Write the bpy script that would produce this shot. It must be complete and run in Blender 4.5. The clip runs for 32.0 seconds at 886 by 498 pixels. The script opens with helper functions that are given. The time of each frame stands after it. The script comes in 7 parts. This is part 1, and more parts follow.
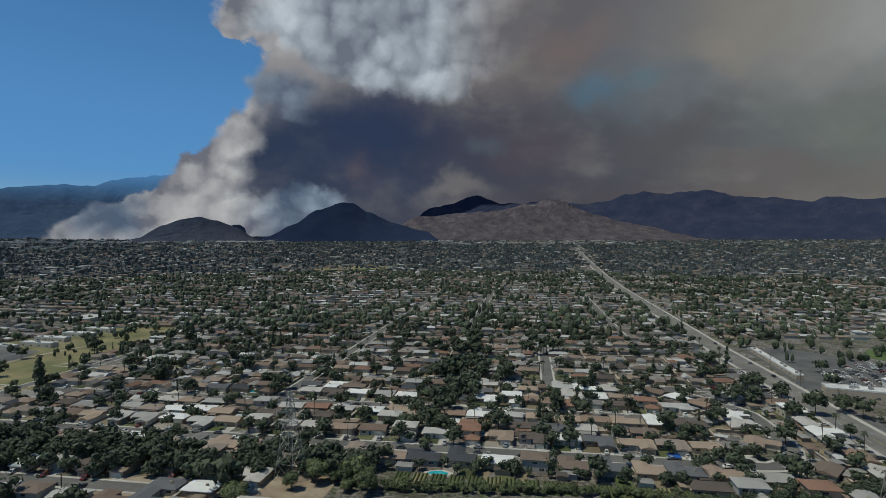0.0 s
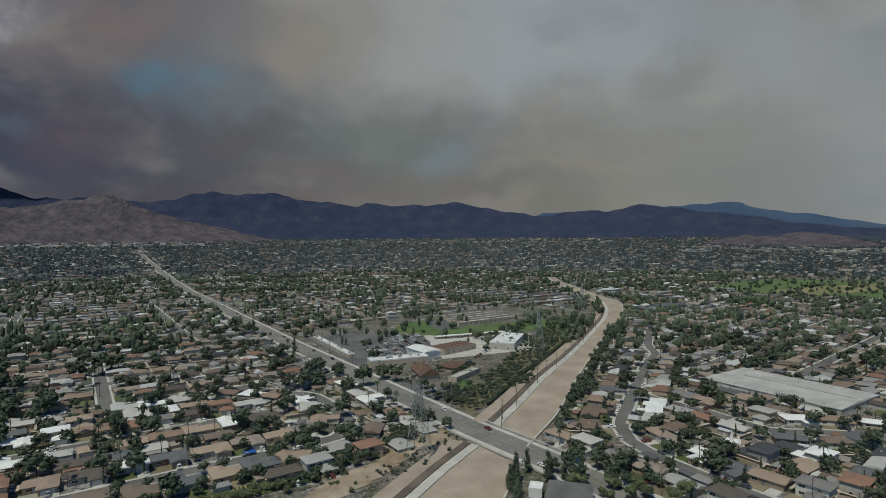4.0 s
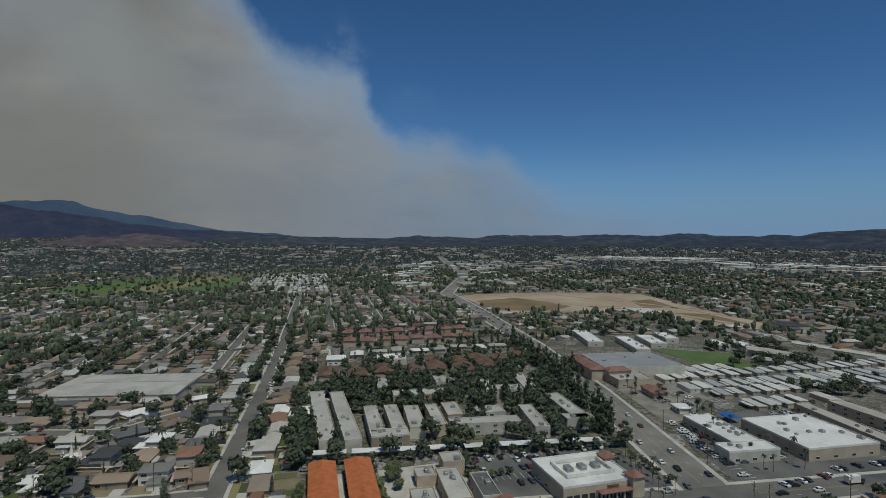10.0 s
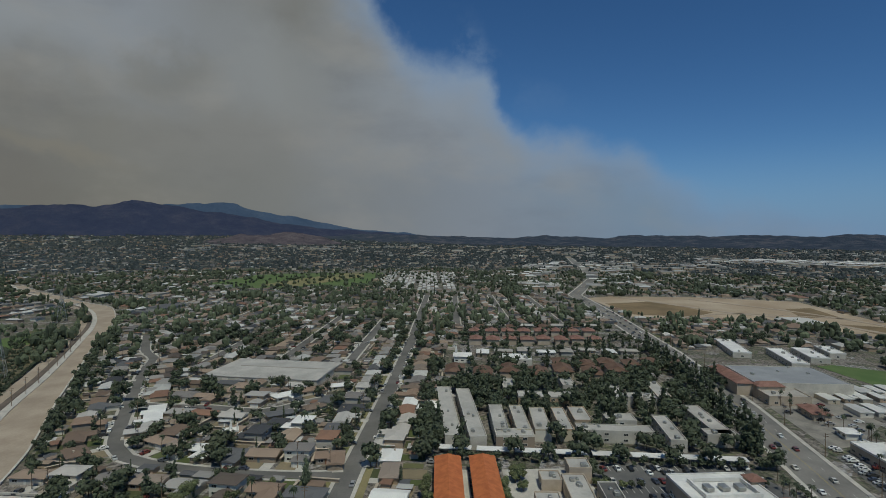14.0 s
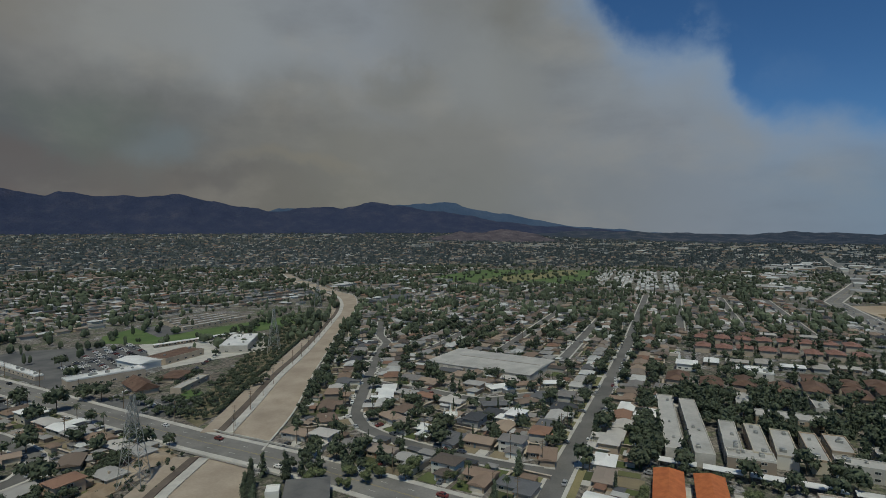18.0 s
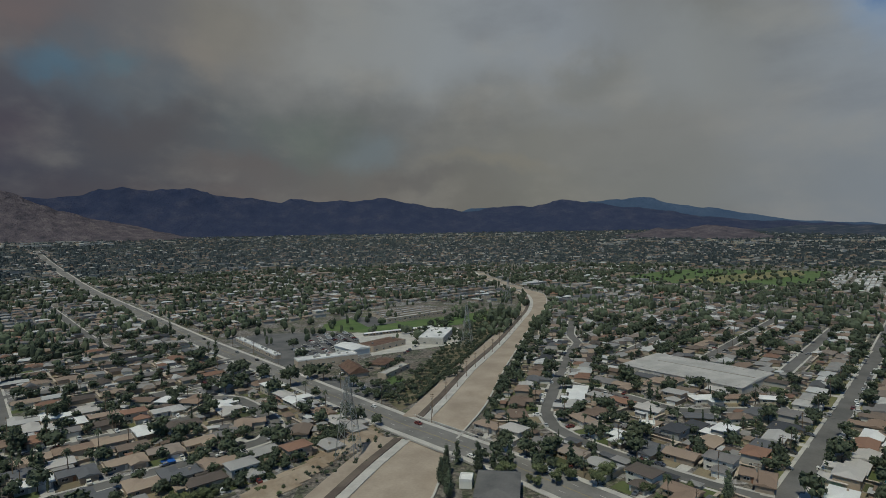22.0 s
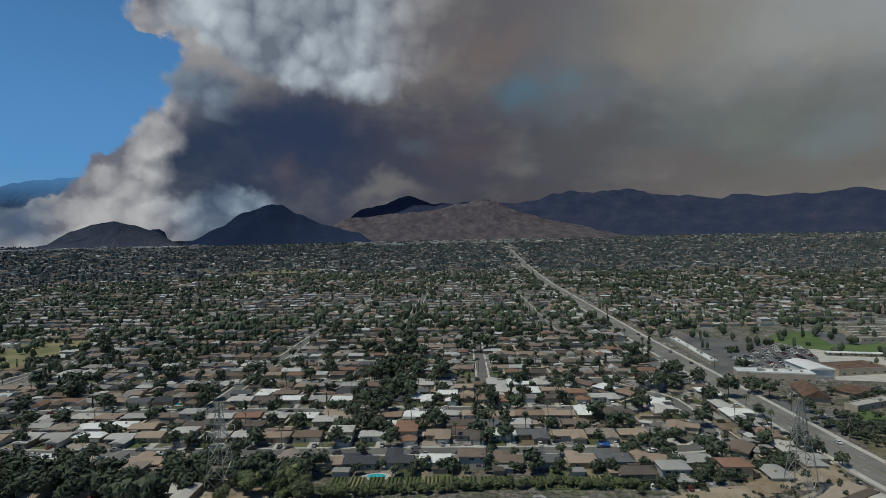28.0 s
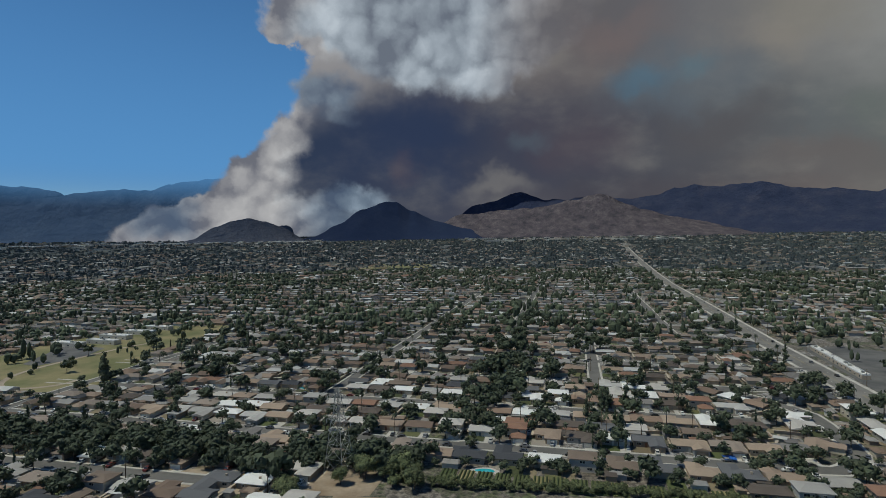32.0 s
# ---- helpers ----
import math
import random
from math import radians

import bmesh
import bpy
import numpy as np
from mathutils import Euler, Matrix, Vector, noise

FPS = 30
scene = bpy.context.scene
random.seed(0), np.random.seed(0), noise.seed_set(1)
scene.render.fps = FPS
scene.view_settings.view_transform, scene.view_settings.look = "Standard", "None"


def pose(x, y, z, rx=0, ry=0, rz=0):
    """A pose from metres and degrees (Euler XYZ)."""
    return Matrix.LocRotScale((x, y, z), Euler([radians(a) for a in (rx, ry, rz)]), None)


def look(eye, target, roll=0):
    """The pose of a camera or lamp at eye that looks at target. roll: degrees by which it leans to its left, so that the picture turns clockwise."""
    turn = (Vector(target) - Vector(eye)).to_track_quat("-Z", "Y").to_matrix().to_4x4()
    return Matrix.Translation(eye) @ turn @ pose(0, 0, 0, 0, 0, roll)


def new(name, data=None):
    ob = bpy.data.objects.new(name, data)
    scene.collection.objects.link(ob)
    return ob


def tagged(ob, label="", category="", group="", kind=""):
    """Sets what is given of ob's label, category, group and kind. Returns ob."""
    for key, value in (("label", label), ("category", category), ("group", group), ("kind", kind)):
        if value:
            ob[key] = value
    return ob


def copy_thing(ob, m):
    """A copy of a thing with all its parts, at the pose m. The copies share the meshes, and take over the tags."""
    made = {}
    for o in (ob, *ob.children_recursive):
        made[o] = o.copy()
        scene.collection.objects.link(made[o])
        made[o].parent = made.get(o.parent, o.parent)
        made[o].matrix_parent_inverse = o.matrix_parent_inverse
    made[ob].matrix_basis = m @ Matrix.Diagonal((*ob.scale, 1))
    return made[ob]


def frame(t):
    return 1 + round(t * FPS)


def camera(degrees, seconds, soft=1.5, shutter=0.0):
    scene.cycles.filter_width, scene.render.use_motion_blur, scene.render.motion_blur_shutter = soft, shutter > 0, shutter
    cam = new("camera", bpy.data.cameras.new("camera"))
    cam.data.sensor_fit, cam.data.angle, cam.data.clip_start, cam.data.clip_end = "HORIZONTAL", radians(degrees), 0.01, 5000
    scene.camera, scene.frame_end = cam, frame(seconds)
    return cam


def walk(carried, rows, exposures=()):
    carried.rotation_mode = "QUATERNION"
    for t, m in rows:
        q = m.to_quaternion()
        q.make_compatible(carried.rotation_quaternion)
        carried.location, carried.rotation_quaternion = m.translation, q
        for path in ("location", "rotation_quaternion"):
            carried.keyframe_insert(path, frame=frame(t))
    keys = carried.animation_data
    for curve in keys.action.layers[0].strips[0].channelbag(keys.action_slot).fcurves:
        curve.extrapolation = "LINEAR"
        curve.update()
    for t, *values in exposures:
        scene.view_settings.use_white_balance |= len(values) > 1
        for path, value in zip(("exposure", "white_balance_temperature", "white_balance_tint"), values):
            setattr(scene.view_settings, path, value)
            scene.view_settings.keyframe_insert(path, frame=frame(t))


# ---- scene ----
cam = camera(77.5, 32.0, soft=0.65)
walk(cam, [
    (0.0, pose(0, 0, 100, 88.65, -0.00, 0.00)),
    (0.5, pose(0, 0, 100, 88.66, 0.04, -1.41)),
    (1.0, pose(0, 0, 100, 88.65, 0.08, -5.07)),
    (1.5, pose(0, 0, 100, 88.63, 0.16, -9.91)),
    (2.0, pose(0, 0, 100, 88.63, 0.20, -15.71)),
    (2.5, pose(0, 0, 100, 88.63, 0.33, -22.04)),
    (3.0, pose(0, 0, 100, 88.65, 0.36, -27.98)),
    (3.5, pose(0, 0, 100, 88.61, 0.39, -35.58)),
    (4.0, pose(0, 0, 100, 88.58, 0.38, -42.54)),
    (4.5, pose(0, 0, 100, 88.53, 0.44, -49.53)),
    (6.5, pose(0, 0, 100, 88.58, 0.45, -72.03)),
    (7.0, pose(0, 0, 100, 88.56, 0.39, -76.61)),
    (7.5, pose(0, 0, 100, 88.50, 0.32, -81.03)),
    (8.0, pose(0, 0, 100, 88.47, 0.18, -85.93)),
    (8.5, pose(0, 0, 100, 88.44, 0.13, -90.46)),
    (9.0, pose(0, 0, 100, 88.44, 0.10, -95.05)),
    (9.5, pose(0, 0, 100, 88.46, 0.01, -99.63)),
    (10.0, pose(0, 0, 100, 88.50, -0.05, -104.45)),
    (10.5, pose(0, 0, 100, 88.53, -0.10, -106.82)),
    (11.0, pose(0, 0, 100, 88.55, -0.16, -107.14)),
    (11.5, pose(0, 0, 100, 88.54, -0.14, -106.93)),
    (12.0, pose(0, 0, 100, 88.60, -0.20, -105.54)),
    (12.5, pose(0, 0, 100, 88.57, -0.31, -103.25)),
    (13.0, pose(0, 0, 100, 88.52, -0.32, -100.17)),
    (13.5, pose(0, 0, 100, 88.47, -0.31, -96.04)),
    (14.0, pose(0, 0, 100, 88.42, -0.27, -91.36)),
    (14.5, pose(0, 0, 100, 88.37, -0.22, -86.21)),
    (15.0, pose(0, 0, 100, 88.30, -0.13, -81.87)),
    (15.5, pose(0, 0, 100, 88.28, -0.09, -78.58)),
    (17.5, pose(0, 0, 100, 88.12, 0.03, -70.49)),
    (18.0, pose(0, 0, 100, 88.07, 0.06, -69.48)),
    (18.5, pose(0, 0, 100, 88.03, 0.14, -68.50)),
    (19.0, pose(0, 0, 100, 87.99, 0.34, -66.33)),
    (19.5, pose(0, 0, 100, 88.00, 0.39, -63.72)),
    (20.0, pose(0, 0, 100, 87.98, 0.54, -61.20)),
    (20.5, pose(0, 0, 100, 87.96, 0.61, -58.13)),
    (21.0, pose(0, 0, 100, 87.96, 0.69, -55.26)),
    (21.5, pose(0, 0, 100, 87.98, 0.77, -52.72)),
    (22.0, pose(0, 0, 100, 88.05, 0.92, -50.02)),
    (22.5, pose(0, 0, 100, 88.10, 0.99, -47.13)),
    (23.0, pose(0, 0, 100, 88.16, 1.11, -44.01)),
    (23.5, pose(0, 0, 100, 88.21, 1.10, -40.79)),
    (24.0, pose(0, 0, 100, 88.26, 1.20, -37.45)),
    (24.5, pose(0, 0, 100, 88.30, 1.19, -33.90)),
    (25.0, pose(0, 0, 100, 88.38, 1.28, -30.37)),
    (25.5, pose(0, 0, 100, 88.48, 1.53, -26.33)),
    (26.0, pose(0, 0, 100, 88.51, 1.59, -22.03)),
    (26.5, pose(0, 0, 100, 88.59, 1.51, -17.70)),
    (28.5, pose(0, 0, 100, 88.64, 0.97, -4.04)),
    (29.0, pose(0, 0, 100, 88.67, 0.94, -1.48)),
    (29.5, pose(0, 0, 100, 88.68, 0.91, 0.55)),
    (30.0, pose(0, 0, 100, 88.64, 0.89, 2.46)),
    (30.5, pose(0, 0, 100, 88.55, 0.84, 3.49)),
    (31.0, pose(0, 0, 100, 88.51, 0.86, 4.03)),
    (31.5, pose(0, 0, 100, 88.49, 0.87, 4.31)),
    (32.0, pose(0, 0, 100, 88.45, 0.84, 4.49)),
], exposures=[(0.0, 0.04, 5700.0, 3.0), (2.0, 0.08, 5700.0, 3.0), (3.5, 0.16, 5700.0, 3.0), (4.5, 0.15, 5700.0, 3.0), (6.5, 0.02, 5700.0, 3.0), (9.0, -0.10, 5700.0, 3.0), (12.0, -0.08, 5700.0, 3.0),
                (15.0, -0.10, 5700.0, 3.0), (18.0, -0.12, 5700.0, 3.0), (20.0, -0.12, 5700.0, 3.0), (23.0, -0.05, 5700.0, 3.0), (25.0, 0.0, 5700.0, 3.0), (28.5, 0.04, 5700.0, 3.0), (32.0, 0.04, 5700.0, 3.0)])

# ---- light ----
SUN_EL, SUN_AZ = 64.0, 254.0        # degrees; azimuth clockwise from +y
world = bpy.data.worlds.new("sky_world")
scene.world = world
world.use_nodes = True
wn = world.node_tree
sky = wn.nodes.new("ShaderNodeTexSky")
sky.sky_type, sky.sun_disc = "NISHITA", False
sky.sun_elevation, sky.sun_rotation = radians(SUN_EL), radians(SUN_AZ)
sky.air_density, sky.dust_density, sky.ozone_density, sky.altitude = 1.0, 0.0, 6.0, 1800.0
deep = wn.nodes.new("ShaderNodeHueSaturation")
deep.inputs["Saturation"].default_value = 1.1
wn.links.new(sky.outputs[0], deep.inputs["Color"])
wn.links.new(deep.outputs[0], wn.nodes["Background"].inputs[0])
wn.nodes["Background"].inputs[1].default_value = 0.061
sun = new("sun", bpy.data.lights.new("sun", "SUN"))
sun.data.energy, sun.data.angle, sun.data.color = 2.35, radians(0.6), (1.0, 0.92, 0.78)
sa, se = radians(SUN_AZ), radians(SUN_EL)
SUN_DIR = Vector((math.sin(sa) * math.cos(se), math.cos(sa) * math.cos(se), math.sin(se)))
sun.matrix_world = look(SUN_DIR * 900, (0, 0, 0))
scene.view_settings.exposure = 0.0

# ---- materials ----


class Nodes:
    """A material and a short way to add nodes to it."""

    def __init__(self, name):
        self.m = bpy.data.materials.new(name)
        self.m.use_nodes = True
        self.t = self.m.node_tree
        self.b = self.t.nodes["Principled BSDF"]
        self.out = self.t.nodes["Material Output"]

    def put(self, socket, value):
        if isinstance(value, bpy.types.NodeSocket):
            self.t.links.new(value, socket)
        elif value is not None:
            if isinstance(value, tuple) and len(value) == 3 and socket.type == "RGBA":
                value = (*value, 1)
            socket.default_value = value

    def add(self, kind, **ins):
        n = self.t.nodes.new(kind)
        for k, v in ins.items():
            self.put(n.inputs[k.replace("_", " ")], v)
        return n

    def math(self, op, a, b=None, c=None, clamp=False):
        n = self.t.nodes.new("ShaderNodeMath")
        n.operation, n.use_clamp = op, clamp
        for i, v in enumerate((a, b, c)):
            self.put(n.inputs[i], v)
        return n.outputs[0]

    def vmath(self, op, a, b=None):
        n = self.t.nodes.new("ShaderNodeVectorMath")
        n.operation = op
        self.put(n.inputs[0], a)
        if b is not None:
            self.put(n.inputs["Scale"] if op == "SCALE" else n.inputs[1], b)
        return n.outputs[0]

    def noise(self, vec, scale, detail=4.0, rough=0.55, distort=0.0):
        n = self.add("ShaderNodeTexNoise", Vector=vec, Scale=scale, Detail=detail, Roughness=rough, Distortion=distort)
        return n.outputs[0]

    def ramp(self, fac, stops, constant=False):
        n = self.t.nodes.new("ShaderNodeValToRGB")
        n.color_ramp.interpolation = "CONSTANT" if constant else "LINEAR"
        els = n.color_ramp.elements
        while len(els) < len(stops):
            els.new(0.5)
        for e, (p, c) in zip(els, stops):
            e.position, e.color = p, (*c, 1)
        self.put(n.inputs[0], fac)
        return n.outputs[0]

    def mix(self, fac, a, b, blend="MIX"):
        n = self.t.nodes.new("ShaderNodeMix")
        n.data_type, n.blend_type = "RGBA", blend
        self.put(n.inputs[0], fac)
        self.put(n.inputs[6], a)
        self.put(n.inputs[7], b)
        return n.outputs[2]

    def smooth(self, v, lo, hi):
        n = self.t.nodes.new("ShaderNodeMapRange")
        n.interpolation_type = "SMOOTHSTEP"
        self.put(n.inputs[0], v)
        n.inputs[1].default_value, n.inputs[2].default_value = lo, hi
        return n.outputs[0]

    def where(self):
        return self.t.nodes.new("ShaderNodeNewGeometry").outputs["Position"]

    def bump(self, height, distance, strength=0.6):
        n = self.add("ShaderNodeBump", Strength=strength, Distance=distance, Height=height)
        self.t.links.new(n.outputs[0], self.b.inputs["Normal"])


def mat(name, colors, rough=0.85, pick="noise", scale=0.3, fine=2.5, vary=0.3, bump=0.02, metal=0.0, sheen=0.4):
    """colors are picked by noise, or for each object or each loose piece at random; then worn at two scales."""
    n = Nodes(name)
    pos = n.where()
    if pick == "object":
        fac = n.t.nodes.new("ShaderNodeObjectInfo").outputs["Random"]
    elif pick == "island":
        fac = n.t.nodes.new("ShaderNodeNewGeometry").outputs["Random Per Island"]
    else:
        fac = n.smooth(n.noise(pos, scale, 5.0), 0.3, 0.7)
    k = len(colors)
    const = pick != "noise"
    colors = [(c[0] * 1.05, c[1], c[2] * 0.87) for c in colors]
    stops = [(i / k if const else i / max(1, k - 1), c) for i, c in enumerate(colors)]
    col = n.ramp(fac, stops, const) if k > 1 else colors[0]
    big, small = n.noise(pos, scale * 0.7, 3.0), n.noise(pos, fine, 4.0)
    wear = n.math("MULTIPLY_ADD", n.math("ADD", big, small), vary, 1.0 - vary)
    col = n.mix(1.0, col, n.add("ShaderNodeCombineXYZ", X=wear, Y=wear, Z=wear).outputs[0], "MULTIPLY")
    n.put(n.b.inputs["Base Color"], col)
    n.b.inputs["Roughness"].default_value, n.b.inputs["Metallic"].default_value = rough, metal
    n.b.inputs["Specular IOR Level"].default_value = sheen
    if bump:
        n.bump(small, bump)
    return n.m


def leaf_mat(name, dark, light, pick="island", dry=(0.10, 0.085, 0.035)):
    n = Nodes(name)
    pos = n.where()
    obj = n.t.nodes.new("ShaderNodeObjectInfo").outputs["Random"]
    isl = n.t.nodes.new("ShaderNodeNewGeometry").outputs["Random Per Island"]
    col = n.mix(isl, dark, light)
    tint = n.math("MULTIPLY", n.smooth(n.noise(pos, 0.035, 3.0), 0.55, 0.8), 0.35)
    col = n.mix(tint, col, dry)
    bright = n.math("MULTIPLY_ADD", obj, 0.6, 0.7)
    col = n.mix(1.0, col, n.add("ShaderNodeCombineXYZ", X=bright, Y=bright, Z=bright).outputs[0], "MULTIPLY")
    n.put(n.b.inputs["Base Color"], col)
    n.b.inputs["Roughness"].default_value = 0.7
    n.b.inputs["Specular IOR Level"].default_value = 0.25
    return n.m


ROOFS = [(0.30, 0.29, 0.28), (0.10, 0.082, 0.07), (0.22, 0.16, 0.12), (0.38, 0.37, 0.36), (0.15, 0.11, 0.085), (0.055, 0.057, 0.064), (0.30, 0.235, 0.18),
         (0.17, 0.16, 0.155), (0.62, 0.62, 0.61), (0.22, 0.13, 0.09), (0.16, 0.125, 0.10), (0.24, 0.20, 0.17), (0.40, 0.38, 0.36), (0.74, 0.74, 0.73), (0.11, 0.112, 0.12), (0.26, 0.20, 0.155)]
WALLS = [(0.48, 0.43, 0.35), (0.62, 0.60, 0.55), (0.38, 0.30, 0.22), (0.44, 0.42, 0.39), (0.46, 0.36, 0.27), (0.30, 0.25, 0.20), (0.52, 0.47, 0.38), (0.34, 0.34, 0.33)]
CARS = [(0.75, 0.75, 0.75), (0.04, 0.04, 0.045), (0.45, 0.46, 0.47), (0.8, 0.8, 0.8), (0.12, 0.13, 0.15), (0.16, 0.035, 0.03), (0.07, 0.08, 0.11), (0.6, 0.58, 0.54), (0.02, 0.02, 0.02), (0.3, 0.3, 0.31), (0.7, 0.7, 0.7), (0.05, 0.05, 0.05)]
M_ROOF = mat("shingle_roof", [tuple(min(0.74, c * 1.18) for c in q) for q in ROOFS], 0.9, "object", 0.25, 3.0, 0.28, 0.03)
M_ROOF_FAR = mat("far_roofs", [tuple(c * (0.68 if max(q) > 0.35 else 0.95) for c in q) for q in ROOFS], 0.9, "island", 0.25, 2.0, 0.25, 0)
M_WALL = mat("stucco", WALLS, 0.9, "object", 0.4, 4.0, 0.15, 0.01)
M_WALL_FAR = mat("far_stucco", WALLS, 0.9, "island", 0.4, 4.0, 0.15, 0)
M_TRIM = mat("white_trim", [(0.72, 0.72, 0.70)], 0.6, bump=0, vary=0.1)
M_DOOR = mat("painted_door", [(0.25, 0.13, 0.08), (0.6, 0.6, 0.58), (0.12, 0.16, 0.2), (0.4, 0.33, 0.25)], 0.5, "object", bump=0, vary=0.1)
M_GARAGE = mat("garage_panel", [(0.7, 0.7, 0.68), (0.55, 0.5, 0.43), (0.66, 0.64, 0.6), (0.3, 0.25, 0.2)], 0.6, "object", bump=0, vary=0.1)
M_GLASS = mat("window_glass", [(0.03, 0.035, 0.04)], 0.08, bump=0, vary=0.1, sheen=0.8)
M_ASPHALT = mat("asphalt", [(0.115, 0.112, 0.106), (0.175, 0.168, 0.158)], 0.9, "noise", 0.06, 1.2, 0.35, 0.01)
M_LOT = mat("parking_asphalt", [(0.090, 0.090, 0.092), (0.160, 0.157, 0.153)], 0.9, "noise", 0.05, 1.0, 0.35, 0.01)
M_CONCRETE = mat("concrete", [(0.42, 0.40, 0.37), (0.54, 0.52, 0.48)], 0.9, "noise", 0.15, 1.5, 0.3, 0.01)
M_PAINT = mat("road_paint", [(0.62, 0.62, 0.60)], 0.7, bump=0, vary=0.3)
M_YELLOW = mat("yellow_paint", [(0.34, 0.27, 0.10)], 0.7, bump=0, vary=0.3)
M_SAND = mat("sandy_bed", [(0.31, 0.255, 0.20), (0.41, 0.345, 0.275)], 0.95, "noise", 0.05, 0.8, 0.28, 0.05)
M_DIRT = mat("bare_dirt", [(0.24, 0.18, 0.12), (0.40, 0.33, 0.25)], 0.95, "noise", 0.07, 0.7, 0.4, 0.06)
M_TANDIRT = mat("graded_dirt", [(0.33, 0.255, 0.175), (0.45, 0.375, 0.285)], 0.95, "noise", 0.012, 0.4, 0.35, 0.06)
M_GRASS = mat("lawn", [(0.075, 0.095, 0.035), (0.13, 0.14, 0.06)], 0.95, "noise", 0.05, 1.5, 0.4, 0.04)
M_LAWN = mat("watered_lawn", [(0.075, 0.125, 0.035), (0.12, 0.165, 0.055)], 0.95, "noise", 0.04, 1.2, 0.4, 0.04)
M_PALEROOF = mat("pale_roof", [(0.36, 0.35, 0.335), (0.48, 0.465, 0.445)], 0.9, "noise", 0.07, 0.8, 0.35, 0.02)
M_COURT = mat("worn_courtyard", [(0.17, 0.16, 0.145), (0.30, 0.28, 0.25)], 0.9, "noise", 0.09, 1.0, 0.4, 0.02)
M_DRYGRASS = mat("dry_lawn", [(0.14, 0.15, 0.06), (0.27, 0.23, 0.12)], 0.95, "noise", 0.03, 1.0, 0.4, 0.04)
M_WHITEROOF = mat("white_roof_coating", [(0.60, 0.60, 0.60), (0.76, 0.76, 0.76)], 0.7, "noise", 0.08, 0.7, 0.3, 0.01)
M_HOMEROOF = mat("mobile_home_roof", [(0.58, 0.58, 0.56), (0.46, 0.46, 0.45), (0.52, 0.51, 0.48), (0.36, 0.37, 0.37), (0.62, 0.62, 0.60)], 0.6, "object", 0.3, 2.0, 0.2, 0.01)
M_ROADA = mat("worn_asphalt", [(0.155, 0.148, 0.140), (0.235, 0.225, 0.210)], 0.9, "noise", 0.05, 0.9, 0.4, 0.01)
M_GREYROOF = mat("gravel_roof", [(0.33, 0.31, 0.285), (0.44, 0.42, 0.39)], 0.9, "noise", 0.06, 0.8, 0.3, 0.02)
M_TAN = mat("tan_stucco", [(0.40, 0.34, 0.27), (0.48, 0.41, 0.34)], 0.9, "noise", 0.2, 2.0, 0.15, 0.01)
M_ORANGE = mat("orange_roof_tile", [(0.40, 0.12, 0.04), (0.52, 0.17, 0.055)], 0.8, "noise", 0.4, 3.0, 0.3, 0.03)
M_OCHRE = mat("ochre_weeds", [(0.16, 0.118, 0.062), (0.24, 0.175, 0.095)], 0.95, "noise", 0.03, 0.6, 0.4, 0.05)
M_HOMEFAR = mat("far_home_roofs", [(0.30, 0.30, 0.30), (0.50, 0.50, 0.49), (0.40, 0.40, 0.39), (0.22, 0.21, 0.20), (0.58, 0.58, 0.57), (0.34, 0.33, 0.31)], 0.8, "island", 0.2, 1.0, 0.25, 0)
M_BLUEROOF = mat("blue_grey_roof", [(0.26, 0.27, 0.29), (0.32, 0.33, 0.35)], 0.7, "noise", 0.08, 1.0, 0.25, 0.01)
M_REDTILE = mat("red_roof_tile", [(0.19, 0.10, 0.075), (0.27, 0.155, 0.125)], 0.85, "noise", 0.3, 3.0, 0.3, 0.03)
M_STEEL = mat("galvanised_steel", [(0.33, 0.34, 0.34), (0.42, 0.43, 0.43)], 0.5, "noise", 0.5, 4.0, 0.2, 0, 0.6)
M_WOOD = mat("weathered_wood", [(0.13, 0.09, 0.06), (0.20, 0.15, 0.10)], 0.9, "noise", 0.5, 6.0, 0.3, 0.01)
M_BARK = mat("bark", [(0.10, 0.075, 0.05), (0.16, 0.12, 0.09)], 0.95, "noise", 1.0, 6.0, 0.3, 0.03)
M_CAR = mat("car_paint", CARS, 0.3, "object", bump=0, vary=0.06, sheen=0.6)
M_CAR_FAR = mat("parked_car_paint", CARS, 0.3, "island", bump=0, vary=0.06, sheen=0.6)
M_YARD = mat("front_yards", [(0.085, 0.105, 0.035), (0.22, 0.185, 0.12), (0.13, 0.135, 0.06), (0.30, 0.27, 0.23), (0.17, 0.14, 0.09), (0.10, 0.12, 0.045), (0.24, 0.20, 0.13), (0.07, 0.08, 0.035)], 0.95, "island", 0.2, 1.4, 0.5, 0.04)
M_TYRE = mat("tyre_rubber", [(0.02, 0.02, 0.02)], 0.9, bump=0, vary=0.2)
M_POOL = mat("pool_water", [(0.05, 0.42, 0.50)], 0.06, bump=0, vary=0.1, sheen=0.6)
M_FLOODWALL = mat("stained_flood_wall", [(0.10, 0.08, 0.065), (0.16, 0.13, 0.105)], 0.9, "noise", 0.08, 0.9, 0.4, 0.02)
M_SCRUB = mat("scrubby_soil", [(0.085, 0.085, 0.040), (0.21, 0.175, 0.115)], 0.95, "noise", 0.16, 1.2, 0.4, 0.05)
M_TARP = mat("blue_tarp", [(0.03, 0.12, 0.45)], 0.5, bump=0.02, vary=0.2)
M_LEAF = leaf_mat("broad_leaves", (0.084, 0.094, 0.040), (0.178, 0.192, 0.080))
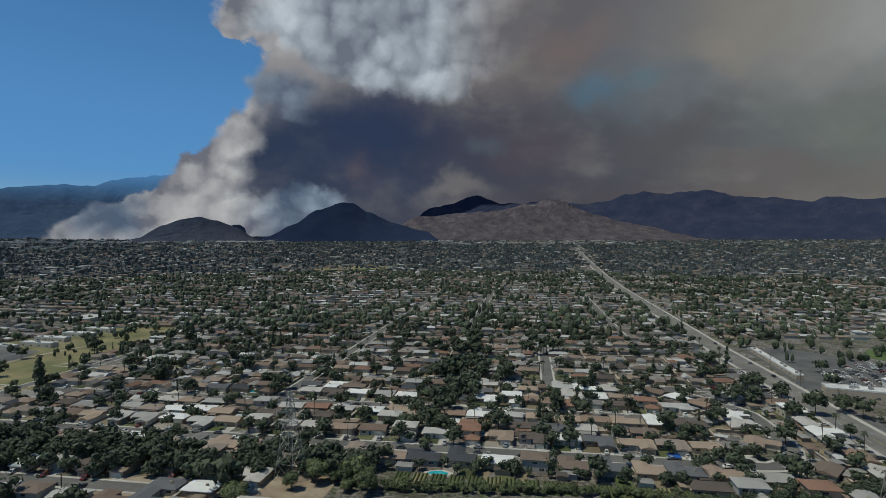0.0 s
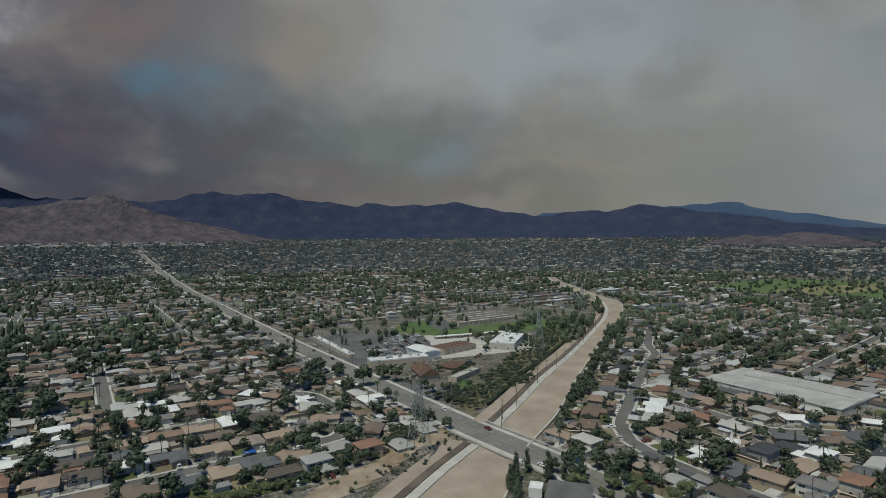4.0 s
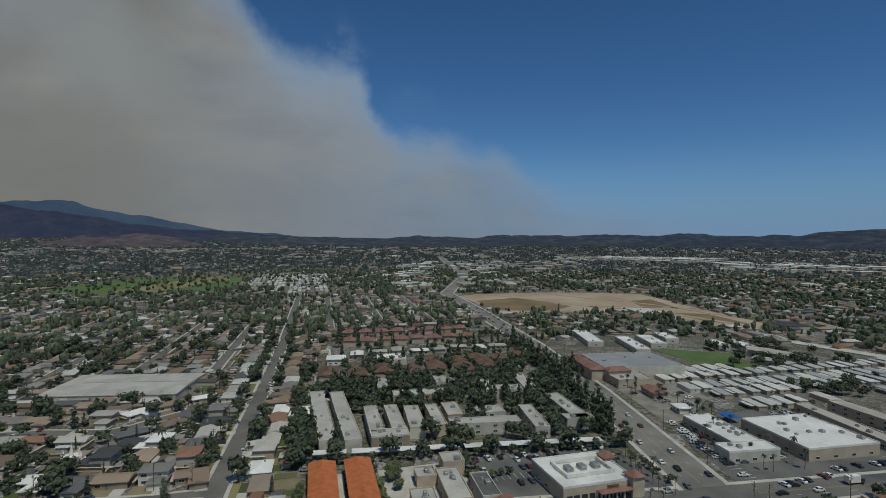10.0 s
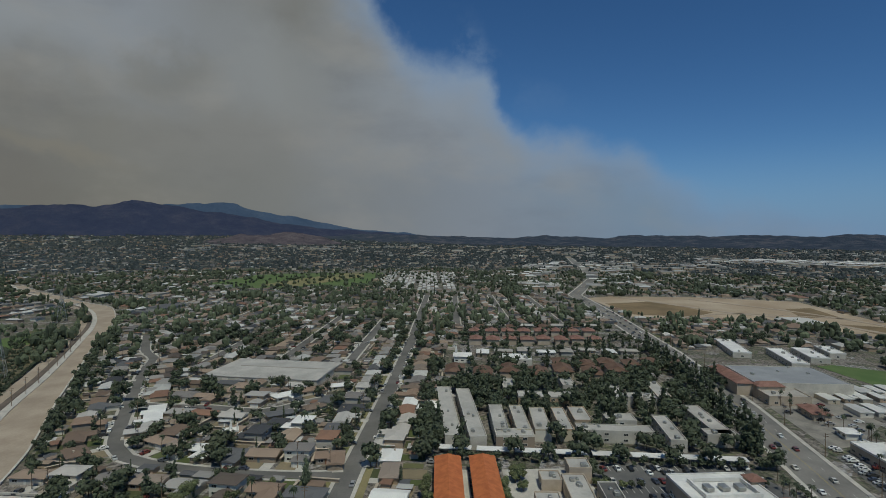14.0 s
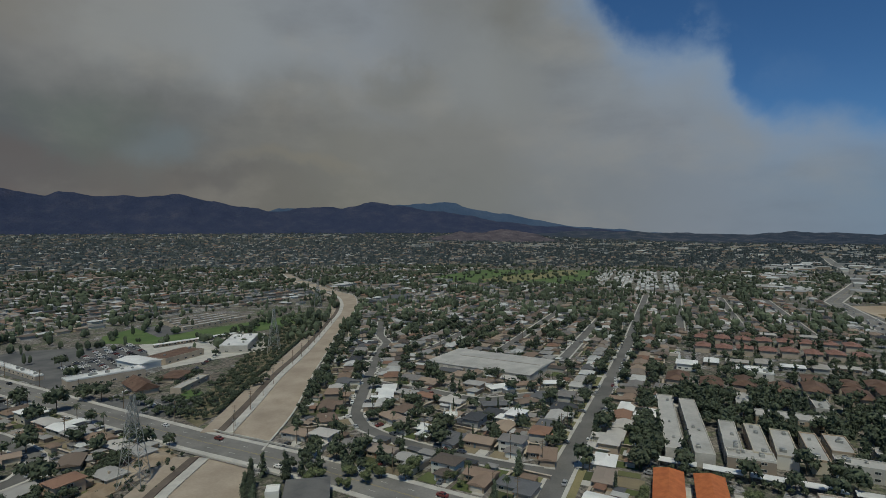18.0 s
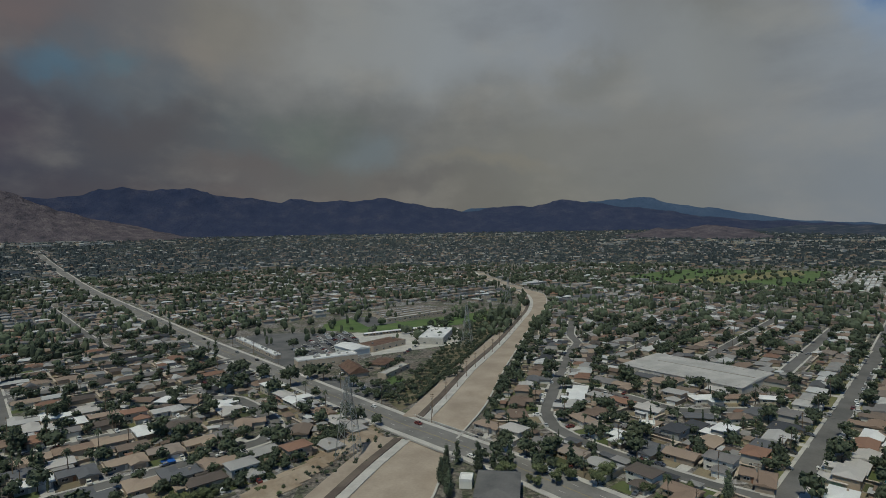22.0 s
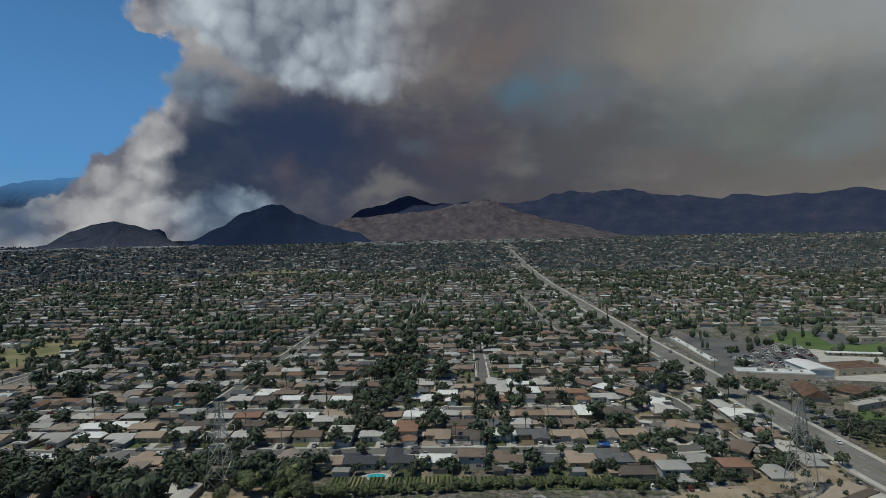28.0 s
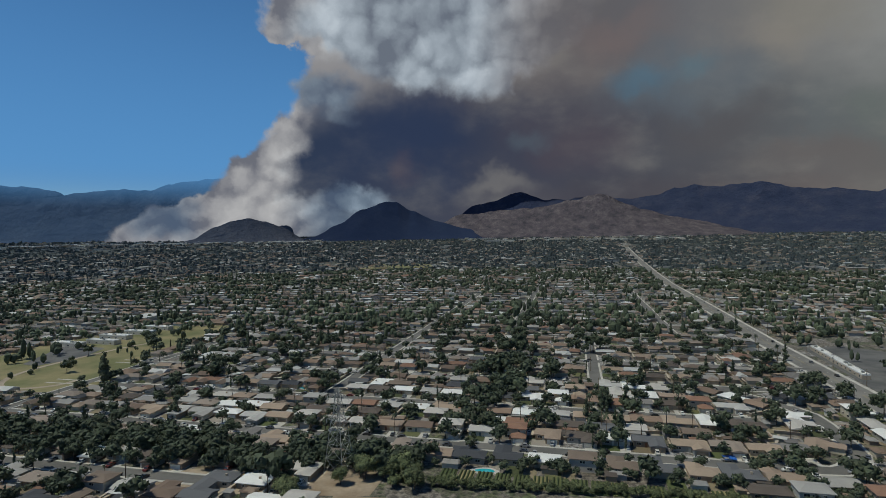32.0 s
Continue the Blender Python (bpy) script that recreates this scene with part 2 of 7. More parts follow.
M_TARRED = mat("tarred_roof", [(0.10, 0.10, 0.10), (0.16, 0.155, 0.15)], 0.9, "noise", 0.1, 1.0, 0.3, 0.02)
M_DARKWOOD = mat("brown_shingle_roof", [(0.11, 0.065, 0.045), (0.17, 0.11, 0.08)], 0.9, "noise", 0.2, 3.0, 0.3, 0.02)
M_PINE = leaf_mat("dark_needles", (0.058, 0.068, 0.038), (0.115, 0.130, 0.070), dry=(0.08, 0.075, 0.04))
M_PALM = leaf_mat("palm_fronds", (0.05, 0.065, 0.03), (0.12, 0.14, 0.07))
M_HEDGE = leaf_mat("shrub_leaves", (0.03, 0.042, 0.014), (0.085, 0.10, 0.035))
# greyer and bluer leaf colour, standing in for haze over the far valley
M_DISTLEAF = leaf_mat("hazed_distant_leaves", (0.047, 0.058, 0.054), (0.090, 0.102, 0.090), dry=(0.088, 0.088, 0.078))
M_FARLEAF = leaf_mat("far_leaves", (0.060, 0.071, 0.040), (0.124, 0.142, 0.074))

# ---- small builders ----


def mesh(name, verts, faces, material, smooth=False):
    me = bpy.data.meshes.new(name)
    me.from_pydata([tuple(v) for v in verts] if not isinstance(verts, np.ndarray) else verts.tolist(), [], faces if isinstance(faces, list) else faces.tolist())
    for m in material if isinstance(material, (list, tuple)) else [material]:
        me.materials.append(m)
    if smooth:
        me.polygons.foreach_set("use_smooth", [True] * len(me.polygons))
    me.update()
    return me


def part(name, bm, material, parent=None, label=""):
    """One bmesh as one mesh object, under a thing or a part."""
    if isinstance(bm, bpy.types.Mesh):
        me = bm
    else:
        me = bpy.data.meshes.new(name)
        bm.to_mesh(me)
        bm.free()
        for m in material if isinstance(material, (list, tuple)) else [material]:
            me.materials.append(m)
    ob = new(name, me)
    ob.parent = parent
    return tagged(ob, label)


def box(bm, x0, y0, z0, x1, y1, z1, bevel=0.0, mi=0):
    v = [bm.verts.new(p) for p in ((x0, y0, z0), (x1, y0, z0), (x1, y1, z0), (x0, y1, z0), (x0, y0, z1), (x1, y0, z1), (x1, y1, z1), (x0, y1, z1))]
    fs = [bm.faces.new([v[i] for i in q]) for q in ((3, 2, 1, 0), (4, 5, 6, 7), (0, 1, 5, 4), (1, 2, 6, 5), (2, 3, 7, 6), (3, 0, 4, 7))]
    for f in fs:
        f.material_index = mi
    if bevel:
        bmesh.ops.bevel(bm, geom=list({e for f in fs for e in f.edges}), offset=bevel, segments=1, affect="EDGES")
    return bm


def beam(bm, a, b, w, w2=None, sides=4):
    """A straight bar from a to b, w thick."""
    a, b = Vector(a), Vector(b)
    q = (b - a).to_track_quat("Z", "Y")
    rings = []
    for p, r in ((a, w / 2), (b, (w if w2 is None else w2) / 2)):
        rings.append([bm.verts.new(p + q @ Vector((r * math.cos(t), r * math.sin(t), 0))) for t in (2 * math.pi * (i + 0.5) / sides for i in range(sides))])
    for i in range(sides):
        j = (i + 1) % sides
        bm.faces.new((rings[0][i], rings[0][j], rings[1][j], rings[1][i]))
    bm.faces.new(rings[0][::-1])
    bm.faces.new(rings[1])
    return bm


def tube(bm, pts, w, sides=4):
    """One bent bar through pts."""
    rings = []
    for i, p in enumerate(pts):
        a, b = Vector(pts[max(0, i - 1)]), Vector(pts[min(len(pts) - 1, i + 1)])
        q = (b - a).to_track_quat("Z", "Y")
        rings.append([bm.verts.new(Vector(p) + q @ Vector((w / 2 * math.cos(t), w / 2 * math.sin(t), 0))) for t in (2 * math.pi * (k + 0.5) / sides for k in range(sides))])
    for r, s in zip(rings, rings[1:]):
        for i in range(sides):
            j = (i + 1) % sides
            bm.faces.new((r[i], r[j], s[j], s[i]))
    bm.faces.new(rings[0][::-1])
    bm.faces.new(rings[-1])
    return bm


def zg(x, y):
    """Height of the ground: flat, then rising slowly towards the hills."""
    r = np.hypot(x, y)
    east = np.clip((np.degrees(np.arctan2(x, y)) - 70.0) / 28.0, 0, 1)
    return 96.0 * np.clip((r - 1400.0) / 3300.0, 0, 1) ** 1.25 * (1 - 0.75 * east * east * (3 - 2 * east))


BOUNDS = {}


def inside(poly, x, y):
    key = id(poly)
    if key not in BOUNDS:
        BOUNDS[key] = (min(p[0] for p in poly), max(p[0] for p in poly), min(p[1] for p in poly), max(p[1] for p in poly), poly)
    x0, x1, y0, y1, _ = BOUNDS[key]
    if not (x0 <= x <= x1 and y0 <= y <= y1):
        return False
    hit = False
    for (x0, y0), (x1, y1) in zip(poly, poly[1:] + poly[:1]):
        if (y0 > y) != (y1 > y) and x < (x1 - x0) * (y - y0) / (y1 - y0) + x0:
            hit = not hit
    return hit


def near_line(pts, x, y, d):
    for (x0, y0), (x1, y1) in zip(pts, pts[1:]):
        dx, dy = x1 - x0, y1 - y0
        k = min(1, max(0, ((x - x0) * dx + (y - y0) * dy) / (dx * dx + dy * dy)))
        if math.hypot(x - x0 - k * dx, y - y0 - k * dy) < d:
            return True
    return False


def rounded(pts, step=12.0):
    """A smooth line through pts (Catmull-Rom), in short steps."""
    p = [Vector((*q, 0)) for q in pts]
    p = [p[0] * 2 - p[1]] + p + [p[-1] * 2 - p[-2]]
    out = []
    for a, b, c, d in zip(p, p[1:], p[2:], p[3:]):
        n = max(2, int((c - b).length / step))
        for i in range(n):
            t = i / n
            out.append(0.5 * (2 * b + (c - a) * t + (2 * a - 5 * b + 4 * c - d) * t * t + (3 * b - a - 3 * c + d) * t ** 3))
    out.append(p[-2])
    return [(v.x, v.y) for v in out]


def ribbon(bm, pts, o0, o1, z0, z1, mi=0, lift=None, skip=None):
    """A slab along a line, from offset o0 to o1 to its right-hand side, standing from z0 to z1. lift raises top and bottom; skip leaves pieces out."""
    rings = []
    for i, (x, y) in enumerate(pts):
        a, b = pts[max(0, i - 1)], pts[min(len(pts) - 1, i + 1)]
        dx, dy = b[0] - a[0], b[1] - a[1]
        ln = math.hypot(dx, dy)
        nx, ny = dy / ln, -dx / ln
        zz = float(zg(x, y))
        up, down = lift(x, y) if lift else (0.0, 0.0)
        rings.append([bm.verts.new((x + nx * o, y + ny * o, zz + z)) for o, z in ((o0, z0 + down), (o0, z1 + up), (o1, z1 + up), (o1, z0 + down))])
    last = None
    for k, (r, s) in enumerate(zip(rings, rings[1:])):
        m = (r[1].co + s[2].co) / 2
        if skip and skip(m.x, m.y):
            if last is not None:
                bm.faces.new(r)
            last = None
            continue
        if last is None:
            bm.faces.new(r)
        for i in range(3):
            bm.faces.new((r[i], r[i + 1], s[i + 1], s[i])).material_index = mi
        last = s
    if last is not None:
        bm.faces.new(last)
    for v in [v for v in bm.verts if not v.link_faces]:
        bm.verts.remove(v)
    bmesh.ops.recalc_face_normals(bm, faces=bm.faces)
    return bm


def dense(pts, step):
    out = []
    for (x0, y0), (x1, y1) in zip(pts, pts[1:]):
        n = max(1, int(math.hypot(x1 - x0, y1 - y0) / step))
        out += [(x0 + (x1 - x0) * i / n, y0 + (y1 - y0) * i / n) for i in range(n)]
    return out + [pts[-1]]


def dashes(bm, pts, off, w, z, length, gap, lift=None, skip=None):
    """Painted dashes along a line."""
    line = dense(pts, 1.0)
    k = 0
    while k + length < len(line):
        (x0, y0), (x1, y1) = line[k], line[k + int(length)]
        ln = math.hypot(x1 - x0, y1 - y0)
        if ln > 0.1 and math.hypot(x0, y0) < 1300 and not (skip and skip(x0, y0)):
            nx, ny = (y1 - y0) / ln, -(x1 - x0) / ln
            q = [(x0 + nx * (off - w / 2), y0 + ny * (off - w / 2)), (x0 + nx * (off + w / 2), y0 + ny * (off + w / 2)),
                 (x1 + nx * (off + w / 2), y1 + ny * (off + w / 2)), (x1 + nx * (off - w / 2), y1 + ny * (off - w / 2))]
            bm.faces.new([bm.verts.new((a, b, z + (lift(a, b)[0] if lift else 0))) for a, b in q[::-1]])
        k += int(length + gap)
    return bm


def slab(bm, poly, z0, z1, mi=0):
    """A flat-topped block over a polygon."""
    lo = [bm.verts.new((x, y, z0)) for x, y in poly]
    hi = [bm.verts.new((x, y, z1)) for x, y in poly]
    bm.faces.new(hi).material_index = mi
    for i in range(len(poly)):
        j = (i + 1) % len(poly)
        bm.faces.new((lo[i], lo[j], hi[j], hi[i])).material_index = mi
    bmesh.ops.recalc_face_normals(bm, faces=bm.faces)
    return bm


def area(name, poly, z, material, label, category):
    """A flat piece of ground cover."""
    return tagged(part(name, slab(bmesh.new(), poly, -0.3, z), material), label, category, kind="structure")

# ---- the plan ----
GRID = radians(-8.6)                     # the street grid's turn


def uv(u, v):
    return (u * math.cos(GRID) - v * math.sin(GRID), u * math.sin(GRID) + v * math.cos(GRID))


ROAD_A = [(153, -145), (187, 80), (195, 130), (199, 172), (201, 195), (205, 222), (213, 277), (226, 366), (244, 494), (287, 749), (340, 1066), (430, 1520), (560, 2200), (700, 2900)]
ROAD_B = rounded([(227, 34), (226, 52), (228, 75), (232, 97), (240, 124), (258, 146), (319, 173), (404, 207), (440, 218), (470, 240), (540, 274)])
ROAD_C = [(60, 42), (226, 33), (352, 25), (528, 16), (548, 14)]
ROAD_D = [(60, -128), (181, -154), (316, -181), (463, -203), (700, -226), (905, -240), (1060, -300), (1270, -380), (2200, -560)]
ROAD_E = [(186, -60), (176, -151), (162.5, -290), (148, -420)]
STREET_F = rounded([uv(-700, 254), uv(-300, 254), uv(0, 254), uv(92, 254), uv(112, 259), uv(123, 278), uv(124, 300), uv(124, 330), uv(110, 352), uv(90, 374)])
CHANNEL_L = rounded([(40, 130), (123, 164), (158, 178), (185, 187), (213, 199), (253, 216), (311, 242), (376, 267), (444, 296), (511, 326), (581, 358), (659, 402), (727, 453), (785, 518), (850, 592), (940, 692), (1050, 790)], 15)
CHANNEL_R = rounded([(64, 100), (153, 135), (186, 156), (218, 169), (250, 181), (297, 204), (338, 224), (412, 258), (462, 282), (562, 324), (649, 366), (740, 422), (772, 462), (806, 504), (872, 576), (962, 678), (1064, 774)], 15)
CHANNEL = CHANNEL_L + CHANNEL_R[::-1]
SCHOOL = [(228, 300), (226, 240), (262, 232), (420, 312), (600, 396), (640, 430), (560, 520), (330, 535), (262, 520)]
ORCHARD = [(216, 214), (226, 236), (300, 272), (420, 335), (560, 402), (600, 388), (420, 300), (300, 240)]
BIG_ROOF = [(352, 64), (414, 62), (426, 154), (370, 154)]
APARTMENTS = [(188, 8), (180, -146), (316, -172), (463, -195), (600, -205), (600, -30), (345, -8), (240, 2)]
SOUTH = [(175, -160), (316, -190), (455, -208), (490, -262), (470, -345), (430, -400), (330, -500), (215, -480), (150, -300)]
FIELD = [(860, -246), (882, -290), (875, -422), (815, -552), (654, -526), (496, -505), (478, -470), (500, -445), (542, -415), (640, -425), (640, -330), (650, -262), (666, -246), (761, -248)]
PARK = [(-420, 338), (-258, 338), (-282, 430), (-278, 560), (-286, 602), (-362, 598), (-420, 500)]
GOLF = [(1007, 317), (1033, 421), (1129, 434), (1304, 411), (1414, 342), (1459, 216), (1491, 110), (1308, 118), (1050, 122), (1022, 196)]
HOMES_FAR = [(1050, 106), (1432, 96), (1396, -64), (964, -44), (937, 29)]
CORRIDOR = [uv(-115, 205), uv(-75, 229), uv(30, 229), uv(110, 222), uv(165, 205), uv(168, 60), (130, 150), (-60, 190)]
RESERVED = [FIELD, HOMES_FAR, SCHOOL, BIG_ROOF, APARTMENTS, SOUTH, PARK, GOLF, CORRIDOR, ORCHARD, CHANNEL]

CROSS = [(15, 377, 560), (-150, 315, 900), (-330, 254, 1000), (95, 562, 1000), (-60, 562, 1300), (300, 620, 1300), (450, 620, 1300)]
STREETS = []                              # line, half width
for k in range(1, 14):
    v = 254 + 61.5 * k
    STREETS.append(([uv(-700 if k > 5 else -360, v), uv(92 if k == 1 else 165, v)], 3.7))
for u, v0, v1 in CROSS:
    STREETS.append(([uv(u, v0), uv(u, v1)], 3.7))
for k in range(6):
    STREETS.append(([uv(185, 600 + 61.5 * k), uv(700 + 70 * k, 600 + 61.5 * k)], 3.7))
EAST = [(rounded([(322, 172), (318, 150), (316, 126), (309, 94), (322, 76), (338, 55), (347, 28)]), 3.7), ([(430, 62), (640, 52)], 3.7), ([(425, 116), (700, 104)], 3.7), ([(430, 172), (760, 164)], 3.7), ([(470, 228), (800, 224)], 3.7),
        ([(600, 300), (840, 290)], 3.7), ([(600, -30), (880, -40)], 3.7), ([(600, -88), (900, -98)], 3.7), ([(600, -146), (900, -156)], 3.7), ([(545, 16), (900, 4)], 3.7), ([(760, 340), (900, 345)], 3.7)]
STREETS += EAST
STREETS.append(([uv(-520, 196), uv(-150, 196)], 3.7))
MAIN = [(ROAD_A, 8.3), (ROAD_B, 3.5), (ROAD_C, 4.2), (ROAD_D, 9.6), (ROAD_E, 7.8), (STREET_F, 3.9)]


SEGS = np.array([(*a, *b, hw, i) for i, (line, hw) in enumerate(MAIN + STREETS) for a, b in zip(line, line[1:])])


def road_gap(x, y, but=-1):
    """How far a point lies outside the nearest road but one."""
    s = SEGS[SEGS[:, 5] != but] if but >= 0 else SEGS
    dx, dy = s[:, 2] - s[:, 0], s[:, 3] - s[:, 1]
    k = np.clip(((x - s[:, 0]) * dx + (y - s[:, 1]) * dy) / (dx * dx + dy * dy), 0, 1)
    return float((np.hypot(x - s[:, 0] - k * dx, y - s[:, 1] - k * dy) - s[:, 4]).min())


def free(x, y, d=0.0):
    if x > 20 and y > 60 and (near_line(CHANNEL_L, x, y, 13 + d) or near_line(CHANNEL_R, x, y, 3 + d)):
        return False
    return road_gap(x, y) > d and not any(inside(p, x, y) for p in RESERVED)


# ---- ground ----
def ground_mesh():
    rings = np.concatenate([[0.0], np.linspace(60, 1400, 40), np.linspace(1450, 4950, 60)])
    ang = np.linspace(0, 2 * np.pi, 161)[:-1]
    verts, faces = [(0, 0, 0)], []
    for r in rings[1:]:
        for a in ang:
            x, y = r * math.sin(a), r * math.cos(a)
            verts.append((x, y, float(zg(x, y))))
    n = len(ang)
    for i in range(n):
        faces.append((0, 1 + (i + 1) % n, 1 + i))
    for k in range(len(rings) - 2):
        for i in range(n):
            j = (i + 1) % n
            faces.append((1 + k * n + i, 1 + k * n + j, 1 + (k + 1) * n + j, 1 + (k + 1) * n + i))
    return verts, faces


g = Nodes("suburban_ground")
pos = g.where()
turned = g.add("ShaderNodeMapping", Vector=pos, Rotation=(0, 0, -GRID)).outputs[0]
cell = g.add("ShaderNodeTexVoronoi", Vector=turned, Scale=0.085, Randomness=0.8)
pick = g.add("ShaderNodeSeparateColor", Color=cell.outputs["Color"]).outputs[0]
patch = g.ramp(pick, [(0.0, (0.15, 0.12, 0.085)), (0.16, (0.08, 0.085, 0.04)), (0.34, (0.24, 0.21, 0.17)), (0.48, (0.11, 0.12, 0.05)), (0.6, (0.19, 0.165, 0.125)), (0.74, (0.31, 0.29, 0.26)), (0.86, (0.06, 0.07, 0.03))], True)
soil = g.ramp(g.noise(pos, 0.12, 6.0, 0.65), [(0.3, (0.07, 0.065, 0.04)), (0.55, (0.18, 0.15, 0.11)), (0.75, (0.26, 0.23, 0.18))])
patch = g.mix(g.smooth(g.noise(pos, 0.3, 4.0), 0.35, 0.65), patch, soil)
woods = g.ramp(g.noise(pos, 0.012, 8.0, 0.75), [(0.4, (0.028, 0.034, 0.02)), (0.56, (0.06, 0.06, 0.045)), (0.68, (0.14, 0.13, 0.115))])
ln = g.t.nodes.new("ShaderNodeVectorMath")
ln.operation = "LENGTH"
g.t.links.new(pos, ln.inputs[0])
far = g.smooth(ln.outputs["Value"], 1000, 2400)
clutter = g.math("MULTIPLY_ADD", g.smooth(g.noise(pos, 0.45, 5.0, 0.7), 0.36, 0.64), 1.1, 0.4)
patch = g.mix(1.0, patch, g.add("ShaderNodeCombineXYZ", X=clutter, Y=clutter, Z=clutter).outputs[0], "MULTIPLY")
g.put(g.b.inputs["Base Color"], g.mix(far, patch, woods))
g.b.inputs["Roughness"].default_value = 0.95
g.bump(g.noise(pos, 0.8, 4.0), 0.15)
gv, gf = ground_mesh()
ground = new("ground", mesh("ground", gv, gf, g.m))
tagged(ground, "suburban ground of dry yards, dirt and lawns", "ground", kind="structure")

# ---- roads ----


SPAN = (199.0, 172.0)                     # middle of the bridge


def over(x, y):
    """Road A climbs to the bridge; its slab is thin above the channel bed."""
    d = math.hypot(x - SPAN[0], y - SPAN[1])
    up = 0.5 * math.exp(-(d / 55.0) ** 2)
    return up, (up - 0.4 if inside(CHANNEL, x, y) else 0.0)


def road(index, walk_w, label, lines=True, lift=None):
    line, hw = (MAIN + STREETS)[index]
    line = dense(line, 4.0)
    z = 0.05 + 0.004 * index
    r = tagged(part("road", ribbon(bmesh.new(), line, -hw, hw, -0.3, z, lift=lift), M_ROADA if hw > 8 else M_ASPHALT), label, "road", kind="structure")

    def crossing(x, y):
        return road_gap(x, y, index) < 0.3

    def kerbless(x, y):
        return road_gap(x, y, index) < 0.3
    for s in (-1, 1):
        a, b = sorted((s * hw, s * (hw + walk_w)))
        part("pavement", ribbon(bmesh.new(), line, a, b, -0.3, z + 0.14, lift=lift, skip=kerbless), M_CONCRETE, r, "pale concrete pavement with raised kerb")
    if lines:
        bm = dashes(bmesh.new(), line, -0.2, 0.16, z + 0.012, 9, 0, lift, crossing)
        part("centre_line", dashes(bm, line, 0.2, 0.16, z + 0.012, 9, 0, lift, crossing), M_YELLOW, r)
        bm = bmesh.new()
        for s in (-1, 1):
            dashes(bm, line, s * hw * 0.48, 0.16, z + 0.012, 3, 9, lift, crossing)
        part("lane_dashes", bm, M_PAINT, r)
    return r


road(0, 2.8, "wide grey four-lane asphalt road across the valley", True, over)
road(1, 1.5, "curving residential street along the channel", False)
road(2, 1.6, "long straight residential street, worn asphalt", False)
road(3, 2.2, "broad asphalt avenue lined with shops and trees")
road(4, 2.2, "dark asphalt cross avenue beside the shops")
road(5, 1.5, "curving residential street with parked cars", False)
for i in range(6, len(MAIN + STREETS)):
    road(i, 1.4, "narrow residential street between house rows", False)
for side in (-1, 1):
    v = ribbon(bmesh.new(), dense(ROAD_C, 4), *sorted((side * 5.9, side * 9.0)), -0.3, 0.16, skip=lambda x, y: road_gap(x, y, 2) < 2)
    tagged(part("verge", v, M_DRYGRASS), "dry grass verge beside the street", "verge", kind="structure")

# ---- flood channel, levees and bridge ----
bed = bmesh.new()
slab(bed, CHANNEL, -0.3, 0.03)
tagged(part("channel_bed", bed, M_SAND), "dry sandy flood channel bed", "channel", kind="structure")
upper = CHANNEL_L


def off_road(x, y):
    return road_gap(x, y) < 3.0


tagged(part("channel_wall", ribbon(bmesh.new(), upper, -0.6, 3.2, -0.3, 0.85, skip=off_road), M_FLOODWALL), "low dark concrete channel wall", "wall", kind="structure")
tagged(part("levee_path", ribbon(bmesh.new(), upper, -8.0, -0.6, -0.3, 0.75, skip=off_road), M_SAND), "pale dirt path on the levee", "path", kind="structure")
tagged(part("channel_apron", ribbon(bmesh.new(), upper, 3.2, 7.8, -0.3, 0.45, skip=off_road), M_CONCRETE), "pale concrete apron below the channel wall", "apron", kind="structure")
tagged(part("channel_wall", ribbon(bmesh.new(), CHANNEL_R, -0.4, 0.6, -0.3, 0.9, skip=off_road), M_CONCRETE), "low concrete wall along the channel", "wall", kind="structure")

# ---- houses ----


def roof_on(bm, x0, y0, x1, y1, z, rise, inset, over=0.65, mi=0):
    """A hip roof (a gable where inset is small) with thick eaves."""
    x0, y0, x1, y1 = x0 - over, y0 - over, x1 + over, y1 + over
    lo = [bm.verts.new((x, y, z - 0.05)) for x, y in ((x0, y0), (x1, y0), (x1, y1), (x0, y1))]
    up = [bm.verts.new((x, y, z + 0.17)) for x, y in ((x0, y0), (x1, y0), (x1, y1), (x0, y1))]
    if x1 - x0 >= y1 - y0:
        ym = (y0 + y1) / 2
        a, b = bm.verts.new((x0 + inset, ym, z + rise)), bm.verts.new((x1 - inset, ym, z + rise))
        top = ((up[0], up[1], b, a), (up[1], up[2], b), (up[2], up[3], a, b), (up[3], up[0], a))
    else:
        xm = (x0 + x1) / 2
        a, b = bm.verts.new((xm, y0 + inset, z + rise)), bm.verts.new((xm, y1 - inset, z + rise))
        top = ((up[0], up[1], a), (up[1], up[2], b, a), (up[2], up[3], b), (up[3], up[0], a, b))
    for f in top:
        bm.faces.new(f).material_index = mi
    for i in range(4):
        j = (i + 1) % 4
        bm.faces.new((lo[i], lo[j], up[j], up[i])).material_index = mi
    bm.faces.new(lo[::-1]).material_index = mi
    return bm


def window_mesh(w, h):
    bm = bmesh.new()
    box(bm, -w / 2, -0.05, 0, w / 2, 0.0, h, mi=0)
    box(bm, -w / 2 + 0.1, -0.08, 0.1, -0.04, -0.051, h - 0.1, mi=1)
    box(bm, 0.04, -0.08, 0.1, w / 2 - 0.1, -0.051, h - 0.1, mi=1)
    me = bpy.data.meshes.new("window")
    bm.to_mesh(me)
    bm.free()
    me.materials.append(M_TRIM)
    me.materials.append(M_GLASS)
    return me


